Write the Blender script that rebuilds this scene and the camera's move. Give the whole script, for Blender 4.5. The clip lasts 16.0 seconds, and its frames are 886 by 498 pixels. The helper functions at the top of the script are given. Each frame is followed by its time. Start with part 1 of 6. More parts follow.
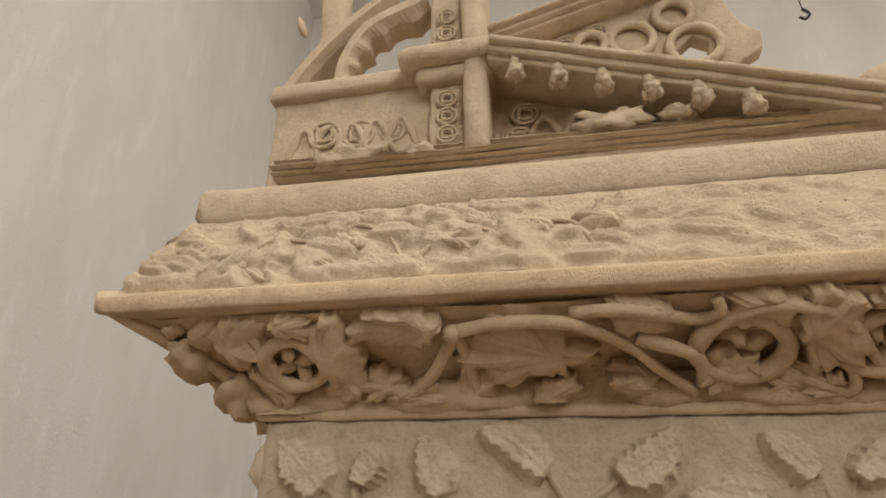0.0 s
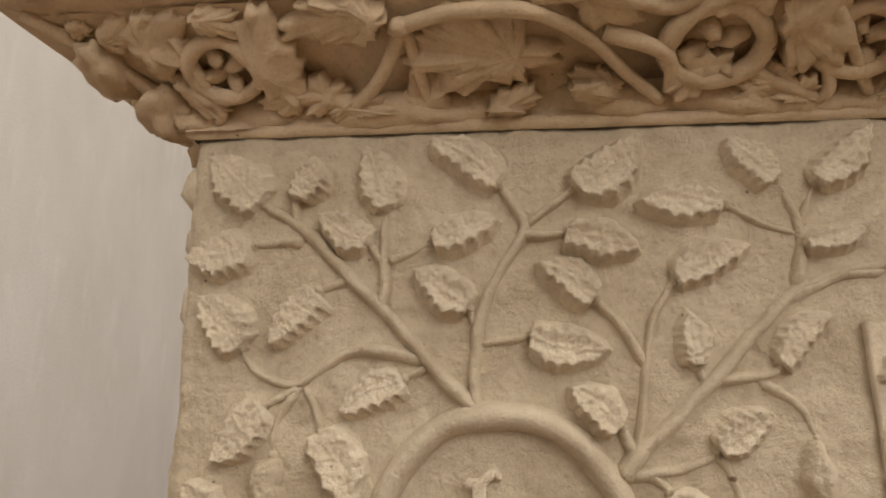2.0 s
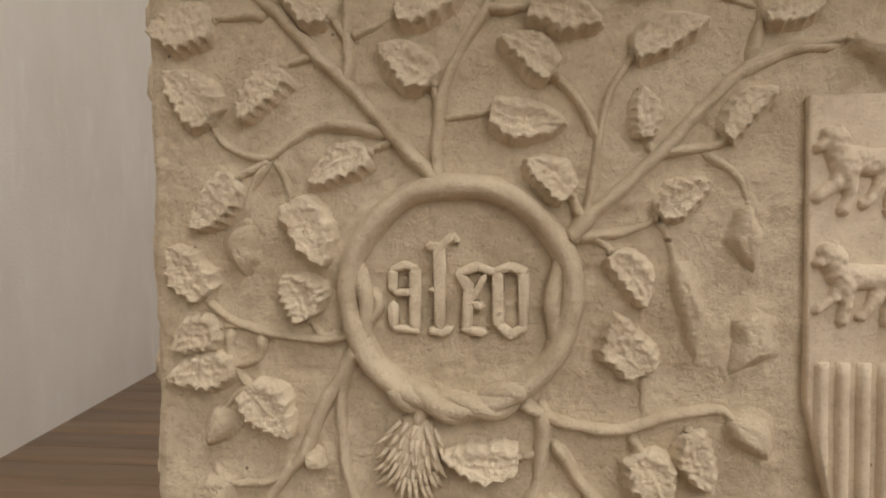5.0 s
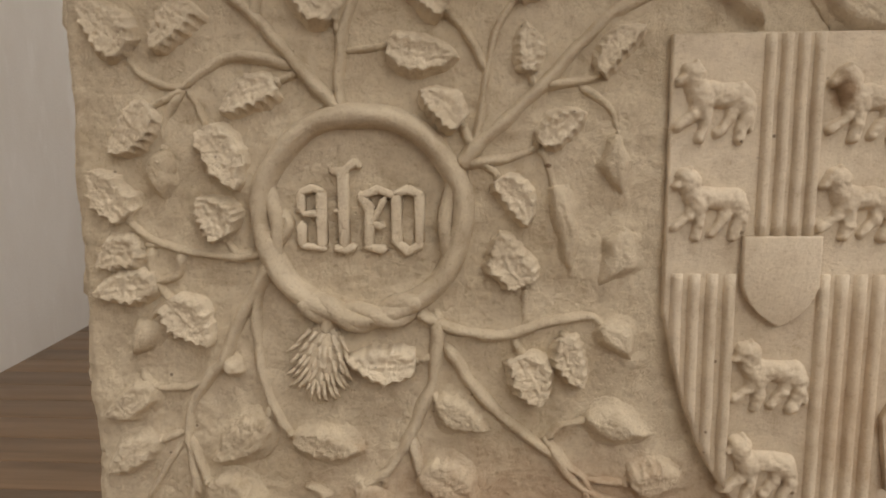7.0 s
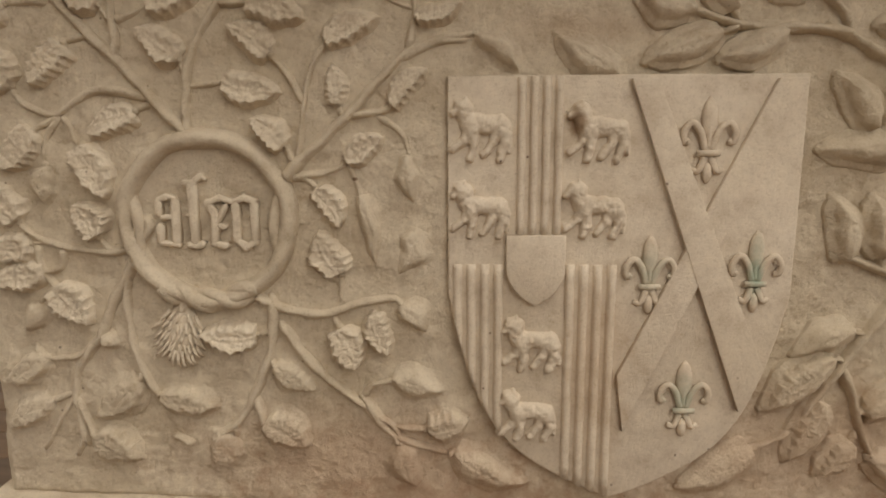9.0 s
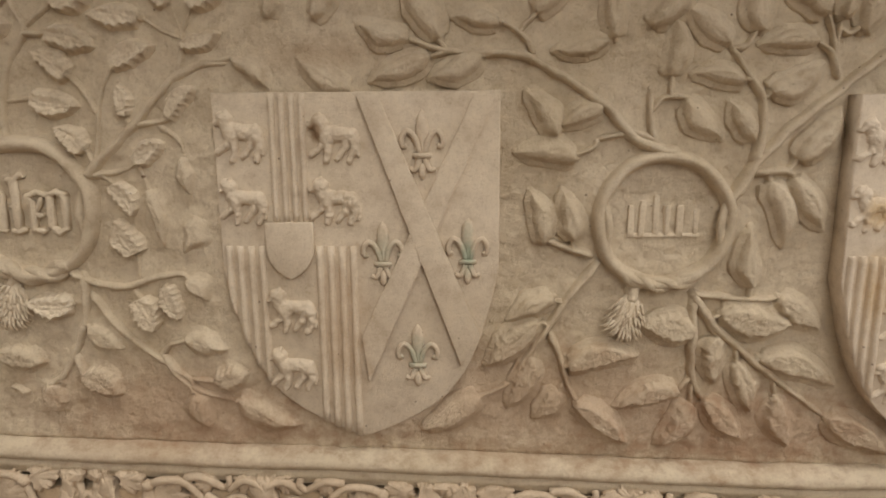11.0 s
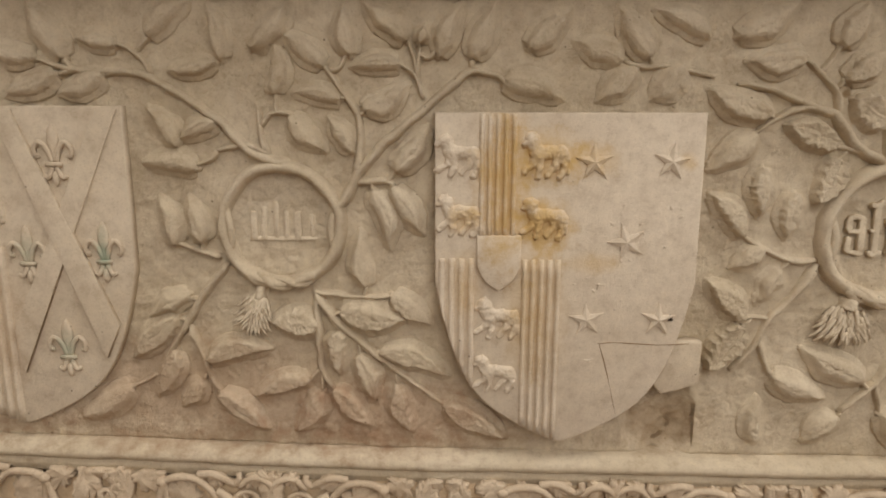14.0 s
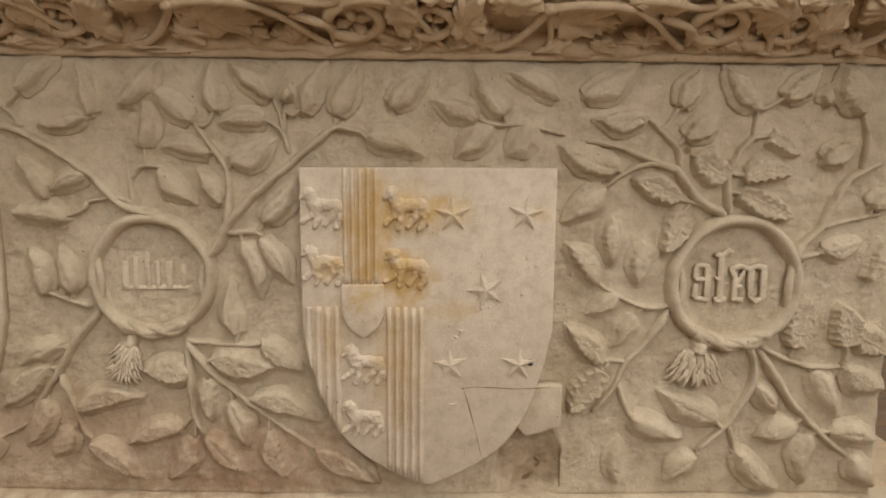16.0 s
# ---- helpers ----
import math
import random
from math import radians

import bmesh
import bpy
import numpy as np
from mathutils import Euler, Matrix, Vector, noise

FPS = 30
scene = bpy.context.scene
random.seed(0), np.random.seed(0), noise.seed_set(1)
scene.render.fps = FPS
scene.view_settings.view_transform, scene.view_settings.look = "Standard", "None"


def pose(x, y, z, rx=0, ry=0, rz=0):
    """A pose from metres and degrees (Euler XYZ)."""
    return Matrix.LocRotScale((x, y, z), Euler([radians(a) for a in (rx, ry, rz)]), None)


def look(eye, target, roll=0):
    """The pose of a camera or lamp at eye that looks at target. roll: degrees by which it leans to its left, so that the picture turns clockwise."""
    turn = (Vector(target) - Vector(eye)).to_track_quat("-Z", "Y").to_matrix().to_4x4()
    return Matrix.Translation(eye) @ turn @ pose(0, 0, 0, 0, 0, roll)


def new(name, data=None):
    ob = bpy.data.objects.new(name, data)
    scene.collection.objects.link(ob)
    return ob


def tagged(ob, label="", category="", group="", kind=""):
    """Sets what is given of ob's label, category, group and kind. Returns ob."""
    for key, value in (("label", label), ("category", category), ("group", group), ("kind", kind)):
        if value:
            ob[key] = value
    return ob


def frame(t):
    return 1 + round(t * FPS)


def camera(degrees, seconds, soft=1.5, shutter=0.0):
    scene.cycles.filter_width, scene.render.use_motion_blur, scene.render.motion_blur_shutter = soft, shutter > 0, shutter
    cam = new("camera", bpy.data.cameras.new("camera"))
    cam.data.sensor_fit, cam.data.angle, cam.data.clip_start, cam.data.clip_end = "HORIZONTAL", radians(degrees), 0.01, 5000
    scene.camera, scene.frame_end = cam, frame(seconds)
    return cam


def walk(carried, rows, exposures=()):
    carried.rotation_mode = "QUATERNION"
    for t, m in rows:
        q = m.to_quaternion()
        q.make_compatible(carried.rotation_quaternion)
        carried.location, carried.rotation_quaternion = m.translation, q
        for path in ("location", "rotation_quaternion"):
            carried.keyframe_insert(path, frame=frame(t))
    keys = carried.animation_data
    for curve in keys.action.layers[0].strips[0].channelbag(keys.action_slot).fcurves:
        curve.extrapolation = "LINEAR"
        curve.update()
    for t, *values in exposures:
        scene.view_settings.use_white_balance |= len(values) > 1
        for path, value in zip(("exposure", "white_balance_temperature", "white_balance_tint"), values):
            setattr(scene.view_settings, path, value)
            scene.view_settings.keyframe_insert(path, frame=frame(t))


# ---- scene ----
cam = camera(67.9, 16.0, soft=1.8)
PATH = [
    (0, (0.028, -0.632, 1.274), (-0.324, 1.097, 2.216), -0.2),
    (0.5, (0.01, -0.595, 1.262), (-0.267, 1.214, 2.071), -1.0),
    (1, (0.015, -0.559, 1.242), (-0.276, 1.3, 1.917), -0.9),
    (1.5, (0.018, -0.544, 1.21), (-0.266, 1.35, 1.786), -0.7),
    (2, (0.021, -0.546, 1.194), (-0.244, 1.384, 1.645), -0.7),
    (2.5, (0.025, -0.55, 1.185), (-0.224, 1.411, 1.492), -0.8),
    (3, (0.027, -0.555, 1.178), (-0.226, 1.418, 1.383), -0.7),
    (3.5, (0.033, -0.559, 1.173), (-0.219, 1.422, 1.294), -0.7),
    (4, (0.034, -0.561, 1.167), (-0.21, 1.423, 1.213), -0.6),
    (6.3, (0.067, -0.578, 1.14), (-0.118, 1.4, 0.913), -0.4),
    (6.5, (0.073, -0.586, 1.138), (-0.097, 1.392, 0.9), -0.3),
    (7, (0.106, -0.615, 1.141), (-0.023, 1.363, 0.872), -0.3),
    (7.5, (0.165, -0.631, 1.156), (0.073, 1.346, 0.866), -0.2),
    (8, (0.235, -0.668, 1.163), (0.169, 1.306, 0.845), -0.3),
    (8.2, (0.254, -0.683, 1.166), (0.185, 1.29, 0.847), -0.1),
    (10.3, (0.436, -0.909, 1.229), (0.38, 1.048, 0.822), -0.5),
    (10.5, (0.492, -0.925, 1.232), (0.396, 1.031, 0.826), -0.4),
    (11, (0.622, -0.914, 1.219), (0.54, 1.044, 0.816), -0.4),
    (11.5, (0.731, -0.915, 1.217), (0.637, 1.045, 0.832), -0.3),
    (12, (0.812, -0.943, 1.226), (0.73, 1.019, 0.846), -0.1),
    (12.5, (0.874, -1.01, 1.226), (0.81, 0.955, 0.857), 0.0),
    (13, (0.968, -1.026, 1.243), (0.909, 0.938, 0.869), 0.1),
    (13.5, (1.097, -1.003, 1.226), (1.046, 0.959, 0.843), 0.0),
    (14, (1.158, -0.987, 1.229), (1.114, 0.975, 0.845), 0.1),
    (14.5, (1.211, -0.979, 1.241), (1.175, 0.989, 0.883), 0.3),
    (15, (1.254, -0.989, 1.256), (1.237, 0.982, 0.92), 0.3),
    (15.5, (1.291, -1.009, 1.258), (1.308, 0.968, 0.953), 0.4),
    (16, (1.314, -1.019, 1.261), (1.367, 0.959, 0.974), 0.4),
]
walk(cam, [(t, look(eye, target, roll)) for t, eye, target, roll in PATH],
     [(0.0, -0.20), (1.0, 0.02), (3.0, -0.08), (7.0, -0.32), (10.5, -0.42), (16.0, -0.40)])

# ---- world and light ----
world = bpy.data.worlds.new("sky")
scene.world = world
world.use_nodes = True
sky = world.node_tree.nodes.new("ShaderNodeTexSky")
sky.sky_type, sky.sun_disc = "NISHITA", False
sky.sun_elevation, sky.sun_rotation = radians(40), radians(150)
world.node_tree.links.new(sky.outputs[0], world.node_tree.nodes["Background"].inputs[0])
world.node_tree.nodes["Background"].inputs[1].default_value = 0.1


def window_light(name, where, target, width, height, watts, colour):
    data = bpy.data.lights.new(name, "AREA")
    data.shape, data.size, data.size_y, data.energy, data.color = "RECTANGLE", width, height, watts, colour
    ob = new(name, data)
    ob.matrix_world = look(where, target)
    return ob


window_light("skylight_daylight", (2.4, -2.3, 8.05), (1.7, -0.9, 1.2), 3.0, 2.4, 300, (1.0, 0.94, 0.86))
# Unseen window added behind the camera as front fill for the panel.
window_light("unseen_window_daylight", (2.6, -4.95, 4.0), (2.2, 0.0, 2.8), 3.0, 3.4, 165, (1.0, 0.93, 0.84))
window_light("unseen_window_daylight", (6.38, -2.2, 4.6), (0.0, 0.0, 2.4), 3.0, 3.0, 110, (1.0, 0.93, 0.85))


# ---- materials ----
def node_kit(name):
    m = bpy.data.materials.new(name)
    m.use_nodes = True
    nodes, links = m.node_tree.nodes, m.node_tree.links
    return m, nodes, links, nodes["Principled BSDF"]


def ramp(nodes, links, source, stops):
    r = nodes.new("ShaderNodeValToRGB")
    while len(r.color_ramp.elements) < len(stops):
        r.color_ramp.elements.new(0.5)
    for e, (at, c) in zip(r.color_ramp.elements, stops):
        e.position, e.color = at, (*c, 1) if len(c) == 3 else c
    links.new(source, r.inputs[0])
    return r


def tex(nodes, links, place, kind, scale, detail=6, rough=0.6):
    n = nodes.new(kind)
    n.inputs["Scale"].default_value = scale
    if kind == "ShaderNodeTexNoise":
        n.inputs["Detail"].default_value, n.inputs["Roughness"].default_value = detail, rough
    links.new(place, n.inputs["Vector"])
    return n


def mix(nodes, links, kind, fac, a, b):
    n = nodes.new("ShaderNodeMix")
    n.data_type, n.blend_type = "RGBA", kind
    if isinstance(fac, (int, float)):
        n.inputs[0].default_value = fac
    else:
        links.new(fac, n.inputs[0])
    for k, v in ((6, a), (7, b)):
        if isinstance(v, tuple):
            n.inputs[k].default_value = (*v, 1)
        else:
            links.new(v, n.inputs[k])
    return n.outputs[2]


def calc(nodes, links, op, a, b=0.0, clamp=False):
    n = nodes.new("ShaderNodeMath")
    n.operation, n.use_clamp = op, clamp
    for k, v in ((0, a), (1, b)):
        if isinstance(v, (int, float)):
            n.inputs[k].default_value = v
        else:
            links.new(v, n.inputs[k])
    return n.outputs[0]


def patch(nodes, links, place, centre, size, edge, noise_out, ragged=0.5):
    """A ragged stain: 1 inside an ellipsoid round centre, fading out over edge."""
    sub = nodes.new("ShaderNodeVectorMath")
    sub.operation = "SUBTRACT"
    links.new(place, sub.inputs[0])
    sub.inputs[1].default_value = centre
    div = nodes.new("ShaderNodeVectorMath")
    div.operation = "DIVIDE"
    links.new(sub.outputs[0], div.inputs[0])
    div.inputs[1].default_value = size
    length = nodes.new("ShaderNodeVectorMath")
    length.operation = "LENGTH"
    links.new(div.outputs[0], length.inputs[0])
    wobble = calc(nodes, links, "MULTIPLY", calc(nodes, links, "SUBTRACT", noise_out, 0.5), ragged * 3)
    d = calc(nodes, links, "ADD", length.outputs["Value"], wobble)
    return calc(nodes, links, "MULTIPLY", calc(nodes, links, "SUBTRACT", 1.0, d), 1 / edge, True)


def stone(name, light, dark, relief=1.0, stains=(), grime=(0.30, 0.19, 0.11), grain=1.0):
    """Soft carved limestone: blotches, fine grain, pits and its own stains."""
    m, nodes, links, bsdf = node_kit(name)
    place = nodes.new("ShaderNodeNewGeometry").outputs["Position"]
    big = tex(nodes, links, place, "ShaderNodeTexNoise", 5.0, 5, 0.6)
    mid = tex(nodes, links, place, "ShaderNodeTexNoise", 38.0, 6, 0.65)
    fine = tex(nodes, links, place, "ShaderNodeTexNoise", 320.0, 4, 0.7)
    pits = tex(nodes, links, place, "ShaderNodeTexVoronoi", 95.0)
    base = ramp(nodes, links, big.outputs["Fac"], [(0.33, dark), (0.62, light)]).outputs[0]
    tone = ramp(nodes, links, mid.outputs["Fac"], [(0.28, (0.76, 0.71, 0.65)), (0.5, (0.98, 0.97, 0.95)), (0.7, (1.1, 1.09, 1.06))]).outputs[0]
    colour = mix(nodes, links, "MULTIPLY", 0.8, base, tone)
    speck = ramp(nodes, links, fine.outputs["Fac"], [(0.30, (0.66, 0.6, 0.52)), (0.46, (1, 1, 1))]).outputs[0]
    colour = mix(nodes, links, "MULTIPLY", 0.5, colour, speck)
    rust = ramp(nodes, links, tex(nodes, links, place, "ShaderNodeTexNoise", 11.0, 7, 0.7).outputs["Fac"], [(0.58, (0, 0, 0)), (0.76, (1, 1, 1))]).outputs[0]
    colour = mix(nodes, links, "MIX", calc(nodes, links, "MULTIPLY", rust, 0.2), colour, grime)
    for centre, size, edge, strength, tint in stains:
        amount = patch(nodes, links, place, centre, size, edge, mid.outputs["Fac"])
        colour = mix(nodes, links, "MIX", calc(nodes, links, "MULTIPLY", amount, strength), colour, tint)
    dots = tex(nodes, links, place, "ShaderNodeTexVoronoi", 42.0)
    dots.inputs["Randomness"].default_value = 1.0
    rare = ramp(nodes, links, tex(nodes, links, place, "ShaderNodeTexNoise", 17.0, 3, 0.5).outputs["Fac"], [(0.54, (0, 0, 0)), (0.60, (1, 1, 1))]).outputs[0]
    dot = ramp(nodes, links, dots.outputs["Distance"], [(0.045, (1, 1, 1)), (0.085, (0, 0, 0))]).outputs[0]
    dot = calc(nodes, links, "MULTIPLY", dot, rare)
    colour = mix(nodes, links, "MIX", calc(nodes, links, "MULTIPLY", dot, 0.75), colour, (0.12, 0.07, 0.04))
    hole = ramp(nodes, links, pits.outputs["Distance"], [(0.0, (0, 0, 0)), (0.16, (1, 1, 1))]).outputs[0]
    sparse = ramp(nodes, links, mid.outputs["Fac"], [(0.55, (1, 1, 1)), (0.62, (0, 0, 0))]).outputs[0]
    hole = calc(nodes, links, "MAXIMUM", hole, sparse)
    height = calc(nodes, links, "ADD", calc(nodes, links, "MULTIPLY", mid.outputs["Fac"], 0.6 * grain), calc(nodes, links, "MULTIPLY", fine.outputs["Fac"], 0.42 * grain))
    grit = tex(nodes, links, place, "ShaderNodeTexNoise", 170.0, 6, 0.75)
    height = calc(nodes, links, "ADD", height, calc(nodes, links, "MULTIPLY", grit.outputs["Fac"], 0.65 * grain))
    height = calc(nodes, links, "ADD", height, calc(nodes, links, "MULTIPLY", hole, 0.3 * grain))
    bump = nodes.new("ShaderNodeBump")
    bump.inputs["Strength"].default_value, bump.inputs["Distance"].default_value = min(1.0, 0.68 * relief), 0.0046
    links.new(height, bump.inputs["Height"])
    links.new(bump.outputs[0], bsdf.inputs["Normal"])
    links.new(colour, bsdf.inputs["Base Color"])
    bsdf.inputs["Roughness"].default_value = 0.9
    bsdf.inputs["Specular IOR Level"].default_value = 0.2
    return m


RED = (0.40, 0.22, 0.13)
panel_stains = [((0.95, 0, 0.722), (0.55, 0.3, 0.026), 0.8, 0.5, (0.33, 0.21, 0.12)), ((0.30, 0, 0.742), (0.35, 0.3, 0.026), 0.8, 0.45, (0.33, 0.20, 0.12)), ((0.42, 0, 1.30), (0.14, 0.3, 0.03), 0.9, 0.35, (0.36, 0.22, 0.12)), ((0.72, 0, 0.80), (0.42, 0.3, 0.12), 0.7, 0.34, RED), ((0.18, 0, 0.78), (0.30, 0.3, 0.10), 0.7, 0.4, RED),
                ((1.05, 0, 0.76), (0.25, 0.3, 0.08), 0.6, 0.4, RED), ((1.48, 0.02, 0.75), (0.08, 0.3, 0.06), 0.5, 0.35, (0.36, 0.22, 0.12)),
                ((0.163, 0, 1.135), (0.004, 0.1, 0.0025), 0.6, 0.8, (0.12, 0.05, 0.02)), ((1.72, 0, 1.268), (0.008, 0.1, 0.008), 0.5, 0.7, (0.25, 0.14, 0.05))]
limestone = stone("limestone", (0.70, 0.60, 0.455), (0.60, 0.50, 0.358), 1.35, panel_stains)
# Tooled tops: paler stone, with the brighter highlights also put into its colour.
leaf_stone = stone("limestone_tooled_highlit", (0.79, 0.685, 0.53), (0.70, 0.595, 0.445), 1.3, panel_stains, grain=1.0)
shield_stone = stone("limestone_smooth", (0.68, 0.585, 0.46), (0.61, 0.515, 0.39), 0.65, [((0.44, 0, 0.92), (0.05, 0.1, 0.14), 0.7, 0.2, (0.5, 0.3, 0.14)), ((0.412, 0, 1.197), (0.014, 0.1, 0.016), 0.6, 0.7, (0.22, 0.12, 0.05))])
GOLD = (0.60, 0.38, 0.11)
shield_gold = stone("limestone_stained_yellow", (0.71, 0.615, 0.495), (0.65, 0.555, 0.435), 0.55,
                    [((1.225, 0, 1.13), (0.05, 0.1, 0.15), 0.6, 0.62, GOLD), ((1.285, 0, 1.175), (0.07, 0.1, 0.05), 0.6, 0.6, GOLD), ((1.285, 0, 1.075), (0.055, 0.1, 0.055), 0.5, 0.65, GOLD),
                     ((1.35, 0, 1.175), (0.05, 0.1, 0.03), 0.7, 0.5, GOLD), ((1.27, 0, 0.95), (0.06, 0.1, 0.14), 0.8, 0.4, GOLD), ((1.17, 0, 0.98), (0.03, 0.1, 0.07), 0.8, 0.35, GOLD),
                     ((1.36, 0, 1.02), (0.06, 0.1, 0.02), 0.7, 0.35, GOLD), ((1.49, 0, 1.17), (0.02, 0.1, 0.015), 0.6, 0.35, GOLD), ((1.165, 0, 1.085), (0.03, 0.1, 0.03), 0.6, 0.4, GOLD)])
GREEN = (0.25, 0.36, 0.27)
fleur_stone = stone("limestone_verdigris", (0.68, 0.58, 0.45), (0.58, 0.48, 0.36), 0.6,
                    [((0.50, 0, 1.03), (0.03, 0.1, 0.03), 0.9, 0.35, GREEN), ((0.619, 0, 1.03), (0.014, 0.1, 0.045), 0.8, 0.65, GREEN), ((0.547, 0, 0.876), (0.03, 0.1, 0.035), 0.9, 0.5, GREEN)])
cornice_stone = stone("limestone_cornice", (0.74, 0.585, 0.405), (0.64, 0.495, 0.325), 1.1)
crest_stone = stone("limestone_crest", (0.72, 0.59, 0.425), (0.63, 0.505, 0.35), 1.4)


def plaster(name, a, b):
    m, nodes, links, bsdf = node_kit(name)
    place = nodes.new("ShaderNodeNewGeometry").outputs["Position"]
    stretch = nodes.new("ShaderNodeVectorMath")
    stretch.operation = "MULTIPLY"
    links.new(place, stretch.inputs[0])
    stretch.inputs[1].default_value = (1.0, 1.0, 0.55)
    big = tex(nodes, links, stretch.outputs[0], "ShaderNodeTexNoise", 2.2, 5, 0.55)
    fine = tex(nodes, links, place, "ShaderNodeTexNoise", 60.0, 5, 0.6)
    drip = nodes.new("ShaderNodeVectorMath")
    drip.operation = "MULTIPLY"
    links.new(place, drip.inputs[0])
    drip.inputs[1].default_value = (1.0, 1.0, 0.3)
    runs = ramp(nodes, links, tex(nodes, links, drip.outputs[0], "ShaderNodeTexNoise", 7.0, 5, 0.6).outputs["Fac"], [(0.56, (0, 0, 0)), (0.70, (1, 1, 1))]).outputs[0]
    base = ramp(nodes, links, big.outputs["Fac"], [(0.35, a), (0.65, b)]).outputs[0]
    base = mix(nodes, links, "MIX", calc(nodes, links, "MULTIPLY", runs, 0.4), base, (0.90, 0.88, 0.86))
    links.new(base, bsdf.inputs["Base Color"])
    bump = nodes.new("ShaderNodeBump")
    bump.inputs["Strength"].default_value, bump.inputs["Distance"].default_value = 0.25, 0.01
    links.new(fine.outputs["Fac"], bump.inputs["Height"])
    links.new(bump.outputs[0], bsdf.inputs["Normal"])
    bsdf.inputs["Roughness"].default_value = 0.85
    return m


# Unseen south and east walls, darkened to cut bounce and deepen the relief's shadows.
grey_plaster = plaster("plaster_grey", (0.36, 0.33, 0.29), (0.44, 0.41, 0.37))
white_plaster = plaster("plaster_white", (0.75, 0.715, 0.67), (0.81, 0.785, 0.75))


def boards():
    m, nodes, links, bsdf = node_kit("floor_boards_brown")
    place = nodes.new("ShaderNodeNewGeometry").outputs["Position"]
    stretch = nodes.new("ShaderNodeVectorMath")
    stretch.operation = "MULTIPLY"
    links.new(place, stretch.inputs[0])
    stretch.inputs[1].default_value = (0.6, 9.0, 1.0)
    streak = tex(nodes, links, stretch.outputs[0], "ShaderNodeTexNoise", 2.0, 7, 0.65)
    wood = ramp(nodes, links, streak.outputs["Fac"], [(0.3, (0.16, 0.105, 0.06)), (0.7, (0.28, 0.19, 0.12))]).outputs[0]
    each = nodes.new("ShaderNodeObjectInfo").outputs["Random"]
    wood = mix(nodes, links, "MULTIPLY", 0.7, wood, ramp(nodes, links, each, [(0, (0.7, 0.7, 0.72)), (1, (1.2, 1.12, 1.05))]).outputs[0])
    links.new(wood, bsdf.inputs["Base Color"])
    bsdf.inputs["Roughness"].default_value = 0.42
    return m


floor_wood = boards()


def plain(name, colour, rough=0.6, metal=0.0):
    m, nodes, links, bsdf = node_kit(name)
    place = nodes.new("ShaderNodeNewGeometry").outputs["Position"]
    n = tex(nodes, links, place, "ShaderNodeTexNoise", 90.0, 4, 0.6)
    links.new(ramp(nodes, links, n.outputs["Fac"], [(0.3, tuple(c * 0.75 for c in colour)), (0.7, colour)]).outputs[0], bsdf.inputs["Base Color"])
    bsdf.inputs["Roughness"].default_value, bsdf.inputs["Metallic"].default_value = rough, metal
    return m


iron = plain("iron_dark", (0.05, 0.045, 0.04), 0.55, 0.8)


# ---- building helpers ----
def part(name, bm, material, parent=None, label="", smooth=True):
    """Link a bmesh, in world coordinates, as one mesh under a thing or part."""
    me = bpy.data.meshes.new(name)
    bm.normal_update()
    bm.to_mesh(me)
    bm.free()
    return part_mesh(name, me, material, parent, label, smooth)


def part_mesh(name, me, material, parent=None, label="", smooth=True):
    me.materials.clear()
    me.materials.append(material)
    if smooth:
        me.polygons.foreach_set("use_smooth", [True] * len(me.polygons))
    ob = new(name, me)
    if parent is not None:
        ob.parent = parent
        ob.matrix_parent_inverse = ORIGIN.get(parent.name, Matrix())
    if label:
        ob["label"] = label
    return ob


ORIGIN = {}


def thing(name, where, label, category, kind="", group=""):
    """An Empty at the base of a thing whose parts are given in world coordinates."""
    ob = new(name)
    ob.empty_display_size = 0.1
    ob.location = where
    ORIGIN[ob.name] = Matrix.Translation(where).inverted()
    return tagged(ob, label, category, group, kind)


def add_box(bm, lo, hi, bevel=0.0, wobble=0.0):
    sub = bmesh.new()
    bmesh.ops.create_cube(sub, size=1)
    for v in sub.verts:
        v.co = Vector([lo[k] + (hi[k] - lo[k]) * (v.co[k] + 0.5) for k in range(3)])
        v.co += Vector((random.uniform(-1, 1), random.uniform(-1, 1), random.uniform(-1, 1))) * wobble
    if bevel:
        bmesh.ops.bevel(sub, geom=sub.edges[:], offset=bevel, segments=2, affect="EDGES", profile=0.5)
    join(bm, sub)


def join(bm, sub, m=None):
    me = bpy.data.meshes.new("joint")
    if m is not None:
        sub.transform(m)
    sub.to_mesh(me)
    sub.free()
    bm.from_mesh(me)
    bpy.data.meshes.remove(me)


def add_ball(bm, centre, radii, turn=None, lump=0.0, sub_level=2):
    sub = bmesh.new()
    bmesh.ops.create_icosphere(sub, subdivisions=sub_level, radius=1)
    for v in sub.verts:
        v.co *= 1 + lump * noise.noise(v.co * 2.1 + Vector(centre) * 40)
        v.co = Vector((v.co.x * radii[0], v.co.y * radii[1], v.co.z * radii[2]))
    join(bm, sub, Matrix.Translation(centre) @ (turn or Matrix()))


def spline(points, steps=6):
    """A smooth line through the points."""
    p = [Vector(q) for q in points]
    p = [p[0] * 2 - p[1]] + p + [p[-1] * 2 - p[-2]]
    line = []
    for i in range(1, len(p) - 2):
        for k in range(steps):
            t = k / steps
            a, b, c, d = p[i - 1:i + 3]
            line.append(0.5 * (2 * b + (c - a) * t + (2 * a - 5 * b + 4 * c - d) * t * t + (3 * b - a - 3 * c + d) * t ** 3))
    return line + [p[-2]]


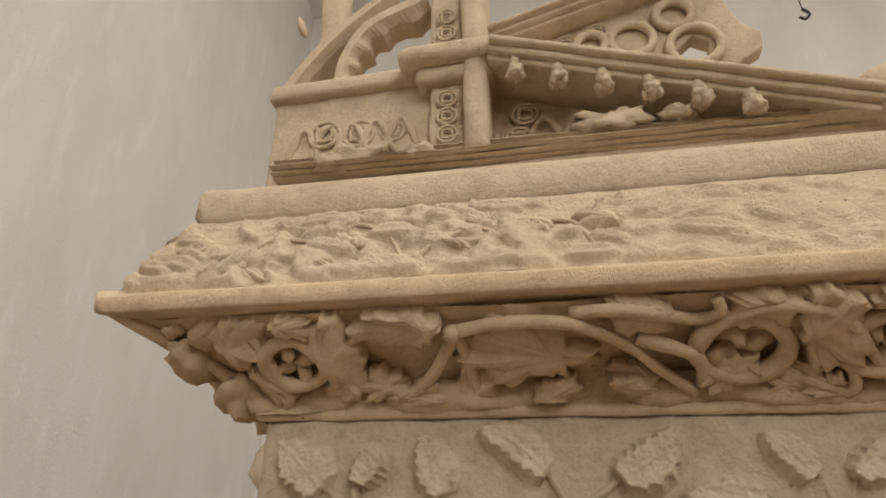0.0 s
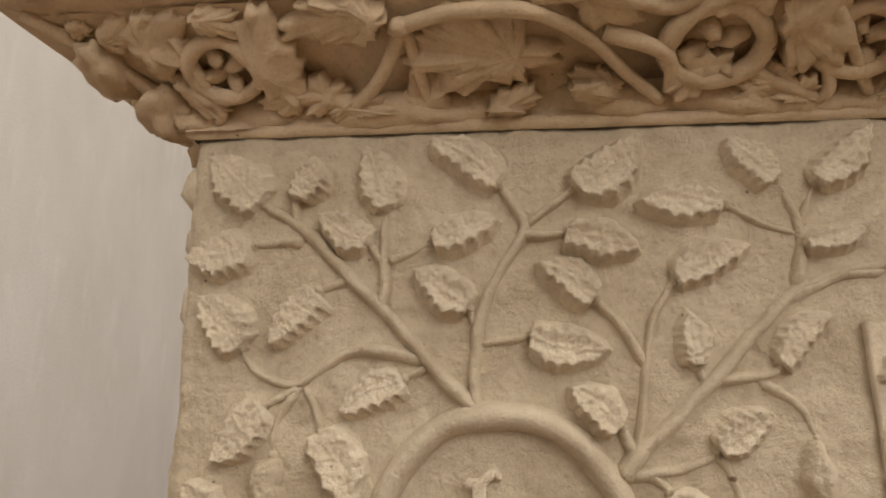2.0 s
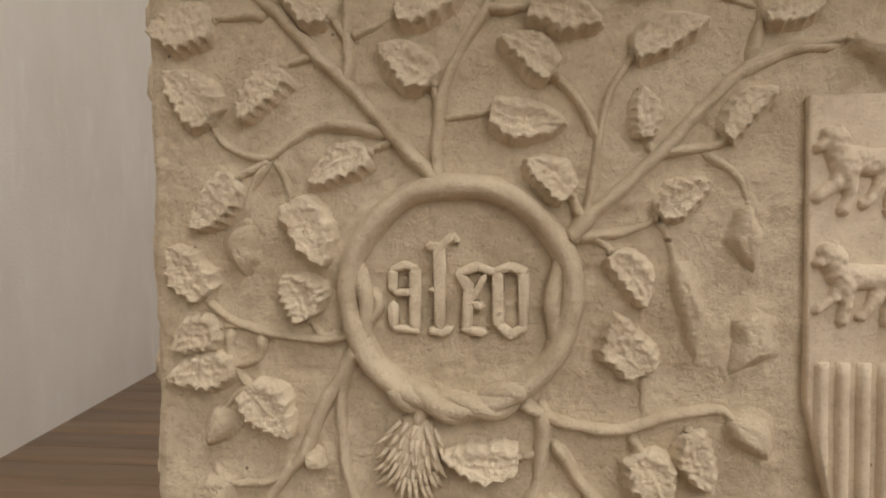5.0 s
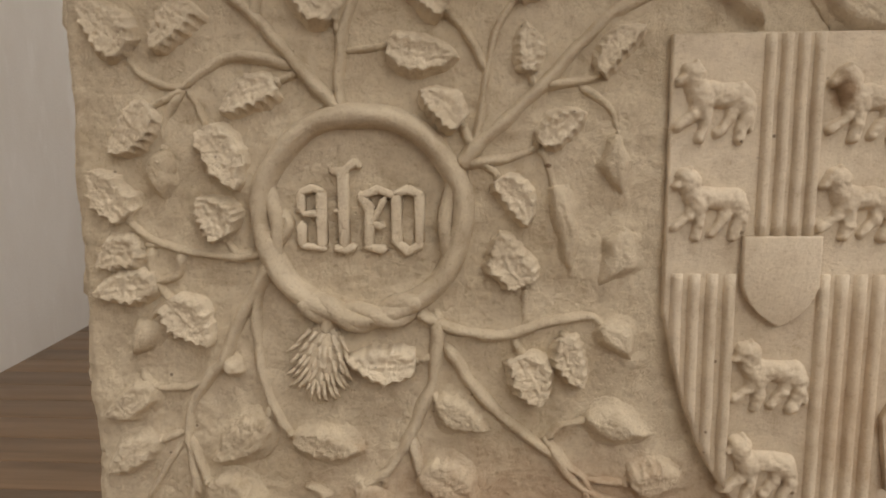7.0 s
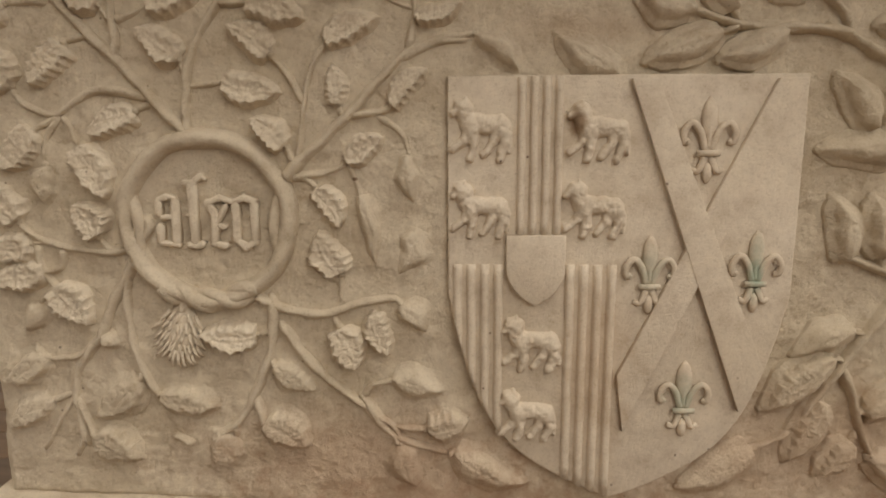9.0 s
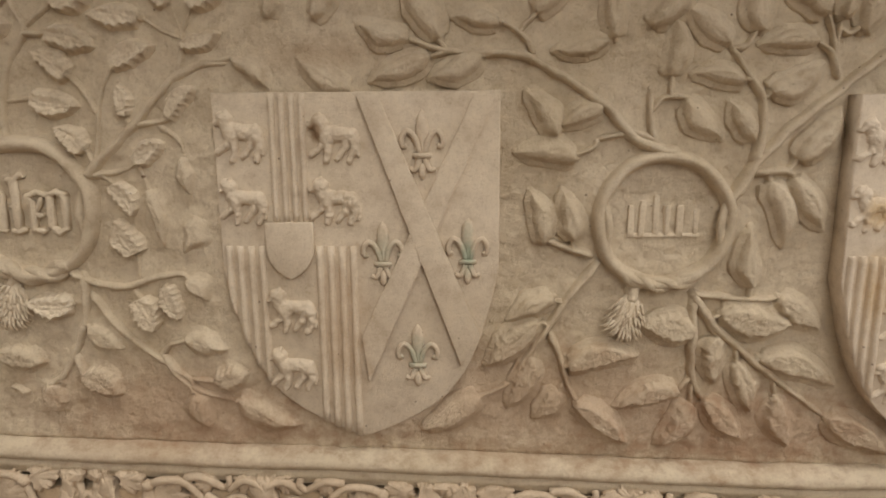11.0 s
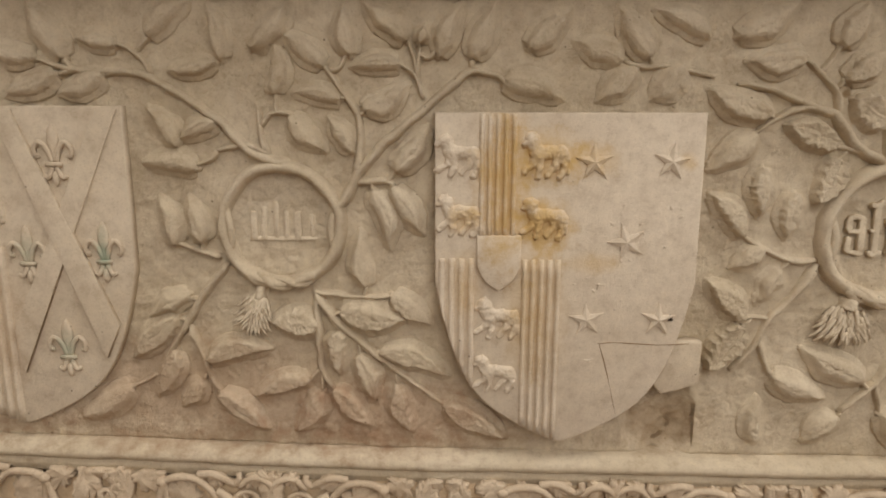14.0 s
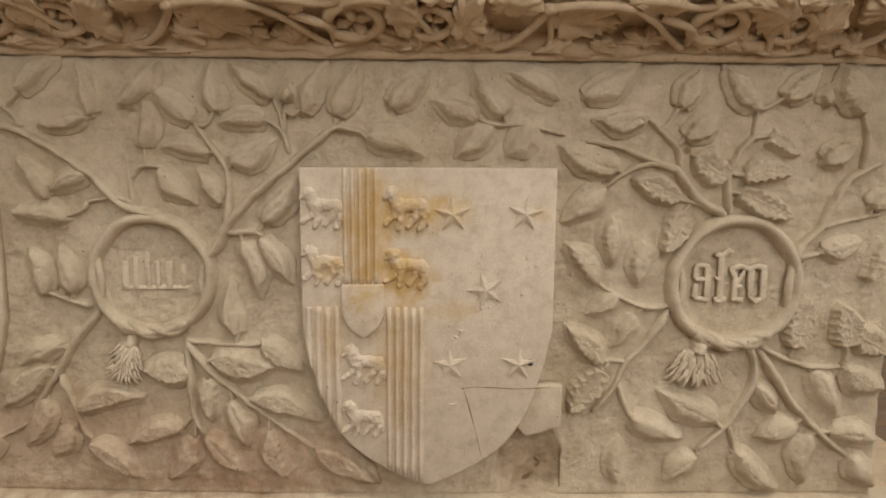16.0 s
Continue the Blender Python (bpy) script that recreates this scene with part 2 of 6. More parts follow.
def add_tube(bm, line, r0, r1, sides=8, lump=0.1, cap=True):
    rings = []
    n = len(line)
    for i, c in enumerate(line):
        d = (line[min(i + 1, n - 1)] - line[max(i - 1, 0)]).normalized()
        side = d.cross(Vector((0, -1, 0.02))).normalized()
        up = side.cross(d).normalized()
        r = (r0 + (r1 - r0) * i / max(n - 1, 1)) * (1 + lump * noise.noise(c * 45))
        rings.append([bm.verts.new(c + (side * math.cos(a) + up * math.sin(a)) * r) for a in [2 * math.pi * k / sides for k in range(sides)]])
    for a, b in zip(rings, rings[1:]):
        for k in range(sides):
            bm.faces.new((a[k], a[(k + 1) % sides], b[(k + 1) % sides], b[k]))
    if cap:
        bm.faces.new(rings[0][::-1])
        bm.faces.new(rings[-1])


def add_ridge(bm, line, r0, r1, lump=0.25, closed=False, cove=0.55):
    """A carved stem standing out of the ground: a rounded ridge whose flanks run out in a soft cove."""
    profile = [(-1.42, -1.8), (-1.20, -0.35), (-1.06, 0.15), (-0.98, cove), (-0.82, 1.05), (-0.45, 1.66), (0.0, 1.86), (0.45, 1.66), (0.82, 1.05), (0.98, cove), (1.06, 0.15), (1.20, -0.35), (1.42, -1.8)]
    rows, n = [], len(line)
    for i, c in enumerate(line):
        if closed:
            d = (line[(i + 1) % n] - line[i - 1]).normalized()
        else:
            d = (line[min(i + 1, n - 1)] - line[max(i - 1, 0)]).normalized()
        d.y = 0
        side = Vector((-d.z, 0, d.x)).normalized()
        r = (r0 + (r1 - r0) * i / max(n - 1, 1)) * (1 + lump * noise.noise(Vector((c.x, 0.3, c.z)) * 38))
        if not closed:
            r *= (0.60, 0.88)[min(i, n - 1 - i)] if min(i, n - 1 - i) < 2 else 1 + 0.18 * math.exp(-i / 3)
        tall = 1.0 if closed else min(1.0, 0.5 + 0.5 * min(i, n - 1 - i) / 2)
        row = []
        for u, h in profile:
            p = Vector((c.x, 0, c.z)) + side * (u * r)
            rough = noise.noise(p * 330) * 0.0010 + noise.noise(p * 150) * 0.0018 + noise.noise(p * 70) * 0.0016
            row.append(bm.verts.new((p.x, -(h * r * tall) - rough * (1 if h > 0.2 else 0.3), p.z)))
        rows.append(row)
    pairs = list(zip(rows, rows[1:])) + ([(rows[-1], rows[0])] if closed else [])
    for a, b in pairs:
        for k in range(len(profile) - 1):
            bm.faces.new((a[k], b[k], b[k + 1], a[k + 1]))
    if not closed:
        bm.faces.new(rows[0])
        bm.faces.new(rows[-1])
    bmesh.ops.recalc_face_normals(bm, faces=bm.faces[:])


def add_prism(bm, outline, y_back, y_front, bevel=0.0):
    """An outline of (x, z), counterclockwise as seen from the front, made solid from y_back to y_front."""
    sub = bmesh.new()
    face = sub.faces.new([sub.verts.new((x, y_front, z)) for x, z in outline])
    made = bmesh.ops.extrude_face_region(sub, geom=[face])
    for v in [g for g in made["geom"] if isinstance(g, bmesh.types.BMVert)]:
        v.co.y = y_back
    bmesh.ops.recalc_face_normals(sub, faces=sub.faces[:])
    if bevel:
        rim = [e for e in sub.edges if all(abs(v.co.y - y_front) < 1e-6 for v in e.verts)]
        bmesh.ops.bevel(sub, geom=rim, offset=bevel, segments=2, affect="EDGES", profile=0.5)
    join(bm, sub)


def grid_mesh(name, points, rows, cols, close=False):
    """A mesh from an array of rows x cols points."""
    i = np.arange(rows * cols).reshape(rows, cols)
    faces = np.stack([i[:-1, :-1], i[:-1, 1:], i[1:, 1:], i[1:, :-1]], -1).reshape(-1, 4)
    me = bpy.data.meshes.new(name)
    me.from_pydata(points.reshape(-1, 3).tolist(), [], faces.tolist())
    me.update()
    return me


def rough_noise(x, y, z, scale, octaves=4):
    """Cheap smooth pseudo-noise on arrays, from summed turned sines."""
    out, amp, rng = np.zeros_like(x), 1.0, np.random.RandomState(int(scale * 7) % 9999)
    for _ in range(octaves):
        for _ in range(5):
            d = rng.normal(size=3)
            d /= np.linalg.norm(d)
            out += amp * np.sin((x * d[0] + y * d[1] + z * d[2]) * scale * rng.uniform(0.7, 1.4) + rng.uniform(0, 6.28)) / 3.2
        amp, scale = amp * 0.5, scale * 2.1
    return out


# ---- the room ----
def box_structure(name, lo, hi, material, label, category):
    bm = bmesh.new()
    add_box(bm, lo, hi)
    return tagged(part(name, bm, material, smooth=False), label, category, kind="structure")


def sloped_wall():
    """The side wall, which runs a little out of square."""
    bm = bmesh.new()
    face = []
    for x, y in ((-1.49, -5.2), (-2.87, 5.2), (-3.12, 5.2), (-1.74, -5.2)):
        face.append((x, y))
    low = [bm.verts.new((x, y, 0)) for x, y in face]
    high = [bm.verts.new((x, y, 8.0)) for x, y in face]
    bm.faces.new(low[::-1])
    bm.faces.new(high)
    for k in range(4):
        bm.faces.new((low[k], low[(k + 1) % 4], high[(k + 1) % 4], high[k]))
    bmesh.ops.recalc_face_normals(bm, faces=bm.faces[:])
    return tagged(part("wall_west", bm, white_plaster, smooth=False), "off-white plaster wall with faint vertical stains", "wall", kind="structure")


sloped_wall()
box_structure("wall_north", (-2.86, 5.1, 0), (6.4, 5.35, 8.0), white_plaster, "plain off-white plaster end wall of the hall", "wall")


def pierced_wall(name, axis, at, thick, lo, hi, hole, label):
    """A wall with one window opening right through it, made of four butted pieces of one mesh."""
    bm = bmesh.new()
    h0, h1, z0, z1 = hole
    for a, b, c, d in ((lo, h0, 0, 8), (h1, hi, 0, 8), (h0, h1, 0, z0), (h0, h1, z1, 8)):
        if axis == "y":
            add_box(bm, (a, at, c), (b, at + thick, d))
        else:
            add_box(bm, (at, a, c), (at + thick, b, d))
    return tagged(part(name, bm, grey_plaster, smooth=False), label, "wall", kind="structure")


pierced_wall("wall_south", "y", -5.25, 0.25, -1.72, 6.4, (1.1, 4.1, 2.3, 5.7), "unseen wall, grey to cut bounce, with an added high window")
pierced_wall("wall_east", "x", 6.4, 0.25, -5.25, 5.35, (-3.7, -0.7, 3.1, 6.1), "unseen side wall, grey to cut bounce, with a high window")


def open_ceiling():
    """A flat ceiling with one roof light cut through it."""
    bm = bmesh.new()
    for a, b, c, d in ((-3.2, 0.8, -5.3, 5.4), (4.0, 6.7, -5.3, 5.4), (0.8, 4.0, -5.3, -3.6), (0.8, 4.0, -0.8, 5.4)):
        add_box(bm, (a, c, 8.0), (b, d, 8.2))
    return tagged(part("ceiling", bm, white_plaster, smooth=False), "white plastered ceiling with a roof light", "ceiling", kind="structure")


open_ceiling()

floor = box_structure("floor", (-3.2, -5.3, -0.1), (6.7, 5.4, -0.024), plain("floor_joint_dark", (0.04, 0.03, 0.02)), "dark brown boarded floor with dull polish", "floor")

# ---- the tomb: lines of its courses ----
LEFT, RIGHT, JOINT = -0.289, 2.068, 1.538


def bed_top(x):
    """Height of the bed joint under the cornice, which sags towards the middle."""
    return float(np.interp(x, [-0.45, 0.29, 0.77, 2.2], [1.447, 1.420, 1.404, 1.405]))


def bed_low(x):
    """Height of the joint on the base moulding."""
    return float(np.interp(x, [-0.45, 0.29, 1.05, 1.6, 2.2], [0.740, 0.721, 0.701, 0.696, 0.694]))


panel = thing("carved_panel", (0.62, 0.2, bed_low(0.6)), "cream limestone tomb panel carved with branches, wreaths and two shields", "relief panel")
panel_end = thing("carved_panel", (1.8, 0.2, bed_low(1.8)), "cream limestone end block carved with leaves round a wreath", "relief panel")
RELIEF = []


def home(x):
    return panel if x < JOINT else panel_end


LATTICE = np.random.RandomState(4).uniform(-1, 1, (256, 256))


def grain(a, b, octaves=1):
    """Smooth value noise on arrays; one unit is the size of its coarsest lump."""
    out, amp = 0.0, 1.0
    for k in range(octaves):
        a, b = a + 37.3 * k, b + 91.7 * k
        i, j = np.floor(a).astype(int), np.floor(b).astype(int)
        f, g = a - i, b - j
        f, g = f * f * (3 - 2 * f), g * g * (3 - 2 * g)
        i0, i1, j0, j1 = i % 256, (i + 1) % 256, j % 256, (j + 1) % 256
        out = out + amp * ((LATTICE[i0, j0] * (1 - f) + LATTICE[i1, j0] * f) * (1 - g) + (LATTICE[i0, j1] * (1 - f) + LATTICE[i1, j1] * f) * g)
        a, b, amp = a * 2.03, b * 2.03, amp * 0.55
    return out


def ease(t):
    t = np.clip(t, 0, 1)
    return t * t * (3 - 2 * t)


def patch_mesh(name, P, keep):
    """A mesh from those cells of a grid of points that are wanted."""
    rows, cols = keep.shape
    i = np.arange(rows * cols).reshape(rows, cols)
    cell = keep[:-1, :-1] | keep[:-1, 1:] | keep[1:, 1:] | keep[1:, :-1]
    faces = np.stack([i[:-1, :-1], i[:-1, 1:], i[1:, 1:], i[1:, :-1]], -1)[cell]
    used, index = np.unique(faces, return_inverse=True)
    me = bpy.data.meshes.new(name)
    me.from_pydata(P.reshape(-1, 3)[used].tolist(), [], index.reshape(-1, 4).tolist())
    me.update()
    return me


def leaf(x0, z0, x1, z1, width, style):
    """A carved leaf from its stalk end to its tip: a rough top, toothed or worn edges and steep flanks that spread at the foot."""
    length = math.hypot(x1 - x0, z1 - z0)
    du, dv = np.array((x1 - x0, z1 - z0)) / length, np.array((-(z1 - z0), x1 - x0)) / length
    width *= {"crisp": 1.30, "mid": 1.06, "worn": 1.05}[style]
    rnd = random.Random(int(x0 * 7919 + z0 * 104729 + x1 * 31))
    crisp = {"crisp": 1.0, "mid": 0.45, "worn": 0.0}[style]
    teeth, bend, seed = rnd.choice((5, 6, 6)), rnd.uniform(-0.10, 0.10), rnd.uniform(0, 90)
    thick = rnd.uniform(0.0145, 0.0185) if crisp == 1 else rnd.uniform(0.0145, 0.0195)
    lift, twist = rnd.uniform(-0.003, 0.002), rnd.uniform(-0.0035, 0.0035)
    step, pad = 0.00125, 0.010
    reach = width * 0.60 + pad + abs(bend) * length
    rows, cols = int((length + 2 * pad) / step) + 2, int(2 * reach / step) + 2
    p, q = np.meshgrid(np.linspace(-pad, length + pad, rows), np.linspace(-reach, reach, cols), indexing="ij")
    u = np.clip(p / length, 0, 1)
    X, Z = x0 + p * du[0] + q * dv[0], z0 + p * du[1] + q * dv[1]
    off = q - bend * length * np.sin(math.pi * u) + 0.0012 * grain(p * 90 + seed, q * 90)
    side = np.where(off > 0, 1.0, 0.0)
    body = np.sin(math.pi * np.clip((0.13 if crisp == 1 else 0.08) + (0.87 if crisp == 1 else 0.92) * u ** (0.84 if crisp < 1 else 0.92), 0, 1)) ** (0.72 if crisp < 1 else 0.60)
    half = width * 0.5 * body * (1 + 0.16 * grain(u * 4 + seed, side * 7 + seed))
    inside = (half - np.abs(off)) * 0.85
    inside = np.where((p < 0) | (p > length), -np.hypot(np.where(p < 0, p, p - length), off), inside)
    saw = (u * teeth + 0.5 * side + 0.25 * grain(u * 3 + seed, side * 5)) % 1
    notch = width * 0.085 * np.sin(math.pi * saw) * np.clip(body * 1.2, 0, 1)
    edge = inside - notch * crisp
    wide = width * 0.5
    lumps = 0.0009 * grain(X * 110, Z * 110, 2) + 0.0007 * grain(X * 330, Z * 330, 2)
    tilt = lift * u + twist * np.clip(off / wide, -1, 1)
    if crisp == 1:
        rib = 0.0016 * np.exp(-(off / 0.0016) ** 2) - 0.0012 * np.exp(-((off / wide) * 2.2) ** 2)
        top = thick * (0.88 + 0.14 * ease(1 - edge / (0.35 * width))) + tilt + rib * 0.7 + lumps * 0.75
        pit = np.clip(grain(X * 210 + 5, Z * 210, 2) - 0.45, 0, 1) * 0.0022
        high = ease(edge / 0.0022) * (top - pit)
        foot = 0.62 * thick * ease((inside + 0.0035 - notch * 0.4) / 0.0055) - 0.030 * ease(-(inside + 0.002) / 0.007)
    else:
        k = np.clip(edge / (width * (0.33 if crisp == 0 else 0.18)), 0, 1)
        crease = 0.0007 * np.exp(-(off / (0.0022 + 0.001 * crisp)) ** 2) * (1 if rnd.random() < 0.6 else -0.7)
        high = (thick * (0.12 + 0.88 * (1 - (1 - k) ** 2.0)) * (0.84 + 0.16 * np.cos(math.pi * (u - 0.4))) + tilt * k - crease * k + lumps * (0.6 + 0.4 * crisp) * k) * ease(edge / 0.003 + 0.15)
        foot = 0.30 * thick * ease((inside + 0.0055) / 0.009) - 0.034 * ease(-(inside + 0.0045) / 0.007)
    rise = np.maximum(np.where(edge > 0, high, -0.05), foot) + 0.0004 * grain(X * 500, Z * 500)
    X = np.clip(X, LEFT + 0.0015 + 0.002 * np.abs(grain(Z * 90, Z * 0)), RIGHT - 0.002)
    me = patch_mesh("leaf", np.stack([X, -rise, Z], -1), rise > -0.016)
    for i in range(6):
        t = (i + 0.5) / 6
        RELIEF.append((x0 + du[0] * length * t, z0 + du[1] * length * t, width * 0.46 * math.sin(math.pi * t) ** 0.6, 0.0010 if crisp == 1 else 0.0020))
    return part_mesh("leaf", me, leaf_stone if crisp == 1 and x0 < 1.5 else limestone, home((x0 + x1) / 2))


def branch(r0, r1, *points):
    """A round carved branch through the points."""
    bm = bmesh.new()
    thin = 0.84 if points[0][0] < 0.45 else 0.66
    r0, r1 = r0 * thin + 0.0006, r1 * thin + 0.0006
    line = spline([(x, -0.001 - (r0 + (r1 - r0) * i / (len(points) - 1)) * 0.85, z) for i, (x, z) in enumerate(points)], 7)
    for i in range(1, len(line) - 1):
        line[i] += Vector((noise.noise(line[i] * 55), 0, noise.noise(line[i] * 55 + Vector((9, 2, 4))))) * r0 * 0.35
    add_ridge(bm, line, r0, r1)
    for i, c in enumerate(line):
        RELIEF.append((c.x, c.z, (r0 + (r1 - r0) * i / len(line)) * 1.1, 0.0012))
    middle = points[len(points) // 2]
    return part("branch", bm, limestone, home(middle[0]))


def seed_head(x0, z0, x1, z1, width):
    """A shaggy tuft of overlapping curled petals."""
    bm = bmesh.new()
    axis = Vector((x1 - x0, 0, z1 - z0)) * 0.9
    width *= 0.88
    length = axis.length
    side = Vector((-axis.z, 0, axis.x)) / length
    turn0 = math.atan2(axis.z, axis.x)
    rnd = random.Random(int(x0 * 991))
    add_ball(bm, (x0 + axis.x * 0.5, -0.004, z0 + axis.z * 0.5), (length * 0.52, 0.012, width * 0.40), Matrix.Rotation(-turn0, 4, "Y"), 0.2)
    RELIEF.append((x0 + axis.x * 0.5, z0 + axis.z * 0.5, width * 0.4, 0.005))
    add_ridge(bm, spline([(x0 + 0.004, 0, z0 + 0.016), (x0, 0, z0), (x0 + axis.x * 0.2, 0, z0 + axis.z * 0.2)], 4), width * 0.13, width * 0.16)
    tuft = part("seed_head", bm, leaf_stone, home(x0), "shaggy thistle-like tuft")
    for row, count in ((0.18, 5), (0.36, 8), (0.54, 9), (0.72, 10), (0.86, 8)):
        for k in range(count):
            a = -1 + 2 * (k + 0.5) / count + rnd.uniform(-0.06, 0.06)
            body = math.sqrt(max(0.1, 1 - (row * 2 - 1) ** 2))
            start = Vector((x0, -0.006 - 0.007 * (1 - a * a), z0)) + axis * (row - 0.05) + side * (a * width * 0.42 * body)
            way = (axis / length + side * (a * 0.9 + rnd.uniform(-0.2, 0.2))).normalized()
            step = way * width * rnd.uniform(0.26, 0.40)
            bm = bmesh.new()
            add_tube(bm, spline([start, start + step * 0.6 + Vector((0, -0.0035, 0)), start + step + Vector((0, 0.002, 0))], 3), width * 0.045, width * 0.016, 6, 0.3)
            part("petal", bm, leaf_stone, tuft)


def wreath(x, z, radius, tube, squash=1.0):
    """A ring of bent branch with a lapped strand at each side and a twist below."""
    bm = bmesh.new()
    line = []
    for k in range(72):
        a = 2 * math.pi * k / 72
        wob = 1 + 0.008 * math.sin(3 * a + x * 9) + 0.010 * math.sin(7 * a)
        line.append(Vector((x + radius * math.cos(a) * wob, -tube * 0.55, z + radius * math.sin(a) * wob * squash)))
        RELIEF.append((line[-1].x, line[-1].z, tube, 0.001))
    add_ridge(bm, line, tube, tube, 0.13, True)
    ring = part("wreath", bm, limestone, home(x), "ring of bent branch, twisted at its foot")
    for side in (-1, 1):
        bm = bmesh.new()
        arc = []
        for k in range(9):
            a = (math.pi if side < 0 else 0) + side * (-0.48 + 0.86 * k / 8)
            r = radius - tube * 1.50 * math.sin(math.pi * k / 8)
            arc.append(Vector((x + r * math.cos(a), -tube * (0.35 + 0.55 * math.sin(math.pi * k / 8)), z + r * math.sin(a) * squash)))
        add_tube(bm, arc, tube * 0.72, tube * 0.62, 8, 0.2)
        part("strand", bm, limestone, ring)
    for phase in (0, math.pi):
        bm = bmesh.new()
        arc = []
        for k in range(25):
            u = k / 24
            a = -math.pi / 2 - 0.62 + 1.24 * u
            w = math.sin(2.5 * 2 * math.pi * u * 0.62 + phase)
            r = radius + tube * 0.7 * w
            arc.append(Vector((x + r * math.cos(a), -tube * (0.75 + 0.45 * math.cos(2.5 * 2 * math.pi * u * 0.62 + phase)), z + r * math.sin(a) * squash)))
        add_tube(bm, arc, tube * 0.78, tube * 0.78, 8, 0.1)
        part("strand", bm, limestone, ring)
    return ring


def letter(strokes, x, z, size, depth, parent, label):
    """A blackletter sign of broad pen strokes with pointed ends; strokes in units of the letter's height."""
    bm = bmesh.new()
    for a, b, w in strokes:
        a, b = Vector((x + a[0] * size, 0, z + a[1] * size)), Vector((x + b[0] * size, 0, z + b[1] * size))
        d = (b - a).normalized()
        s = Vector((-d.z, 0, d.x)) * w * size * 0.56
        e = d * w * size * 0.55
        outline = [a - e, a + s * 0.9, b + s, b + e, b - s, a - s * 0.9]
        if (outline[1] - outline[0]).cross(outline[2] - outline[0]).y > 0:
            outline.reverse()
        add_prism(bm, [(p.x, p.z) for p in outline], 0.004, -depth, depth * 0.3)
    for v in bm.verts:
        v.co += Vector((1, 0.6, 1)) * noise.noise(v.co * 160) * 0.0022
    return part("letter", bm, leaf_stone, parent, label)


SIGN_A = [((0.03, 0.93), (0.03, 0.66), 0.15), ((0.06, 0.60), (0.30, 0.60), 0.11), ((0.03, 0.40), (0.03, 0.10), 0.15), ((0.34, 0.93), (0.34, 0.08), 0.16), ((0.03, 0.97), (0.19, 1.03), 0.12), ((0.19, 1.03), (0.34, 0.97), 0.12), ((0.05, 0.05), (0.36, 0.0), 0.12)]
SIGN_L = [((0.0, 0.08), (0.0, 1.30), 0.17), ((-0.14, 1.32), (0.06, 1.32), 0.13), ((0.04, 1.34), (0.18, 1.46), 0.13), ((0.18, 1.48), (0.25, 1.40), 0.10), ((-0.12, 0.63), (0.0, 0.60), 0.09), ((-0.10, 0.03), (0.02, -0.04), 0.12), ((0.02, -0.04), (0.14, 0.03), 0.12)]
SIGN_E = [((0.0, 0.90), (0.12, 0.66), 0.15), ((0.12, 0.64), (0.10, 0.08), 0.15), ((0.0, 0.90), (0.24, 1.0), 0.12), ((0.24, 1.0), (0.48, 0.90), 0.12), ((0.34, 0.84), (0.18, 0.50), 0.10), ((0.18, 0.40), (0.28, 0.38), 0.13), ((0.08, 0.03), (0.32, -0.01), 0.13)]
SIGN_N = [((0.0, 0.12), (0.0, 0.88), 0.16), ((0.34, 0.12), (0.34, 0.88), 0.16), ((-0.08, 0.90), (0.16, 1.0), 0.12), ((0.16, 1.0), (0.36, 0.92), 0.12), ((0.0, 0.08), (0.17, -0.05), 0.13), ((0.17, -0.05), (0.36, 0.08), 0.13)]


def motto(x, z, size, depth, stretch, parent):
    for sign, at, name in ((SIGN_A, 0.0, "raised blackletter a"), (SIGN_L, 0.675, "raised blackletter l"), (SIGN_E, 0.95, "raised blackletter e"), (SIGN_N, 1.475, "raised blackletter n")):
        letter([((a[0] * stretch, a[1]), (b[0] * stretch, b[1]), w) for a, b, w in sign], x + at * size * stretch, z, size, depth, parent, name)


ring_1 = wreath(-0.011, 1.088, 0.0955, 0.0108)
ring_2 = wreath(0.890, 1.071, 0.0895, 0.0086)
ring_3 = wreath(1.805, 1.061, 0.0995, 0.0098)
motto(-0.0695, 1.058, 0.0555, 0.008, 1.13, ring_1)
motto(1.741, 1.033, 0.055, 0.005, 1.12, ring_3)


def worn_letters(x, z):
    """Letters worn past reading: low bars."""
    for k, (dx, h) in enumerate(((0, 0.042), (0.016, 0.05), (0.034, 0.056), (0.05, 0.042), (0.068, 0.042), (0.09, 0.038))):
        bm = bmesh.new()
        add_box(bm, (x + dx, 0.0026, z), (x + dx + 0.008, 0.009, z + h), 0.0018, 0.0022)
        part("bar", bm, leaf_stone, ring_2)
    bm = bmesh.new()
    add_box(bm, (x - 0.004, 0.0034, z - 0.003), (x + 0.1, 0.009, z + 0.003), 0.0014, 0.0012)
    part("bar", bm, leaf_stone, ring_2)


worn_letters(0.842, 1.05)

# ---- branches and leaves ----
leaf(-0.217, 1.368, -0.264, 1.413, 0.038, "crisp")
leaf(-0.183, 1.371, -0.166, 1.409, 0.029, "crisp")
leaf(-0.102, 1.357, -0.120, 1.416, 0.030, "crisp")
leaf(-0.004, 1.374, -0.064, 1.417, 0.031, "crisp")
leaf(0.060, 1.368, 0.117, 1.409, 0.034, "crisp")
leaf(0.218, 1.364, 0.183, 1.402, 0.025, "crisp")
leaf(0.248, 1.362, 0.295, 1.405, 0.025, "crisp")
leaf(0.176, 1.347, 0.110, 1.352, 0.026, "crisp")
leaf(-0.225, 1.329, -0.281, 1.319, 0.034, "crisp")
leaf(-0.117, 1.328, -0.162, 1.356, 0.027, "crisp")
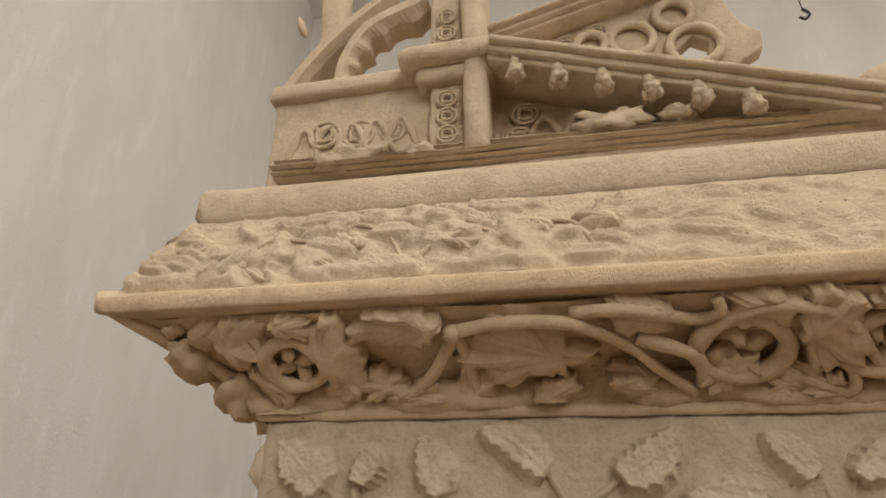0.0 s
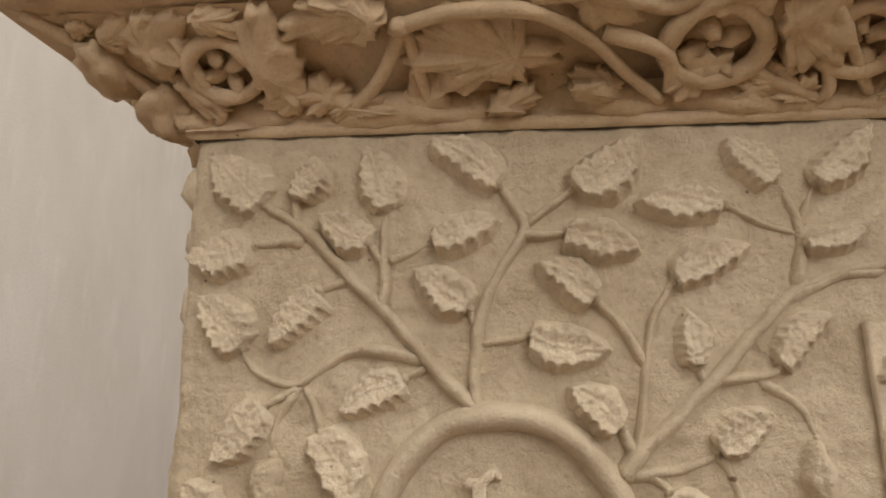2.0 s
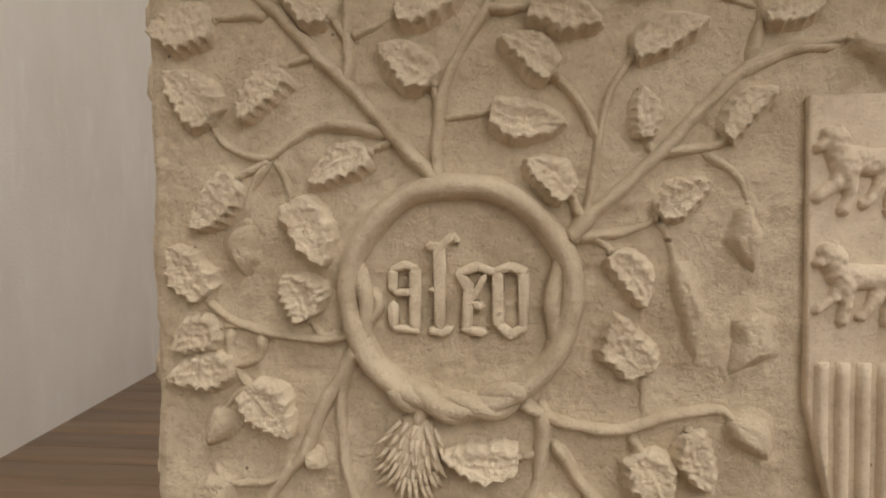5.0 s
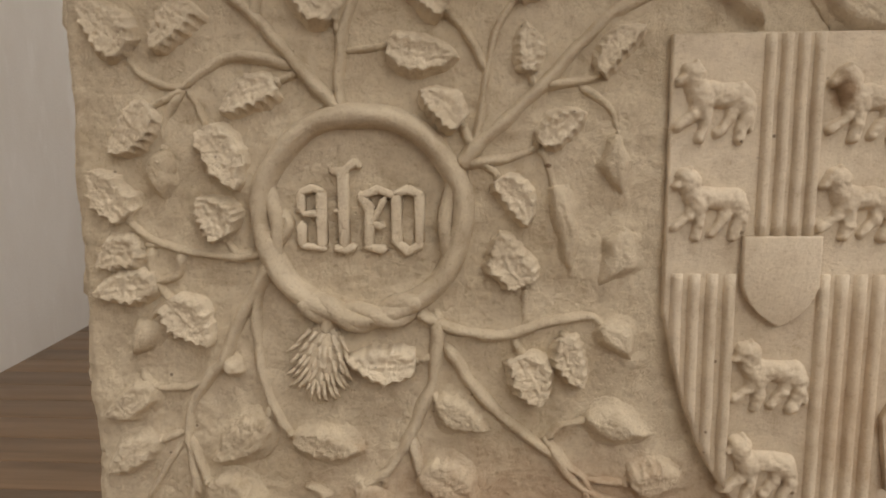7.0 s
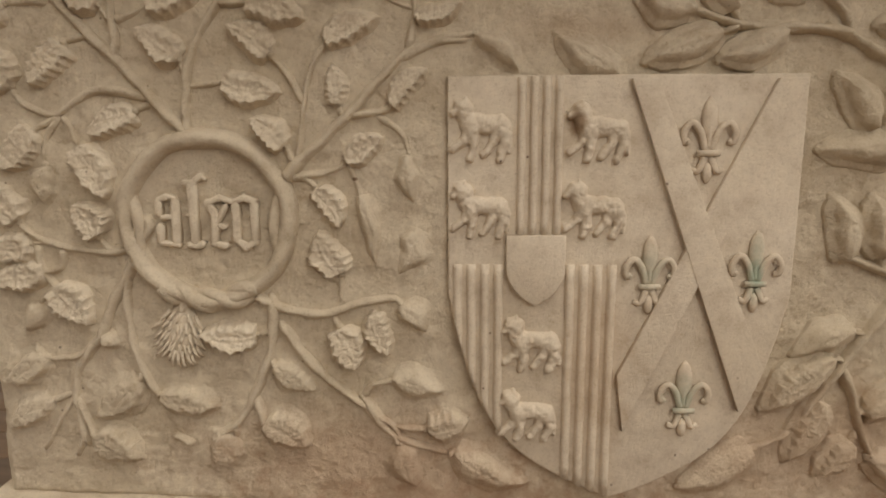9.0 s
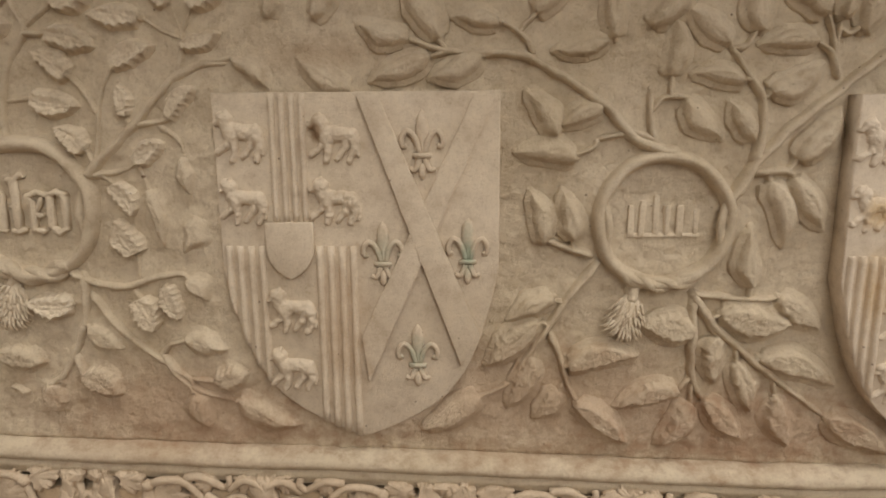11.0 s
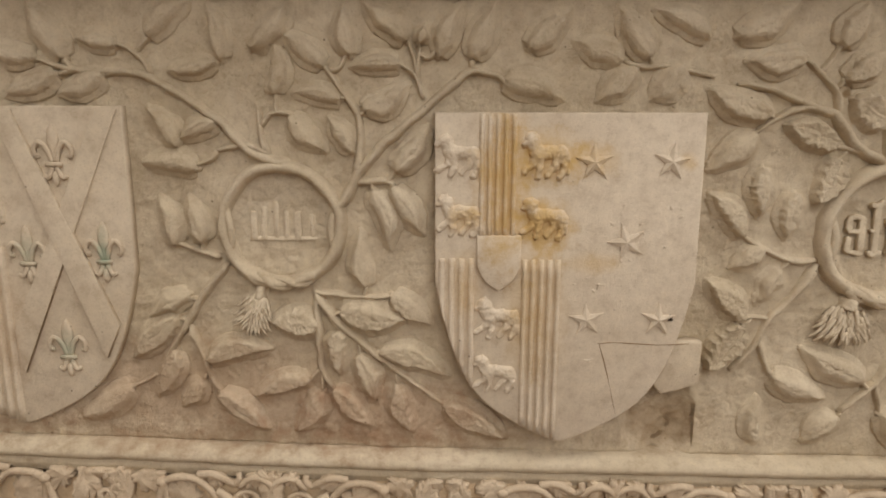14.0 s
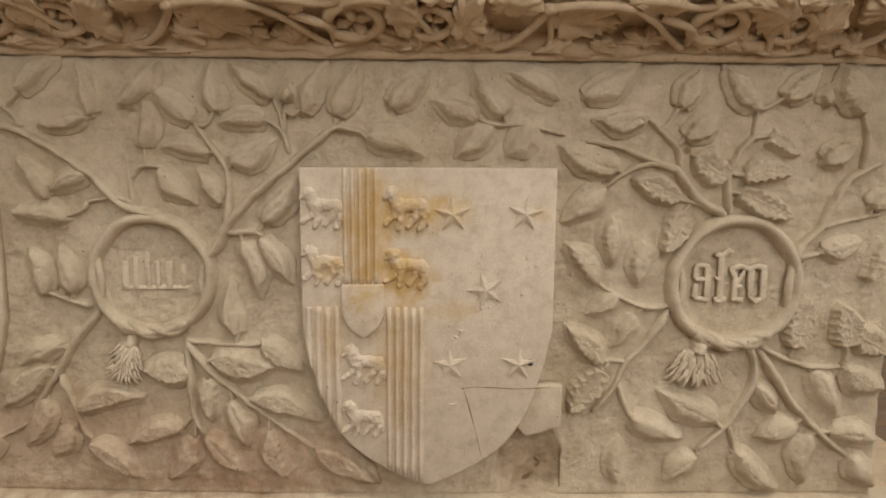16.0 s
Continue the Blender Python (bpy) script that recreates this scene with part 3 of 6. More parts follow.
leaf(-0.062, 1.326, -0.005, 1.343, 0.028, "crisp")
leaf(0.049, 1.328, 0.109, 1.312, 0.028, "crisp")
leaf(0.134, 1.287, 0.194, 1.312, 0.026, "crisp")
leaf(0.234, 1.310, 0.285, 1.327, 0.018, "crisp")
leaf(-0.227, 1.241, -0.267, 1.287, 0.034, "crisp")
leaf(-0.161, 1.285, -0.201, 1.242, 0.030, "crisp")
leaf(-0.032, 1.269, -0.077, 1.303, 0.028, "crisp")
leaf(0.070, 1.273, 0.026, 1.305, 0.026, "crisp")
leaf(0.017, 1.244, 0.080, 1.231, 0.028, "crisp")
leaf(0.144, 1.218, 0.142, 1.262, 0.020, "crisp")
leaf(0.206, 1.217, 0.246, 1.257, 0.022, "crisp")
leaf(-0.087, 1.211, -0.140, 1.185, 0.026, "crisp")
leaf(0.083, 1.172, 0.046, 1.203, 0.025, "crisp")
leaf(-0.206, 1.192, -0.248, 1.148, 0.030, "crisp")
leaf(-0.156, 1.172, -0.126, 1.113, 0.032, "crisp")
leaf(-0.142, 1.068, -0.163, 1.108, 0.033, "crisp")
leaf(-0.235, 1.088, -0.268, 1.133, 0.033, "crisp")
leaf(-0.225, 1.060, -0.269, 1.041, 0.029, "crisp")
leaf(0.154, 1.156, 0.196, 1.182, 0.023, "crisp")
leaf(0.117, 1.124, 0.145, 1.080, 0.025, "crisp")
leaf(-0.194, 1.151, -0.201, 1.105, 0.031, "worn")
leaf(0.223, 1.163, 0.230, 1.107, 0.025, "worn")
leaf(-0.211, 1.024, -0.275, 1.015, 0.029, "crisp")
leaf(-0.201, 1.007, -0.160, 0.962, 0.033, "crisp")
leaf(-0.220, 0.920, -0.276, 0.886, 0.035, "mid")
leaf(-0.221, 0.865, -0.277, 0.826, 0.035, "mid")
leaf(-0.108, 0.890, -0.168, 0.841, 0.041, "mid")
leaf(-0.082, 0.871, -0.013, 0.857, 0.044, "mid")
leaf(0.040, 0.949, -0.027, 0.951, 0.030, "crisp")
leaf(0.059, 0.911, 0.111, 0.880, 0.036, "mid")
leaf(0.136, 0.956, 0.160, 0.909, 0.033, "crisp")
leaf(0.180, 0.976, 0.197, 0.926, 0.026, "crisp")
leaf(0.142, 1.024, 0.119, 1.074, 0.033, "crisp")
leaf(0.244, 0.833, 0.295, 0.843, 0.041, "mid")
leaf(0.169, 1.117, 0.184, 1.034, 0.025, "worn")
leaf(0.233, 1.079, 0.211, 1.023, 0.036, "worn")
leaf(-0.224, 0.988, -0.240, 0.951, 0.025, "worn")
leaf(0.213, 0.987, 0.243, 0.954, 0.030, "worn")
leaf(0.202, 0.897, 0.264, 0.879, 0.036, "worn")
leaf(-0.146, 0.949, -0.130, 0.934, 0.019, "worn")
leaf(-0.169, 0.821, -0.115, 0.787, 0.047, "mid")
leaf(0.044, 0.839, 0.099, 0.807, 0.047, "mid")
leaf(0.006, 0.819, -0.023, 0.781, 0.049, "mid")
leaf(0.213, 0.811, 0.229, 0.754, 0.039, "worn")
leaf(0.277, 0.803, 0.366, 0.759, 0.043, "worn")
branch(0.0100, 0.0060, (0.907, 1.163), (0.868, 1.173), (0.837, 1.192), (0.808, 1.224), (0.760, 1.257), (0.712, 1.286), (0.680, 1.302))
branch(0.0060, 0.0040, (0.872, 1.178), (0.865, 1.209), (0.862, 1.254))
branch(0.0050, 0.0040, (0.865, 1.219), (0.880, 1.238), (0.910, 1.238), (0.918, 1.224))
branch(0.0060, 0.0030, (0.877, 1.178), (0.843, 1.191), (0.796, 1.184))
branch(0.0100, 0.0050, (0.972, 1.096), (0.991, 1.116), (1.009, 1.151), (1.052, 1.197), (1.096, 1.236), (1.148, 1.278), (1.176, 1.299), (1.217, 1.291), (1.230, 1.279))
branch(0.0080, 0.0040, (1.005, 1.145), (1.013, 1.184), (1.011, 1.235), (0.995, 1.260), (0.962, 1.307))
branch(0.0040, 0.0030, (1.013, 1.235), (1.022, 1.244))
branch(0.0060, 0.0040, (1.000, 1.137), (1.049, 1.139), (1.064, 1.128))
branch(0.0040, 0.0030, (1.098, 1.285), (1.095, 1.312), (1.084, 1.343))
branch(0.0040, 0.0030, (1.098, 1.285), (1.102, 1.335))
branch(0.0050, 0.0030, (1.107, 1.260), (1.095, 1.293), (1.073, 1.309))
branch(0.0060, 0.0040, (0.795, 1.021), (0.756, 1.033), (0.723, 1.046))
branch(0.0080, 0.0050, (0.803, 1.013), (0.763, 0.961), (0.734, 0.915), (0.709, 0.878), (0.681, 0.829))
branch(0.0060, 0.0040, (0.737, 0.911), (0.752, 0.873), (0.763, 0.836), (0.780, 0.799))
branch(0.0040, 0.0030, (0.759, 0.831), (0.751, 0.817))
branch(0.0060, 0.0040, (0.934, 0.970), (0.956, 0.965), (1.018, 0.959), (1.057, 0.961))
branch(0.0090, 0.0050, (0.935, 0.972), (0.963, 0.929), (1.006, 0.887), (1.058, 0.844), (1.140, 0.781))
branch(0.0090, 0.0050, (0.939, 0.965), (0.941, 0.915), (0.944, 0.844), (0.963, 0.805))
branch(0.0050, 0.0040, (0.943, 0.842), (0.923, 0.821))
branch(0.0040, 0.0030, (0.945, 0.838), (0.943, 0.800))
branch(0.0040, 0.0030, (0.958, 0.933), (0.973, 0.904))
branch(0.0040, 0.0030, (1.004, 0.887), (1.005, 0.862))
branch(0.0040, 0.0030, (1.062, 0.841), (1.063, 0.812))
branch(0.0040, 0.0030, (1.013, 0.960), (1.019, 0.979))
branch(0.0040, 0.0030, (0.942, 0.907), (0.936, 0.915))
branch(0.0040, 0.0030, (1.178, 1.316), (1.176, 1.300))
branch(0.0050, 0.0030, (1.393, 1.313), (1.422, 1.305), (1.461, 1.305), (1.491, 1.299), (1.528, 1.291))
branch(0.0040, 0.0030, (1.433, 1.319), (1.438, 1.305))
branch(0.0100, 0.0050, (1.786, 1.165), (1.742, 1.191), (1.709, 1.229), (1.696, 1.241), (1.659, 1.248), (1.624, 1.234), (1.594, 1.212))
branch(0.0070, 0.0040, (1.705, 1.234), (1.667, 1.252), (1.605, 1.275), (1.561, 1.281))
branch(0.0060, 0.0040, (1.707, 1.238), (1.704, 1.270), (1.683, 1.291), (1.653, 1.317))
branch(0.0040, 0.0030, (1.704, 1.276), (1.714, 1.286))
branch(0.0060, 0.0040, (1.785, 1.170), (1.751, 1.183), (1.706, 1.193))
branch(0.0040, 0.0030, (1.729, 1.186), (1.717, 1.172))
branch(0.0080, 0.0040, (1.789, 1.168), (1.784, 1.214), (1.795, 1.256), (1.819, 1.287), (1.846, 1.290))
branch(0.0040, 0.0030, (1.821, 1.287), (1.823, 1.331))
branch(0.0040, 0.0030, (1.785, 1.209), (1.779, 1.230))
branch(0.0100, 0.0050, (1.896, 1.097), (1.910, 1.122), (1.933, 1.144), (1.956, 1.188), (1.979, 1.228), (2.029, 1.250))
branch(0.0060, 0.0040, (1.996, 1.240), (2.001, 1.285), (1.988, 1.329))
branch(0.0050, 0.0030, (1.901, 1.100), (1.944, 1.108))
branch(0.0050, 0.0030, (1.933, 1.147), (1.977, 1.160), (2.039, 1.173))
branch(0.0060, 0.0040, (1.703, 1.021), (1.662, 1.021), (1.620, 1.039), (1.586, 1.058))
branch(0.0040, 0.0030, (1.662, 1.020), (1.644, 1.007))
branch(0.0080, 0.0050, (1.704, 1.016), (1.673, 0.970), (1.639, 0.930), (1.618, 0.885), (1.585, 0.845))
branch(0.0050, 0.0030, (1.639, 0.930), (1.613, 0.932), (1.598, 0.931))
branch(0.0040, 0.0030, (1.613, 0.930), (1.599, 0.917))
branch(0.0060, 0.0040, (1.627, 0.896), (1.637, 0.861), (1.655, 0.831))
branch(0.0080, 0.0050, (1.840, 0.957), (1.849, 0.905), (1.820, 0.836), (1.762, 0.776))
branch(0.0050, 0.0030, (1.811, 0.832), (1.827, 0.775))
branch(0.0100, 0.0050, (1.854, 0.951), (1.912, 0.865), (1.963, 0.811), (2.019, 0.765))
branch(0.0070, 0.0040, (1.854, 0.956), (1.906, 0.932), (1.944, 0.922), (1.996, 0.920))
branch(0.0040, 0.0030, (1.967, 0.810), (1.986, 0.810))
branch(0.0040, 0.0030, (1.963, 0.812), (1.947, 0.803))
branch(0.0040, 0.0030, (1.906, 0.932), (1.911, 0.956))
branch(0.0080, 0.0040, (0.710, 1.286), (0.693, 1.294), (0.654, 1.299), (0.589, 1.301), (0.536, 1.318))
branch(0.0050, 0.0030, (0.707, 1.295), (0.694, 1.318), (0.677, 1.331), (0.657, 1.338))
branch(0.0040, 0.0030, (0.591, 1.303), (0.561, 1.336))
branch(0.0040, 0.0030, (0.589, 1.301), (0.568, 1.293))
branch(0.0040, 0.0030, (0.659, 1.299), (0.636, 1.293))
leaf(0.707, 1.349, 0.769, 1.396, 0.034, "worn")
branch(0.0045, 0.0034, (0.687, 1.323), (0.694, 1.334), (0.717, 1.356))
leaf(0.814, 1.315, 0.797, 1.395, 0.027, "worn")
leaf(0.805, 1.312, 0.734, 1.300, 0.024, "worn")
leaf(0.858, 1.329, 0.916, 1.395, 0.038, "worn")
leaf(0.889, 1.266, 0.892, 1.338, 0.029, "worn")
branch(0.0045, 0.0034, (0.890, 1.238), (0.889, 1.249), (0.889, 1.278))
leaf(0.962, 1.307, 0.904, 1.351, 0.031, "worn")
branch(0.0045, 0.0034, (0.962, 1.307), (0.962, 1.307), (0.952, 1.314))
leaf(0.985, 1.259, 0.916, 1.268, 0.026, "worn")
branch(0.0045, 0.0034, (0.992, 1.264), (0.990, 1.261), (0.973, 1.261))
leaf(1.002, 1.321, 0.994, 1.391, 0.034, "worn")
branch(0.0045, 0.0034, (0.968, 1.299), (0.985, 1.305), (1.001, 1.333))
leaf(1.084, 1.343, 1.021, 1.393, 0.034, "worn")
branch(0.0045, 0.0034, (1.084, 1.343), (1.084, 1.343), (1.075, 1.350))
leaf(1.073, 1.309, 1.002, 1.306, 0.027, "worn")
branch(0.0045, 0.0034, (1.073, 1.309), (1.073, 1.309), (1.061, 1.308))
leaf(1.102, 1.337, 1.109, 1.363, 0.017, "worn")
branch(0.0045, 0.0034, (1.102, 1.335), (1.102, 1.336), (1.104, 1.343))
leaf(1.019, 1.243, 1.084, 1.280, 0.034, "worn")
branch(0.0045, 0.0034, (1.020, 1.242), (1.019, 1.242), (1.029, 1.249))
leaf(0.909, 1.234, 0.961, 1.184, 0.031, "worn")
branch(0.0045, 0.0034, (0.911, 1.236), (0.910, 1.235), (0.918, 1.226))
leaf(1.002, 1.182, 0.968, 1.231, 0.029, "worn")
branch(0.0045, 0.0034, (1.012, 1.181), (1.008, 1.180), (0.995, 1.192))
leaf(1.064, 1.155, 1.113, 1.220, 0.037, "worn")
branch(0.0045, 0.0034, (1.051, 1.137), (1.056, 1.144), (1.071, 1.165))
leaf(1.031, 1.125, 1.055, 1.036, 0.034, "worn")
branch(0.0045, 0.0034, (1.029, 1.138), (1.029, 1.133), (1.034, 1.113))
leaf(1.060, 1.130, 1.105, 1.059, 0.032, "worn")
branch(0.0045, 0.0034, (1.060, 1.131), (1.060, 1.130), (1.066, 1.120))
leaf(1.017, 0.977, 1.010, 1.062, 0.029, "worn")
branch(0.0045, 0.0034, (1.018, 0.976), (1.018, 0.976), (1.016, 0.989))
leaf(0.741, 1.189, 0.699, 1.248, 0.031, "worn")
leaf(0.799, 1.227, 0.742, 1.201, 0.027, "worn")
branch(0.0045, 0.0034, (0.800, 1.230), (0.800, 1.228), (0.788, 1.222))
leaf(0.767, 1.158, 0.685, 1.167, 0.036, "worn")
branch(0.0045, 0.0034, (0.796, 1.184), (0.786, 1.170), (0.755, 1.159))
leaf(0.726, 1.041, 0.706, 1.113, 0.031, "worn")
branch(0.0045, 0.0034, (0.728, 1.044), (0.727, 1.042), (0.723, 1.053))
leaf(0.768, 1.044, 0.749, 1.113, 0.031, "worn")
branch(0.0045, 0.0034, (0.762, 1.031), (0.766, 1.036), (0.765, 1.056))
leaf(0.720, 0.926, 0.646, 0.858, 0.039, "mid")
branch(0.0045, 0.0034, (0.734, 0.915), (0.729, 0.922), (0.711, 0.918))
leaf(0.713, 0.871, 0.678, 0.793, 0.036, "mid")
branch(0.0045, 0.0034, (0.707, 0.874), (0.710, 0.873), (0.708, 0.860))
leaf(0.753, 0.820, 0.718, 0.776, 0.031, "mid")
branch(0.0045, 0.0034, (0.753, 0.821), (0.753, 0.820), (0.746, 0.811))
leaf(0.765, 0.857, 0.863, 0.873, 0.037, "mid")
branch(0.0045, 0.0034, (0.758, 0.855), (0.760, 0.856), (0.777, 0.859))
leaf(0.778, 0.798, 0.852, 0.738, 0.037, "mid")
branch(0.0045, 0.0034, (0.780, 0.799), (0.779, 0.799), (0.787, 0.790))
leaf(0.925, 0.824, 0.837, 0.795, 0.034, "mid")
branch(0.0045, 0.0034, (0.925, 0.823), (0.925, 0.823), (0.914, 0.820))
leaf(0.945, 0.801, 0.899, 0.736, 0.036, "mid")
branch(0.0045, 0.0034, (0.943, 0.800), (0.944, 0.801), (0.938, 0.791))
leaf(0.963, 0.809, 1.021, 0.746, 0.034, "mid")
branch(0.0045, 0.0034, (0.961, 0.808), (0.962, 0.809), (0.971, 0.800))
leaf(0.973, 0.905, 0.973, 0.833, 0.036, "mid")
branch(0.0045, 0.0034, (0.973, 0.904), (0.973, 0.905), (0.973, 0.893))
leaf(1.004, 0.866, 1.030, 0.790, 0.036, "mid")
branch(0.0045, 0.0034, (1.005, 0.866), (1.004, 0.866), (1.008, 0.855))
leaf(1.062, 0.815, 1.088, 0.737, 0.034, "mid")
branch(0.0045, 0.0034, (1.063, 0.814), (1.062, 0.815), (1.066, 0.804))
leaf(1.037, 0.873, 1.147, 0.831, 0.039, "mid")
branch(0.0045, 0.0034, (1.032, 0.865), (1.033, 0.870), (1.048, 0.869))
leaf(0.977, 0.938, 1.079, 0.924, 0.048, "mid")
branch(0.0045, 0.0034, (0.967, 0.925), (0.970, 0.932), (0.989, 0.936))
leaf(0.942, 0.915, 0.866, 0.920, 0.048, "mid")
branch(0.0045, 0.0034, (0.941, 0.915), (0.942, 0.915), (0.930, 0.916))
leaf(1.056, 0.961, 1.116, 0.917, 0.037, "mid")
branch(0.0045, 0.0034, (1.057, 0.961), (1.056, 0.961), (1.066, 0.954))
leaf(1.140, 0.783, 1.237, 0.726, 0.041, "mid")
branch(0.0045, 0.0034, (1.140, 0.781), (1.140, 0.782), (1.150, 0.777))
leaf(0.741, 0.961, 0.678, 0.926, 0.031, "worn")
branch(0.0045, 0.0034, (0.756, 0.950), (0.750, 0.956), (0.731, 0.955))
leaf(1.129, 1.320, 1.164, 1.392, 0.032, "worn")
branch(0.0045, 0.0034, (1.101, 1.323), (1.114, 1.318), (1.134, 1.331))
leaf(1.178, 1.316, 1.211, 1.393, 0.036, "worn")
branch(0.0045, 0.0034, (1.178, 1.316), (1.178, 1.316), (1.183, 1.327))
leaf(1.260, 1.330, 1.316, 1.383, 0.037, "worn")
leaf(1.225, 1.287, 1.309, 1.259, 0.041, "worn")
branch(0.0045, 0.0034, (1.224, 1.285), (1.224, 1.286), (1.236, 1.283))
leaf(1.393, 1.313, 1.323, 1.340, 0.034, "worn")
branch(0.0045, 0.0034, (1.393, 1.313), (1.393, 1.313), (1.382, 1.317))
leaf(1.433, 1.318, 1.384, 1.386, 0.037, "worn")
branch(0.0045, 0.0034, (1.433, 1.318), (1.433, 1.318), (1.426, 1.328))
leaf(1.514, 1.346, 1.436, 1.383, 0.032, "worn")
leaf(1.415, 1.301, 1.361, 1.258, 0.037, "worn")
branch(0.0045, 0.0034, (1.417, 1.306), (1.417, 1.304), (1.406, 1.294))
leaf(1.481, 1.305, 1.439, 1.258, 0.043, "worn")
branch(0.0045, 0.0034, (1.481, 1.301), (1.481, 1.303), (1.473, 1.296))
leaf(1.554, 1.346, 1.636, 1.394, 0.041, "worn")
leaf(1.653, 1.317, 1.572, 1.313, 0.037, "mid")
branch(0.0045, 0.0034, (1.653, 1.317), (1.653, 1.317), (1.641, 1.316))
leaf(1.704, 1.332, 1.734, 1.392, 0.037, "mid")
branch(0.0045, 0.0034, (1.675, 1.297), (1.687, 1.310), (1.709, 1.343))
leaf(1.823, 1.330, 1.770, 1.394, 0.039, "mid")
branch(0.0045, 0.0034, (1.823, 1.331), (1.823, 1.330), (1.815, 1.339))
leaf(1.865, 1.346, 1.916, 1.395, 0.037, "mid")
branch(0.0045, 0.0034, (1.823, 1.331), (1.840, 1.335), (1.874, 1.354))
leaf(1.988, 1.327, 1.951, 1.398, 0.048, "mid")
branch(0.0045, 0.0034, (1.989, 1.325), (1.989, 1.326), (1.982, 1.338))
leaf(1.929, 1.338, 1.932, 1.367, 0.020, "worn")
leaf(1.714, 1.286, 1.766, 1.332, 0.039, "mid")
branch(0.0045, 0.0034, (1.714, 1.286), (1.714, 1.286), (1.723, 1.294))
leaf(1.779, 1.228, 1.728, 1.260, 0.039, "crisp")
branch(0.0045, 0.0034, (1.779, 1.228), (1.779, 1.228), (1.769, 1.234))
leaf(1.610, 1.239, 1.521, 1.273, 0.041, "mid")
branch(0.0045, 0.0034, (1.617, 1.228), (1.615, 1.233), (1.599, 1.243))
leaf(1.707, 1.194, 1.636, 1.223, 0.032, "crisp")
branch(0.0045, 0.0034, (1.706, 1.193), (1.707, 1.193), (1.696, 1.199))
leaf(1.717, 1.173, 1.687, 1.110, 0.032, "crisp")
branch(0.0045, 0.0034, (1.717, 1.172), (1.717, 1.173), (1.712, 1.162))
leaf(1.592, 1.211, 1.530, 1.158, 0.039, "worn")
branch(0.0045, 0.0034, (1.594, 1.212), (1.593, 1.212), (1.583, 1.203))
leaf(1.606, 1.162, 1.608, 1.089, 0.034, "mid")
leaf(1.657, 1.125, 1.650, 1.055, 0.034, "mid")
leaf(1.586, 1.059, 1.535, 1.121, 0.037, "mid")
branch(0.0045, 0.0034, (1.586, 1.058), (1.586, 1.058), (1.578, 1.068))
leaf(1.844, 1.290, 1.892, 1.262, 0.024, "crisp")
branch(0.0045, 0.0034, (1.844, 1.290), (1.844, 1.290), (1.854, 1.284))
leaf(1.808, 1.229, 1.886, 1.235, 0.029, "crisp")
branch(0.0045, 0.0034, (1.789, 1.235), (1.796, 1.232), (1.820, 1.230))
leaf(1.803, 1.203, 1.886, 1.165, 0.032, "crisp")
branch(0.0045, 0.0034, (1.785, 1.202), (1.792, 1.204), (1.814, 1.198))
leaf(1.933, 1.251, 1.985, 1.283, 0.037, "mid")
leaf(1.943, 1.111, 2.004, 1.128, 0.032, "mid")
branch(0.0045, 0.0034, (1.944, 1.108), (1.943, 1.109), (1.955, 1.114))
leaf(2.023, 1.065, 2.034, 1.131, 0.032, "mid")
leaf(2.016, 1.180, 2.044, 1.206, 0.031, "mid")
branch(0.0045, 0.0034, (2.018, 1.169), (2.016, 1.173), (2.023, 1.186))
leaf(1.598, 0.931, 1.539, 0.990, 0.039, "mid")
branch(0.0045, 0.0034, (1.598, 0.931), (1.598, 0.931), (1.590, 0.939))
leaf(1.645, 1.009, 1.617, 0.957, 0.029, "worn")
branch(0.0045, 0.0034, (1.645, 1.008), (1.645, 1.009), (1.639, 0.998))
leaf(1.621, 1.040, 1.573, 1.010, 0.029, "worn")
branch(0.0045, 0.0034, (1.620, 1.039), (1.621, 1.040), (1.611, 1.034))
leaf(1.597, 0.918, 1.548, 0.849, 0.039, "crisp")
branch(0.0045, 0.0034, (1.599, 0.917), (1.598, 0.918), (1.590, 0.908))
leaf(1.649, 0.838, 1.735, 0.801, 0.041, "worn")
branch(0.0045, 0.0034, (1.651, 0.839), (1.650, 0.838), (1.660, 0.833))
leaf(1.791, 0.830, 1.695, 0.882, 0.044, "worn")
branch(0.0045, 0.0034, (1.801, 0.816), (1.798, 0.822), (1.780, 0.836))
leaf(1.761, 0.770, 1.713, 0.727, 0.039, "worn")
branch(0.0045, 0.0034, (1.762, 0.776), (1.762, 0.773), (1.752, 0.762))
leaf(1.827, 0.775, 1.900, 0.711, 0.039, "worn")
branch(0.0045, 0.0034, (1.827, 0.775), (1.827, 0.775), (1.836, 0.767))
leaf(1.852, 0.890, 1.889, 0.843, 0.031, "worn")
branch(0.0045, 0.0034, (1.844, 0.893), (1.847, 0.893), (1.859, 0.881))
leaf(1.924, 0.824, 1.862, 0.803, 0.041, "worn")
branch(0.0045, 0.0034, (1.938, 0.838), (1.933, 0.832), (1.913, 0.820))
leaf(1.945, 0.915, 1.991, 0.838, 0.039, "worn")
branch(0.0045, 0.0034, (1.944, 0.922), (1.944, 0.919), (1.951, 0.905))
leaf(1.947, 0.806, 1.941, 0.719, 0.039, "worn")
branch(0.0045, 0.0034, (1.948, 0.804), (1.948, 0.805), (1.946, 0.794))
leaf(1.995, 0.920, 2.068, 0.884, 0.044, "worn")
branch(0.0045, 0.0034, (1.996, 0.920), (1.995, 0.920), (2.006, 0.915))
leaf(1.984, 0.810, 2.062, 0.796, 0.037, "worn")
branch(0.0045, 0.0034, (1.984, 0.810), (1.984, 0.810), (1.996, 0.808))
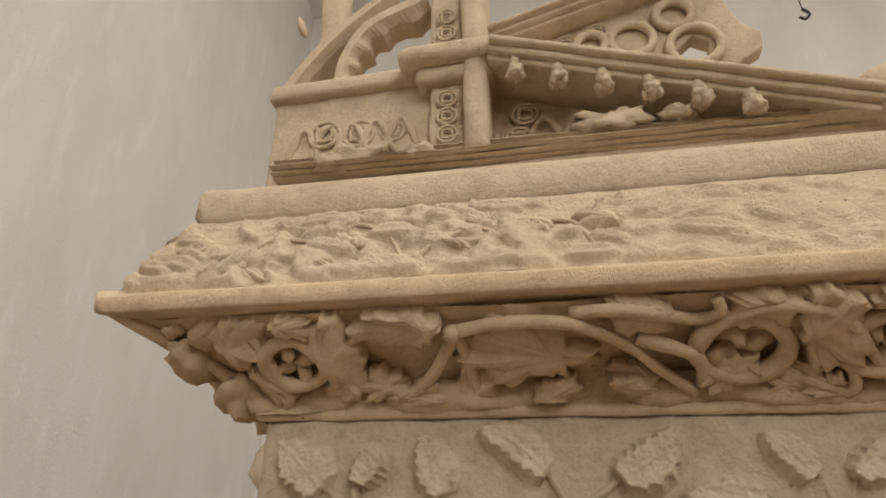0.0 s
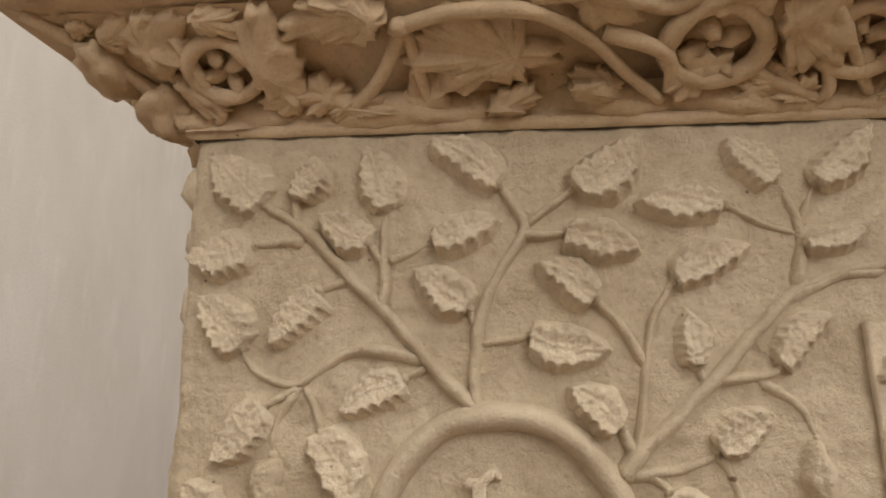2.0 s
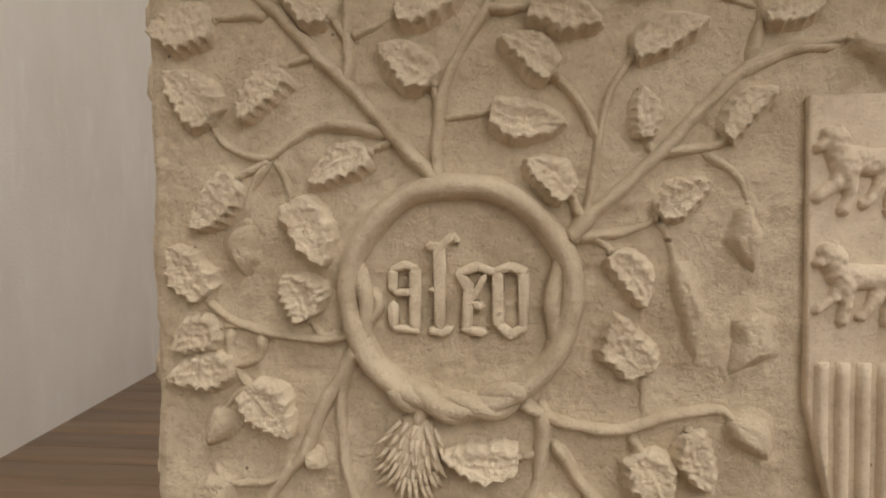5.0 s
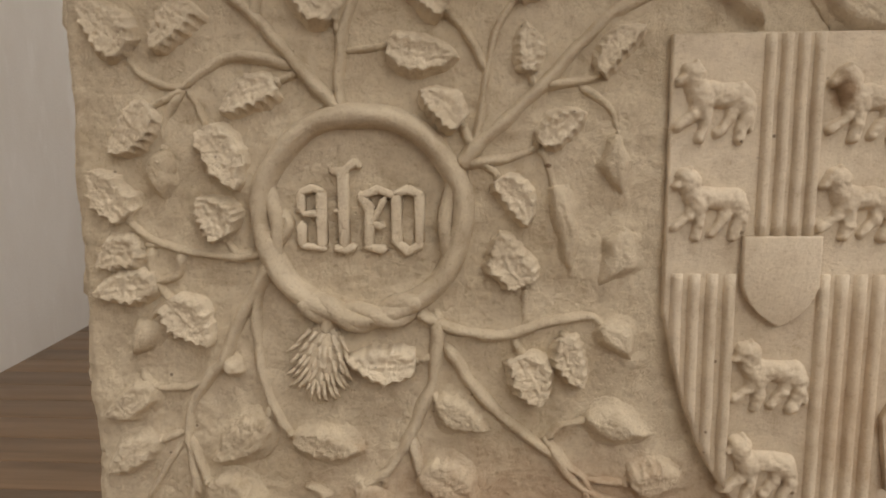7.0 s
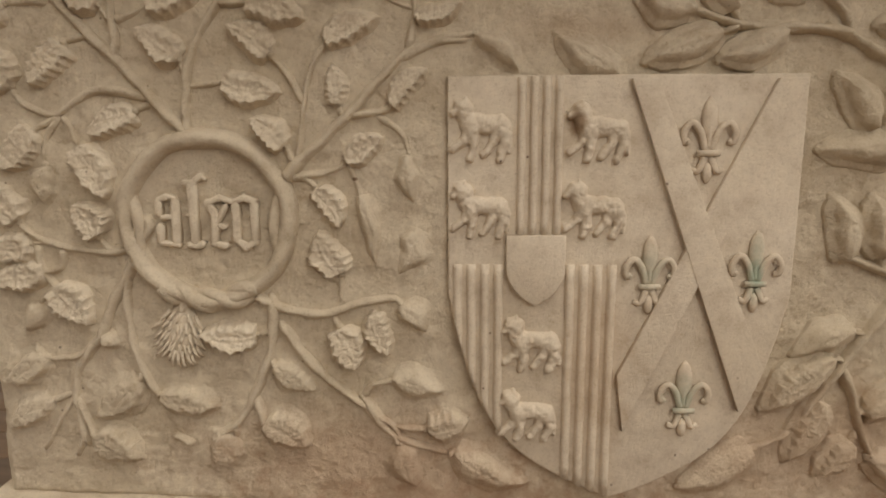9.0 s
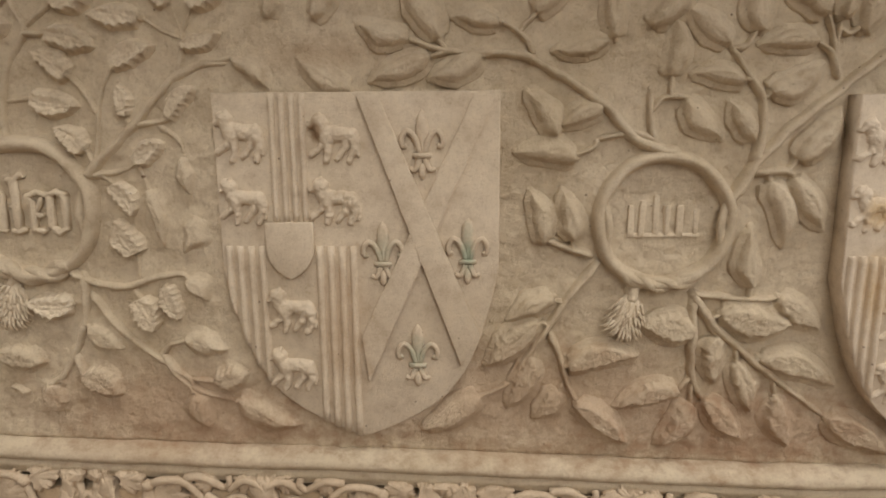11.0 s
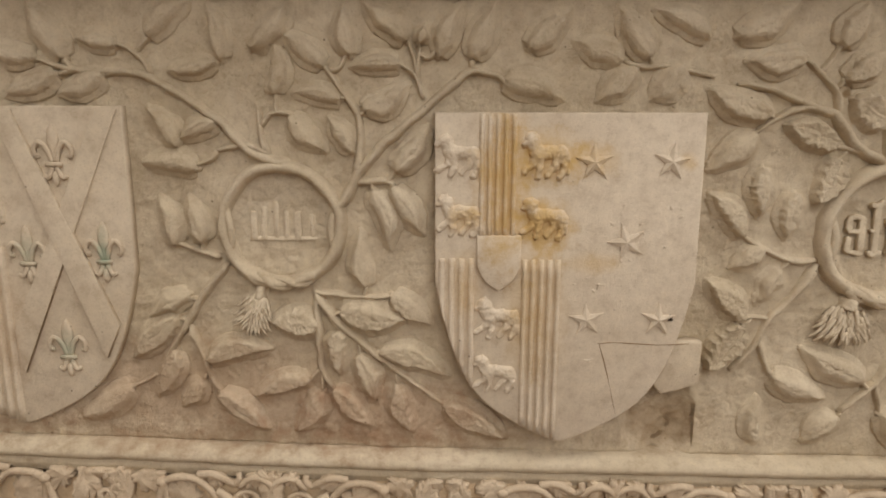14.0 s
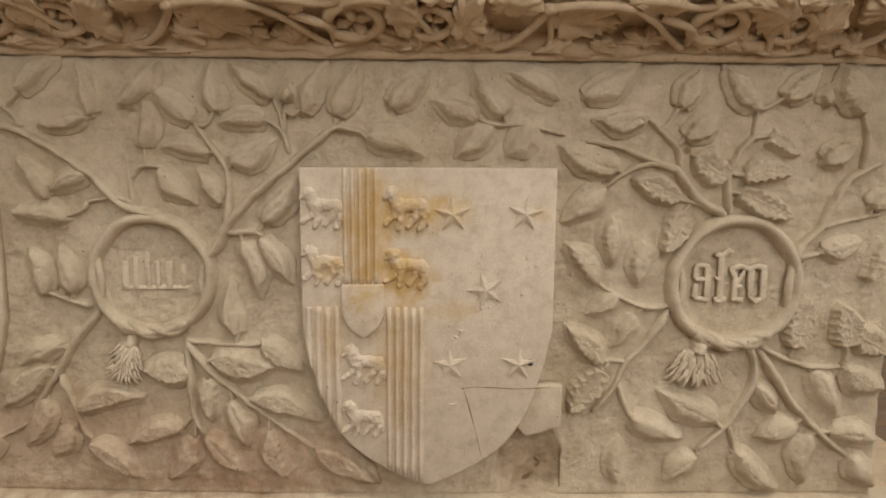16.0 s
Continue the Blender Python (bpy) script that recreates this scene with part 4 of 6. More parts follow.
leaf(2.017, 0.767, 2.066, 0.714, 0.039, "worn")
branch(0.0045, 0.0034, (2.019, 0.765), (2.018, 0.766), (2.025, 0.758))
leaf(1.911, 0.955, 1.923, 1.037, 0.039, "crisp")
branch(0.0045, 0.0034, (1.911, 0.956), (1.911, 0.955), (1.913, 0.967))
leaf(1.996, 0.958, 1.979, 1.027, 0.039, "crisp")
branch(0.0045, 0.0034, (1.996, 0.920), (1.997, 0.935), (1.993, 0.970))
leaf(2.012, 0.973, 2.065, 0.947, 0.037, "crisp")
leaf(1.631, 0.727, 1.630, 0.800, 0.034, "worn")
leaf(0.660, 1.336, 0.601, 1.344, 0.027, "worn")
branch(0.0045, 0.0034, (0.660, 1.337), (0.660, 1.336), (0.648, 1.338))
leaf(0.582, 1.317, 0.536, 1.400, 0.039, "worn")
branch(0.0045, 0.0034, (0.581, 1.314), (0.582, 1.315), (0.576, 1.327))
leaf(0.536, 1.317, 0.473, 1.336, 0.032, "worn")
branch(0.0045, 0.0034, (0.536, 1.318), (0.536, 1.317), (0.525, 1.320))
leaf(0.568, 1.293, 0.488, 1.264, 0.032, "worn")
branch(0.0045, 0.0034, (0.568, 1.293), (0.568, 1.293), (0.557, 1.289))
leaf(0.637, 1.294, 0.568, 1.266, 0.034, "worn")
branch(0.0045, 0.0034, (0.638, 1.293), (0.638, 1.294), (0.626, 1.289))
leaf(0.456, 1.252, 0.389, 1.294, 0.031, "worn")
leaf(0.301, 1.293, 0.349, 1.253, 0.027, "worn")
branch(0.0045, 0.0034, (0.300, 1.294), (0.300, 1.294), (0.310, 1.285))
leaf(0.354, 1.345, 0.363, 1.382, 0.024, "worn")
leaf(0.412, 1.344, 0.446, 1.377, 0.025, "worn")
branch(0.0045, 0.0034, (-0.217, 1.369), (-0.217, 1.368), (-0.226, 1.376))
branch(0.0045, 0.0034, (-0.186, 1.370), (-0.185, 1.370), (-0.179, 1.381))
branch(0.0045, 0.0034, (-0.105, 1.359), (-0.103, 1.358), (-0.106, 1.368))
branch(0.0045, 0.0034, (-0.004, 1.376), (-0.004, 1.375), (-0.014, 1.381))
branch(0.0045, 0.0034, (0.059, 1.369), (0.059, 1.368), (0.070, 1.375))
branch(0.0045, 0.0034, (0.221, 1.366), (0.220, 1.365), (0.210, 1.373))
branch(0.0045, 0.0034, (0.249, 1.361), (0.249, 1.361), (0.257, 1.370))
branch(0.0045, 0.0034, (0.178, 1.350), (0.177, 1.348), (0.164, 1.348))
branch(0.0045, 0.0034, (-0.225, 1.331), (-0.225, 1.330), (-0.237, 1.327))
branch(0.0045, 0.0034, (-0.118, 1.328), (-0.117, 1.328), (-0.127, 1.334))
branch(0.0045, 0.0034, (-0.063, 1.327), (-0.063, 1.326), (-0.051, 1.329))
branch(0.0045, 0.0034, (0.049, 1.329), (0.049, 1.329), (0.061, 1.325))
branch(0.0045, 0.0034, (0.134, 1.286), (0.134, 1.286), (0.145, 1.292))
branch(0.0045, 0.0034, (0.233, 1.310), (0.233, 1.310), (0.245, 1.314))
branch(0.0045, 0.0034, (-0.229, 1.240), (-0.228, 1.240), (-0.235, 1.250))
branch(0.0045, 0.0034, (-0.163, 1.288), (-0.162, 1.287), (-0.169, 1.276))
branch(0.0045, 0.0034, (-0.033, 1.269), (-0.032, 1.269), (-0.042, 1.276))
branch(0.0045, 0.0034, (0.070, 1.274), (0.070, 1.273), (0.060, 1.280))
branch(0.0045, 0.0034, (0.017, 1.245), (0.017, 1.245), (0.029, 1.242))
branch(0.0045, 0.0034, (0.146, 1.219), (0.145, 1.218), (0.143, 1.229))
branch(0.0045, 0.0034, (0.206, 1.216), (0.206, 1.217), (0.214, 1.225))
branch(0.0045, 0.0034, (-0.088, 1.212), (-0.087, 1.212), (-0.098, 1.206))
branch(0.0045, 0.0034, (0.084, 1.173), (0.084, 1.172), (0.074, 1.180))
branch(0.0045, 0.0034, (-0.206, 1.192), (-0.206, 1.192), (-0.214, 1.183))
branch(0.0045, 0.0034, (-0.157, 1.172), (-0.157, 1.172), (-0.151, 1.161))
branch(0.0045, 0.0034, (-0.144, 1.067), (-0.143, 1.067), (-0.147, 1.078))
branch(0.0045, 0.0034, (-0.238, 1.085), (-0.236, 1.086), (-0.242, 1.098))
branch(0.0045, 0.0034, (-0.225, 1.060), (-0.225, 1.060), (-0.236, 1.055))
branch(0.0045, 0.0034, (0.155, 1.154), (0.154, 1.155), (0.164, 1.162))
branch(0.0045, 0.0034, (0.117, 1.125), (0.117, 1.124), (0.123, 1.114))
branch(0.0045, 0.0034, (-0.199, 1.152), (-0.196, 1.152), (-0.196, 1.139))
branch(0.0045, 0.0034, (0.225, 1.163), (0.224, 1.163), (0.224, 1.151))
branch(0.0045, 0.0034, (-0.212, 1.025), (-0.211, 1.025), (-0.223, 1.022))
branch(0.0045, 0.0034, (-0.201, 1.008), (-0.201, 1.008), (-0.193, 0.998))
branch(0.0045, 0.0034, (-0.221, 0.920), (-0.220, 0.920), (-0.230, 0.914))
branch(0.0045, 0.0034, (-0.220, 0.862), (-0.220, 0.864), (-0.231, 0.858))
branch(0.0045, 0.0034, (-0.109, 0.890), (-0.109, 0.890), (-0.117, 0.882))
branch(0.0045, 0.0034, (-0.085, 0.870), (-0.084, 0.871), (-0.070, 0.869))
branch(0.0045, 0.0034, (0.041, 0.948), (0.040, 0.948), (0.028, 0.949))
branch(0.0045, 0.0034, (0.059, 0.910), (0.059, 0.911), (0.069, 0.905))
branch(0.0045, 0.0034, (0.140, 0.958), (0.138, 0.957), (0.141, 0.945))
branch(0.0045, 0.0034, (0.179, 0.975), (0.180, 0.976), (0.184, 0.965))
branch(0.0045, 0.0034, (0.144, 1.023), (0.143, 1.023), (0.137, 1.035))
branch(0.0045, 0.0034, (0.242, 0.829), (0.243, 0.831), (0.256, 0.835))
branch(0.0045, 0.0034, (0.155, 1.152), (0.161, 1.139), (0.171, 1.105))
branch(0.0045, 0.0034, (-0.199, 1.006), (-0.210, 1.000), (-0.228, 0.979))
branch(0.0045, 0.0034, (0.213, 0.986), (0.213, 0.986), (0.221, 0.979))
branch(0.0045, 0.0034, (0.166, 0.870), (0.179, 0.885), (0.214, 0.894))
branch(0.0045, 0.0034, (-0.149, 0.950), (-0.148, 0.950), (-0.142, 0.945))
branch(0.0045, 0.0034, (-0.175, 0.819), (-0.172, 0.820), (-0.159, 0.815))
branch(0.0045, 0.0034, (0.042, 0.838), (0.043, 0.839), (0.054, 0.833))
branch(0.0045, 0.0034, (0.005, 0.820), (0.006, 0.820), (-0.001, 0.809))
branch(0.0045, 0.0034, (0.211, 0.811), (0.212, 0.811), (0.216, 0.799))
branch(0.0045, 0.0034, (0.273, 0.797), (0.274, 0.800), (0.288, 0.798))
branch(0.0045, 0.0034, (0.681, 0.829), (0.664, 0.821), (0.627, 0.801))
leaf(0.637, 0.807, 0.553, 0.755, 0.043, "worn")
branch(0.0081, 0.0043, (-0.018, 1.174), (-0.036, 1.193), (-0.064, 1.223), (-0.103, 1.268), (-0.138, 1.303), (-0.179, 1.345), (-0.220, 1.371))
branch(0.0052, 0.0033, (-0.067, 1.225), (-0.123, 1.237), (-0.153, 1.225), (-0.178, 1.209), (-0.213, 1.219), (-0.230, 1.242))
branch(0.0040, 0.0025, (-0.175, 1.208), (-0.195, 1.180), (-0.199, 1.152))
branch(0.0040, 0.0025, (-0.173, 1.208), (-0.162, 1.189), (-0.157, 1.170))
branch(0.0045, 0.0030, (-0.175, 1.208), (-0.193, 1.199), (-0.210, 1.190))
branch(0.0052, 0.0038, (-0.108, 1.269), (-0.104, 1.287), (-0.105, 1.309), (-0.105, 1.359))
branch(0.0043, 0.0029, (-0.103, 1.312), (-0.088, 1.316), (-0.063, 1.327))
branch(0.0040, 0.0030, (-0.105, 1.309), (-0.119, 1.330))
branch(0.0040, 0.0030, (-0.135, 1.298), (-0.163, 1.288))
branch(0.0047, 0.0037, (-0.176, 1.333), (-0.200, 1.333), (-0.230, 1.331))
branch(0.0047, 0.0037, (-0.184, 1.348), (-0.187, 1.377))
branch(0.0062, 0.0043, (-0.026, 1.177), (-0.029, 1.201), (-0.028, 1.230), (-0.023, 1.265), (-0.001, 1.308), (0.016, 1.336), (-0.004, 1.376))
branch(0.0043, 0.0029, (0.011, 1.330), (0.033, 1.329), (0.050, 1.329))
branch(0.0043, 0.0033, (0.016, 1.338), (0.043, 1.357), (0.062, 1.371))
branch(0.0038, 0.0028, (-0.027, 1.253), (-0.033, 1.271))
branch(0.0038, 0.0028, (-0.027, 1.238), (0.017, 1.245))
branch(0.0043, 0.0028, (-0.066, 1.222), (-0.088, 1.212))
branch(0.0077, 0.0036, (0.081, 1.134), (0.095, 1.151), (0.113, 1.168), (0.154, 1.205), (0.195, 1.247), (0.227, 1.276), (0.269, 1.290), (0.306, 1.295))
branch(0.0047, 0.0030, (0.224, 1.273), (0.233, 1.310), (0.232, 1.337), (0.221, 1.366))
branch(0.0034, 0.0025, (0.233, 1.326), (0.251, 1.364))
branch(0.0025, 0.0017, (0.233, 1.321), (0.204, 1.332), (0.178, 1.350))
branch(0.0025, 0.0017, (0.237, 1.306), (0.255, 1.320), (0.284, 1.328))
branch(0.0043, 0.0030, (0.152, 1.207), (0.197, 1.211), (0.211, 1.219))
branch(0.0038, 0.0030, (0.187, 1.207), (0.215, 1.189), (0.227, 1.158))
branch(0.0034, 0.0025, (0.149, 1.205), (0.146, 1.220))
branch(0.0038, 0.0026, (0.093, 1.145), (0.100, 1.172), (0.107, 1.222), (0.117, 1.259), (0.136, 1.288))
branch(0.0045, 0.0032, (0.107, 1.217), (0.090, 1.252), (0.070, 1.274))
branch(0.0047, 0.0030, (0.096, 1.148), (0.089, 1.161), (0.083, 1.175))
branch(0.0050, 0.0032, (0.088, 1.137), (0.108, 1.139), (0.134, 1.143), (0.157, 1.155))
branch(0.0038, 0.0030, (0.095, 1.139), (0.110, 1.132), (0.119, 1.122))
branch(0.0057, 0.0038, (-0.087, 1.095), (-0.082, 1.077), (-0.108, 1.053), (-0.137, 1.050), (-0.181, 1.055), (-0.216, 1.066), (-0.240, 1.087))
branch(0.0038, 0.0029, (-0.113, 1.053), (-0.132, 1.054), (-0.145, 1.068))
branch(0.0035, 0.0025, (-0.159, 1.049), (-0.191, 1.059), (-0.228, 1.060))
branch(0.0077, 0.0049, (-0.096, 1.046), (-0.112, 1.023), (-0.133, 0.987), (-0.151, 0.947), (-0.179, 0.912), (-0.191, 0.871), (-0.182, 0.802))
branch(0.0046, 0.0035, (-0.154, 0.944), (-0.181, 0.921), (-0.224, 0.917))
branch(0.0046, 0.0035, (-0.193, 0.872), (-0.225, 0.860))
branch(0.0040, 0.0023, (-0.237, 0.937), (-0.219, 0.918), (-0.198, 0.922))
branch(0.0058, 0.0042, (-0.111, 1.031), (-0.116, 0.981), (-0.108, 0.913), (-0.083, 0.866))
branch(0.0040, 0.0035, (-0.104, 0.902), (-0.111, 0.886))
branch(0.0074, 0.0047, (0.060, 1.000), (0.058, 0.945), (0.042, 0.893), (0.013, 0.841), (-0.027, 0.809))
branch(0.0055, 0.0038, (0.033, 0.879), (0.044, 0.830), (0.053, 0.806))
branch(0.0044, 0.0033, (0.052, 0.922), (0.062, 0.904))
branch(0.0042, 0.0032, (0.058, 0.955), (0.039, 0.947))
branch(0.0071, 0.0044, (0.040, 1.000), (0.056, 0.988), (0.091, 0.978), (0.128, 0.976), (0.159, 0.987), (0.201, 0.994), (0.215, 0.984))
branch(0.0044, 0.0038, (0.133, 0.974), (0.143, 0.952))
branch(0.0042, 0.0031, (0.142, 0.987), (0.144, 1.023))
branch(0.0068, 0.0037, (0.066, 0.970), (0.096, 0.923), (0.145, 0.876), (0.200, 0.834), (0.211, 0.811))
branch(0.0037, 0.0026, (0.203, 0.831), (0.246, 0.829))
branch(0.0037, 0.0026, (0.110, 1.140), (0.136, 1.145), (0.159, 1.154))
branch(0.0031, 0.0026, (0.181, 0.974), (0.175, 0.979))
branch(0.0037, 0.0031, (-0.194, 0.866), (-0.216, 0.833), (-0.239, 0.796))
branch(0.0050, 0.0038, (-0.189, 0.869), (-0.178, 0.833), (-0.173, 0.812))
branch(0.0044, 0.0038, (-0.191, 0.859), (-0.186, 0.820), (-0.197, 0.788))
branch(0.0056, 0.0037, (-0.046, 0.807), (-0.067, 0.818), (-0.070, 0.820))
branch(0.0070, 0.0035, (0.163, 0.874), (0.201, 0.823), (0.273, 0.797))
branch(0.0053, 0.0035, (0.202, 0.826), (0.210, 0.805))
branch(0.0053, 0.0035, (0.211, 1.265), (0.257, 1.285), (0.294, 1.289))
seed_head(-0.045, 0.986, -0.059, 0.911, 0.065)
seed_head(0.852, 0.965, 0.834, 0.900, 0.063)
seed_head(1.753, 0.954, 1.745, 0.899, 0.090)
branch(0.0050, 0.0042, (-0.185, 1.056), (-0.193, 1.032), (-0.219, 1.023))
branch(0.0050, 0.0042, (-0.216, 1.060), (-0.215, 1.030), (-0.196, 1.001))
branch(0.0050, 0.0042, (0.003, 0.833), (0.008, 0.825), (0.001, 0.813))


# ---- the shields ----
def shield_low(d):
    """Height of a shield's lower edge above its point, d from its middle (0) to its side (1)."""
    d = abs(d)
    return 0.105 * d ** 1.2 + 0.15 * d ** 6


def shield_outline(x0, x1, top, point, k=1.0):
    xc, half = (x0 + x1) / 2, (x1 - x0) / 2
    line = [(x1, top), (x0, top)]
    for i in range(33):
        d = -1 + i / 16
        line.append((xc + d * half, point + shield_low(d) * k))
    return line


def pallets(xa, xb, top, foot, count, front, material, parent):
    """Upright round ribs side by side; foot is a height, or a rule that gives it."""
    pitch = (xb - xa) / count
    for i in range(count):
        a, b = xa + pitch * (i + 0.10), xa + pitch * (i + 0.86)
        bm = bmesh.new()
        za, zb = (foot(a) + 0.002, foot(b) + 0.002) if callable(foot) else (foot, foot)
        n = 5
        rows = []
        for t in range(15):
            row = []
            for k in range(n + 1):
                u = k / n
                x = a + (b - a) * u
                low = za + (zb - za) * u
                z = top + (low - top) * t / 14
                out = front - 0.0008 - 0.0056 * math.sin(math.pi * u) ** 0.5 + 0.0007 * noise.noise(Vector((x * 60, 3, z * 45)))
                row.append(bm.verts.new((x + 0.0008 * noise.noise(Vector((x * 9, 1, z * 30))), out if 0 < k < n else front + 0.002, z)))
            rows.append(row)
        for p, q in zip(rows, rows[1:]):
            for k in range(n):
                bm.faces.new((p[k], q[k], q[k + 1], p[k + 1]))
        for row in (rows[0], rows[-1]):
            bm.faces.new(row)
        bmesh.ops.recalc_face_normals(bm, faces=bm.faces[:])
        part("rib", bm, material, parent)


BEAST = (((-0.20, 0.10), (0.36, 0.07), 0.17, 0.15, 1.0), ((-0.32, 0.36), (-0.15, 0.0), 0.15, 0.16, 1.15), ((-0.34, 0.38), (-0.26, 0.34), 0.13, 0.15, 1.2),
         ((-0.38, 0.32), (-0.47, 0.26), 0.10, 0.065, 0.95), ((-0.29, 0.45), (-0.27, 0.50), 0.05, 0.04, 0.9), ((0.34, 0.08), (0.37, 0.0), 0.15, 0.16, 1.05),
         ((-0.20, 0.0), (-0.27, -0.18), 0.10, 0.08, 0.8), ((-0.27, -0.18), (-0.47, -0.33), 0.08, 0.075, 0.75), ((-0.13, -0.04), (-0.12, -0.28), 0.11, 0.08, 0.9),
         ((-0.12, -0.28), (-0.17, -0.45), 0.08, 0.075, 0.8), ((0.27, 0.0), (0.22, -0.20), 0.12, 0.09, 0.8), ((0.22, -0.20), (0.06, -0.41), 0.085, 0.075, 0.7),
         ((0.38, 0.0), (0.43, -0.20), 0.13, 0.09, 0.9), ((0.43, -0.20), (0.33, -0.46), 0.09, 0.08, 0.8), ((0.46, 0.10), (0.51, -0.08), 0.05, 0.045, 0.6), ((0.51, -0.08), (0.50, -0.36), 0.045, 0.045, 0.55))


def lion(x, z, w, h, front, material, parent, stand=1.0):
    """A small walking beast in low relief: heavy mane, one forepaw raised, the tail down behind."""
    w, h = w * 1.04, h * 1.10
    n = 66
    u, v = np.meshgrid(np.linspace(-0.62, 0.62, n), np.linspace(-0.60, 0.62, n), indexing="ij")
    du, dv = 0.02 * grain(u * 7 + x * 90, v * 7 + z * 70, 2), 0.02 * grain(u * 7 + x * 50, v * 7 + z * 90 + 40, 2)
    rise = np.full(u.shape, -0.004)
    for a, b, r0, r1, tall in BEAST:
        along = np.clip(((u + du - a[0]) * (b[0] - a[0]) + (v + dv - a[1]) * (b[1] - a[1])) / ((b[0] - a[0]) ** 2 + (b[1] - a[1]) ** 2), 0, 1)
        off = np.hypot(u + du - a[0] - (b[0] - a[0]) * along, v + dv - a[1] - (b[1] - a[1]) * along) / (r0 + (r1 - r0) * along)
        bulge = np.sqrt(np.clip(1 - off ** 2, 0, 1)) * 0.0092 * tall * stand - 0.006 * np.clip((off - 1) / 0.35, 0, 1)
        rise = np.maximum(rise, bulge) + 0.0005 * np.exp(-((rise - bulge) / 0.002) ** 2) * (off < 1)
    X, Z = x + u * w, z + v * h
    rise = rise + 0.0008 * grain(X * 260, Z * 260, 2) * (rise > 0.001)
    me = patch_mesh("lion", np.stack([X, front - rise, Z], -1), rise > -0.0025)
    return part_mesh("lion", me, material, parent, "small worn lion in relief")


def fleur(x, z, w, h, front, parent, label):
    """A lily flower: a tall middle petal, two curled ones, a tie and a three-lobed foot."""
    bm = bmesh.new()
    y = front - 0.003
    add_tube(bm, spline([(x, y, z - 0.10 * h), (x, y - 0.003, z + 0.18 * h), (x, y - 0.002, z + 0.36 * h), (x, y + 0.002, z + 0.52 * h)], 5), 0.05 * w, 0.03 * w, 7)
    add_ball(bm, (x, y, z + 0.26 * h), (0.15 * w, 0.006, 0.25 * h), None, 0.1)
    for s in (-1, 1):
        add_tube(bm, spline([(x + s * 0.05 * w, y, z - 0.10 * h), (x + s * 0.16 * w, y - 0.003, z + 0.12 * h), (x + s * 0.32 * w, y - 0.005, z + 0.22 * h),
                             (x + s * 0.45 * w, y - 0.004, z + 0.12 * h), (x + s * 0.43 * w, y - 0.002, z + 0.0 * h), (x + s * 0.35 * w, y, z + 0.01 * h)], 5), 0.065 * w, 0.06 * w, 7)
        add_tube(bm, spline([(x + s * 0.05 * w, y, z - 0.18 * h), (x + s * 0.16 * w, y - 0.002, z - 0.34 * h), (x + s * 0.28 * w, y, z - 0.32 * h)], 4), 0.07 * w, 0.05 * w, 6)
    add_tube(bm, [Vector((x - 0.2 * w, y - 0.003, z - 0.13 * h)), Vector((x, y - 0.005, z - 0.13 * h)), Vector((x + 0.2 * w, y - 0.003, z - 0.13 * h))], 0.06 * w, 0.06 * w, 7)
    add_ball(bm, (x, y, z - 0.36 * h), (0.09 * w, 0.006, 0.13 * h), None, 0.1)
    for v in bm.verts:
        v.co.y = front + (v.co.y - front) * 0.7
    return part("fleur_de_lis", bm, fleur_stone, parent, label)


def star(x, z, r, front, parent, spin, height=0.007):
    bm = bmesh.new()
    tip = bm.verts.new((x, front - height, z))
    rim, foot = [], []
    for k in range(10):
        a = math.pi / 2 + spin + k * math.pi / 5
        q = r if k % 2 == 0 else r * 0.36
        rim.append(bm.verts.new((x + q * math.cos(a), front - (0.0015 if k % 2 == 0 else 0.0025), z + q * math.sin(a))))
        foot.append(bm.verts.new((x + q * math.cos(a), front + 0.002, z + q * math.sin(a))))
    for k in range(10):
        bm.faces.new((tip, rim[k], rim[(k + 1) % 10]))
        bm.faces.new((rim[k], foot[k], foot[(k + 1) % 10], rim[(k + 1) % 10]))
    bmesh.ops.recalc_face_normals(bm, faces=bm.faces[:])
    return part("star", bm, shield_gold, parent, "five-pointed star in relief", smooth=False)


def escutcheon(x0, x1, top, point, front, material, parent):
    bm = bmesh.new()
    xc, half = (x0 + x1) / 2, (x1 - x0) / 2
    line = [(x1, top), (x0, top)] + [(xc - half + half * i / 8, point + (top - point) * (0.28 * abs(i / 8 - 1) ** 1.2 + 0.17 * abs(i / 8 - 1) ** 5)) for i in range(17)]
    add_prism(bm, line, front + 0.003, front - 0.009, 0.0015)
    part("inescutcheon", bm, material, parent, "small plain shield over the quarters")


def body_of_shield(x0, x1, top, point, front, material, label):
    bm = bmesh.new()
    add_prism(bm, shield_outline(x0, x1, top, point), 0.006, front, 0.0022)
    return part("shield", bm, material, panel, label)


F1 = -0.011
shield_1 = body_of_shield(0.2695, 0.6625, 1.249, 0.747, F1, shield_stone, "pale stone shield with lions, ribs, saltire and lilies")
low_1 = lambda x: 0.747 + shield_low((x - 0.466) / 0.1965)
pallets(0.345, 0.400, 1.247, 1.072, 4, F1, shield_stone, shield_1)
pallets(0.273, 0.336, 1.037, low_1, 4, F1, shield_stone, shield_1)
pallets(0.402, 0.466, 1.037, low_1, 4, F1, shield_stone, shield_1)
escutcheon(0.336, 0.403, 1.072, 0.990, F1, shield_stone, shield_1)
lion(0.306, 1.190, 0.062, 0.062, F1, shield_stone, shield_1)
lion(0.436, 1.187, 0.064, 0.060, F1, shield_stone, shield_1)
lion(0.305, 1.100, 0.061, 0.058, F1, shield_stone, shield_1)
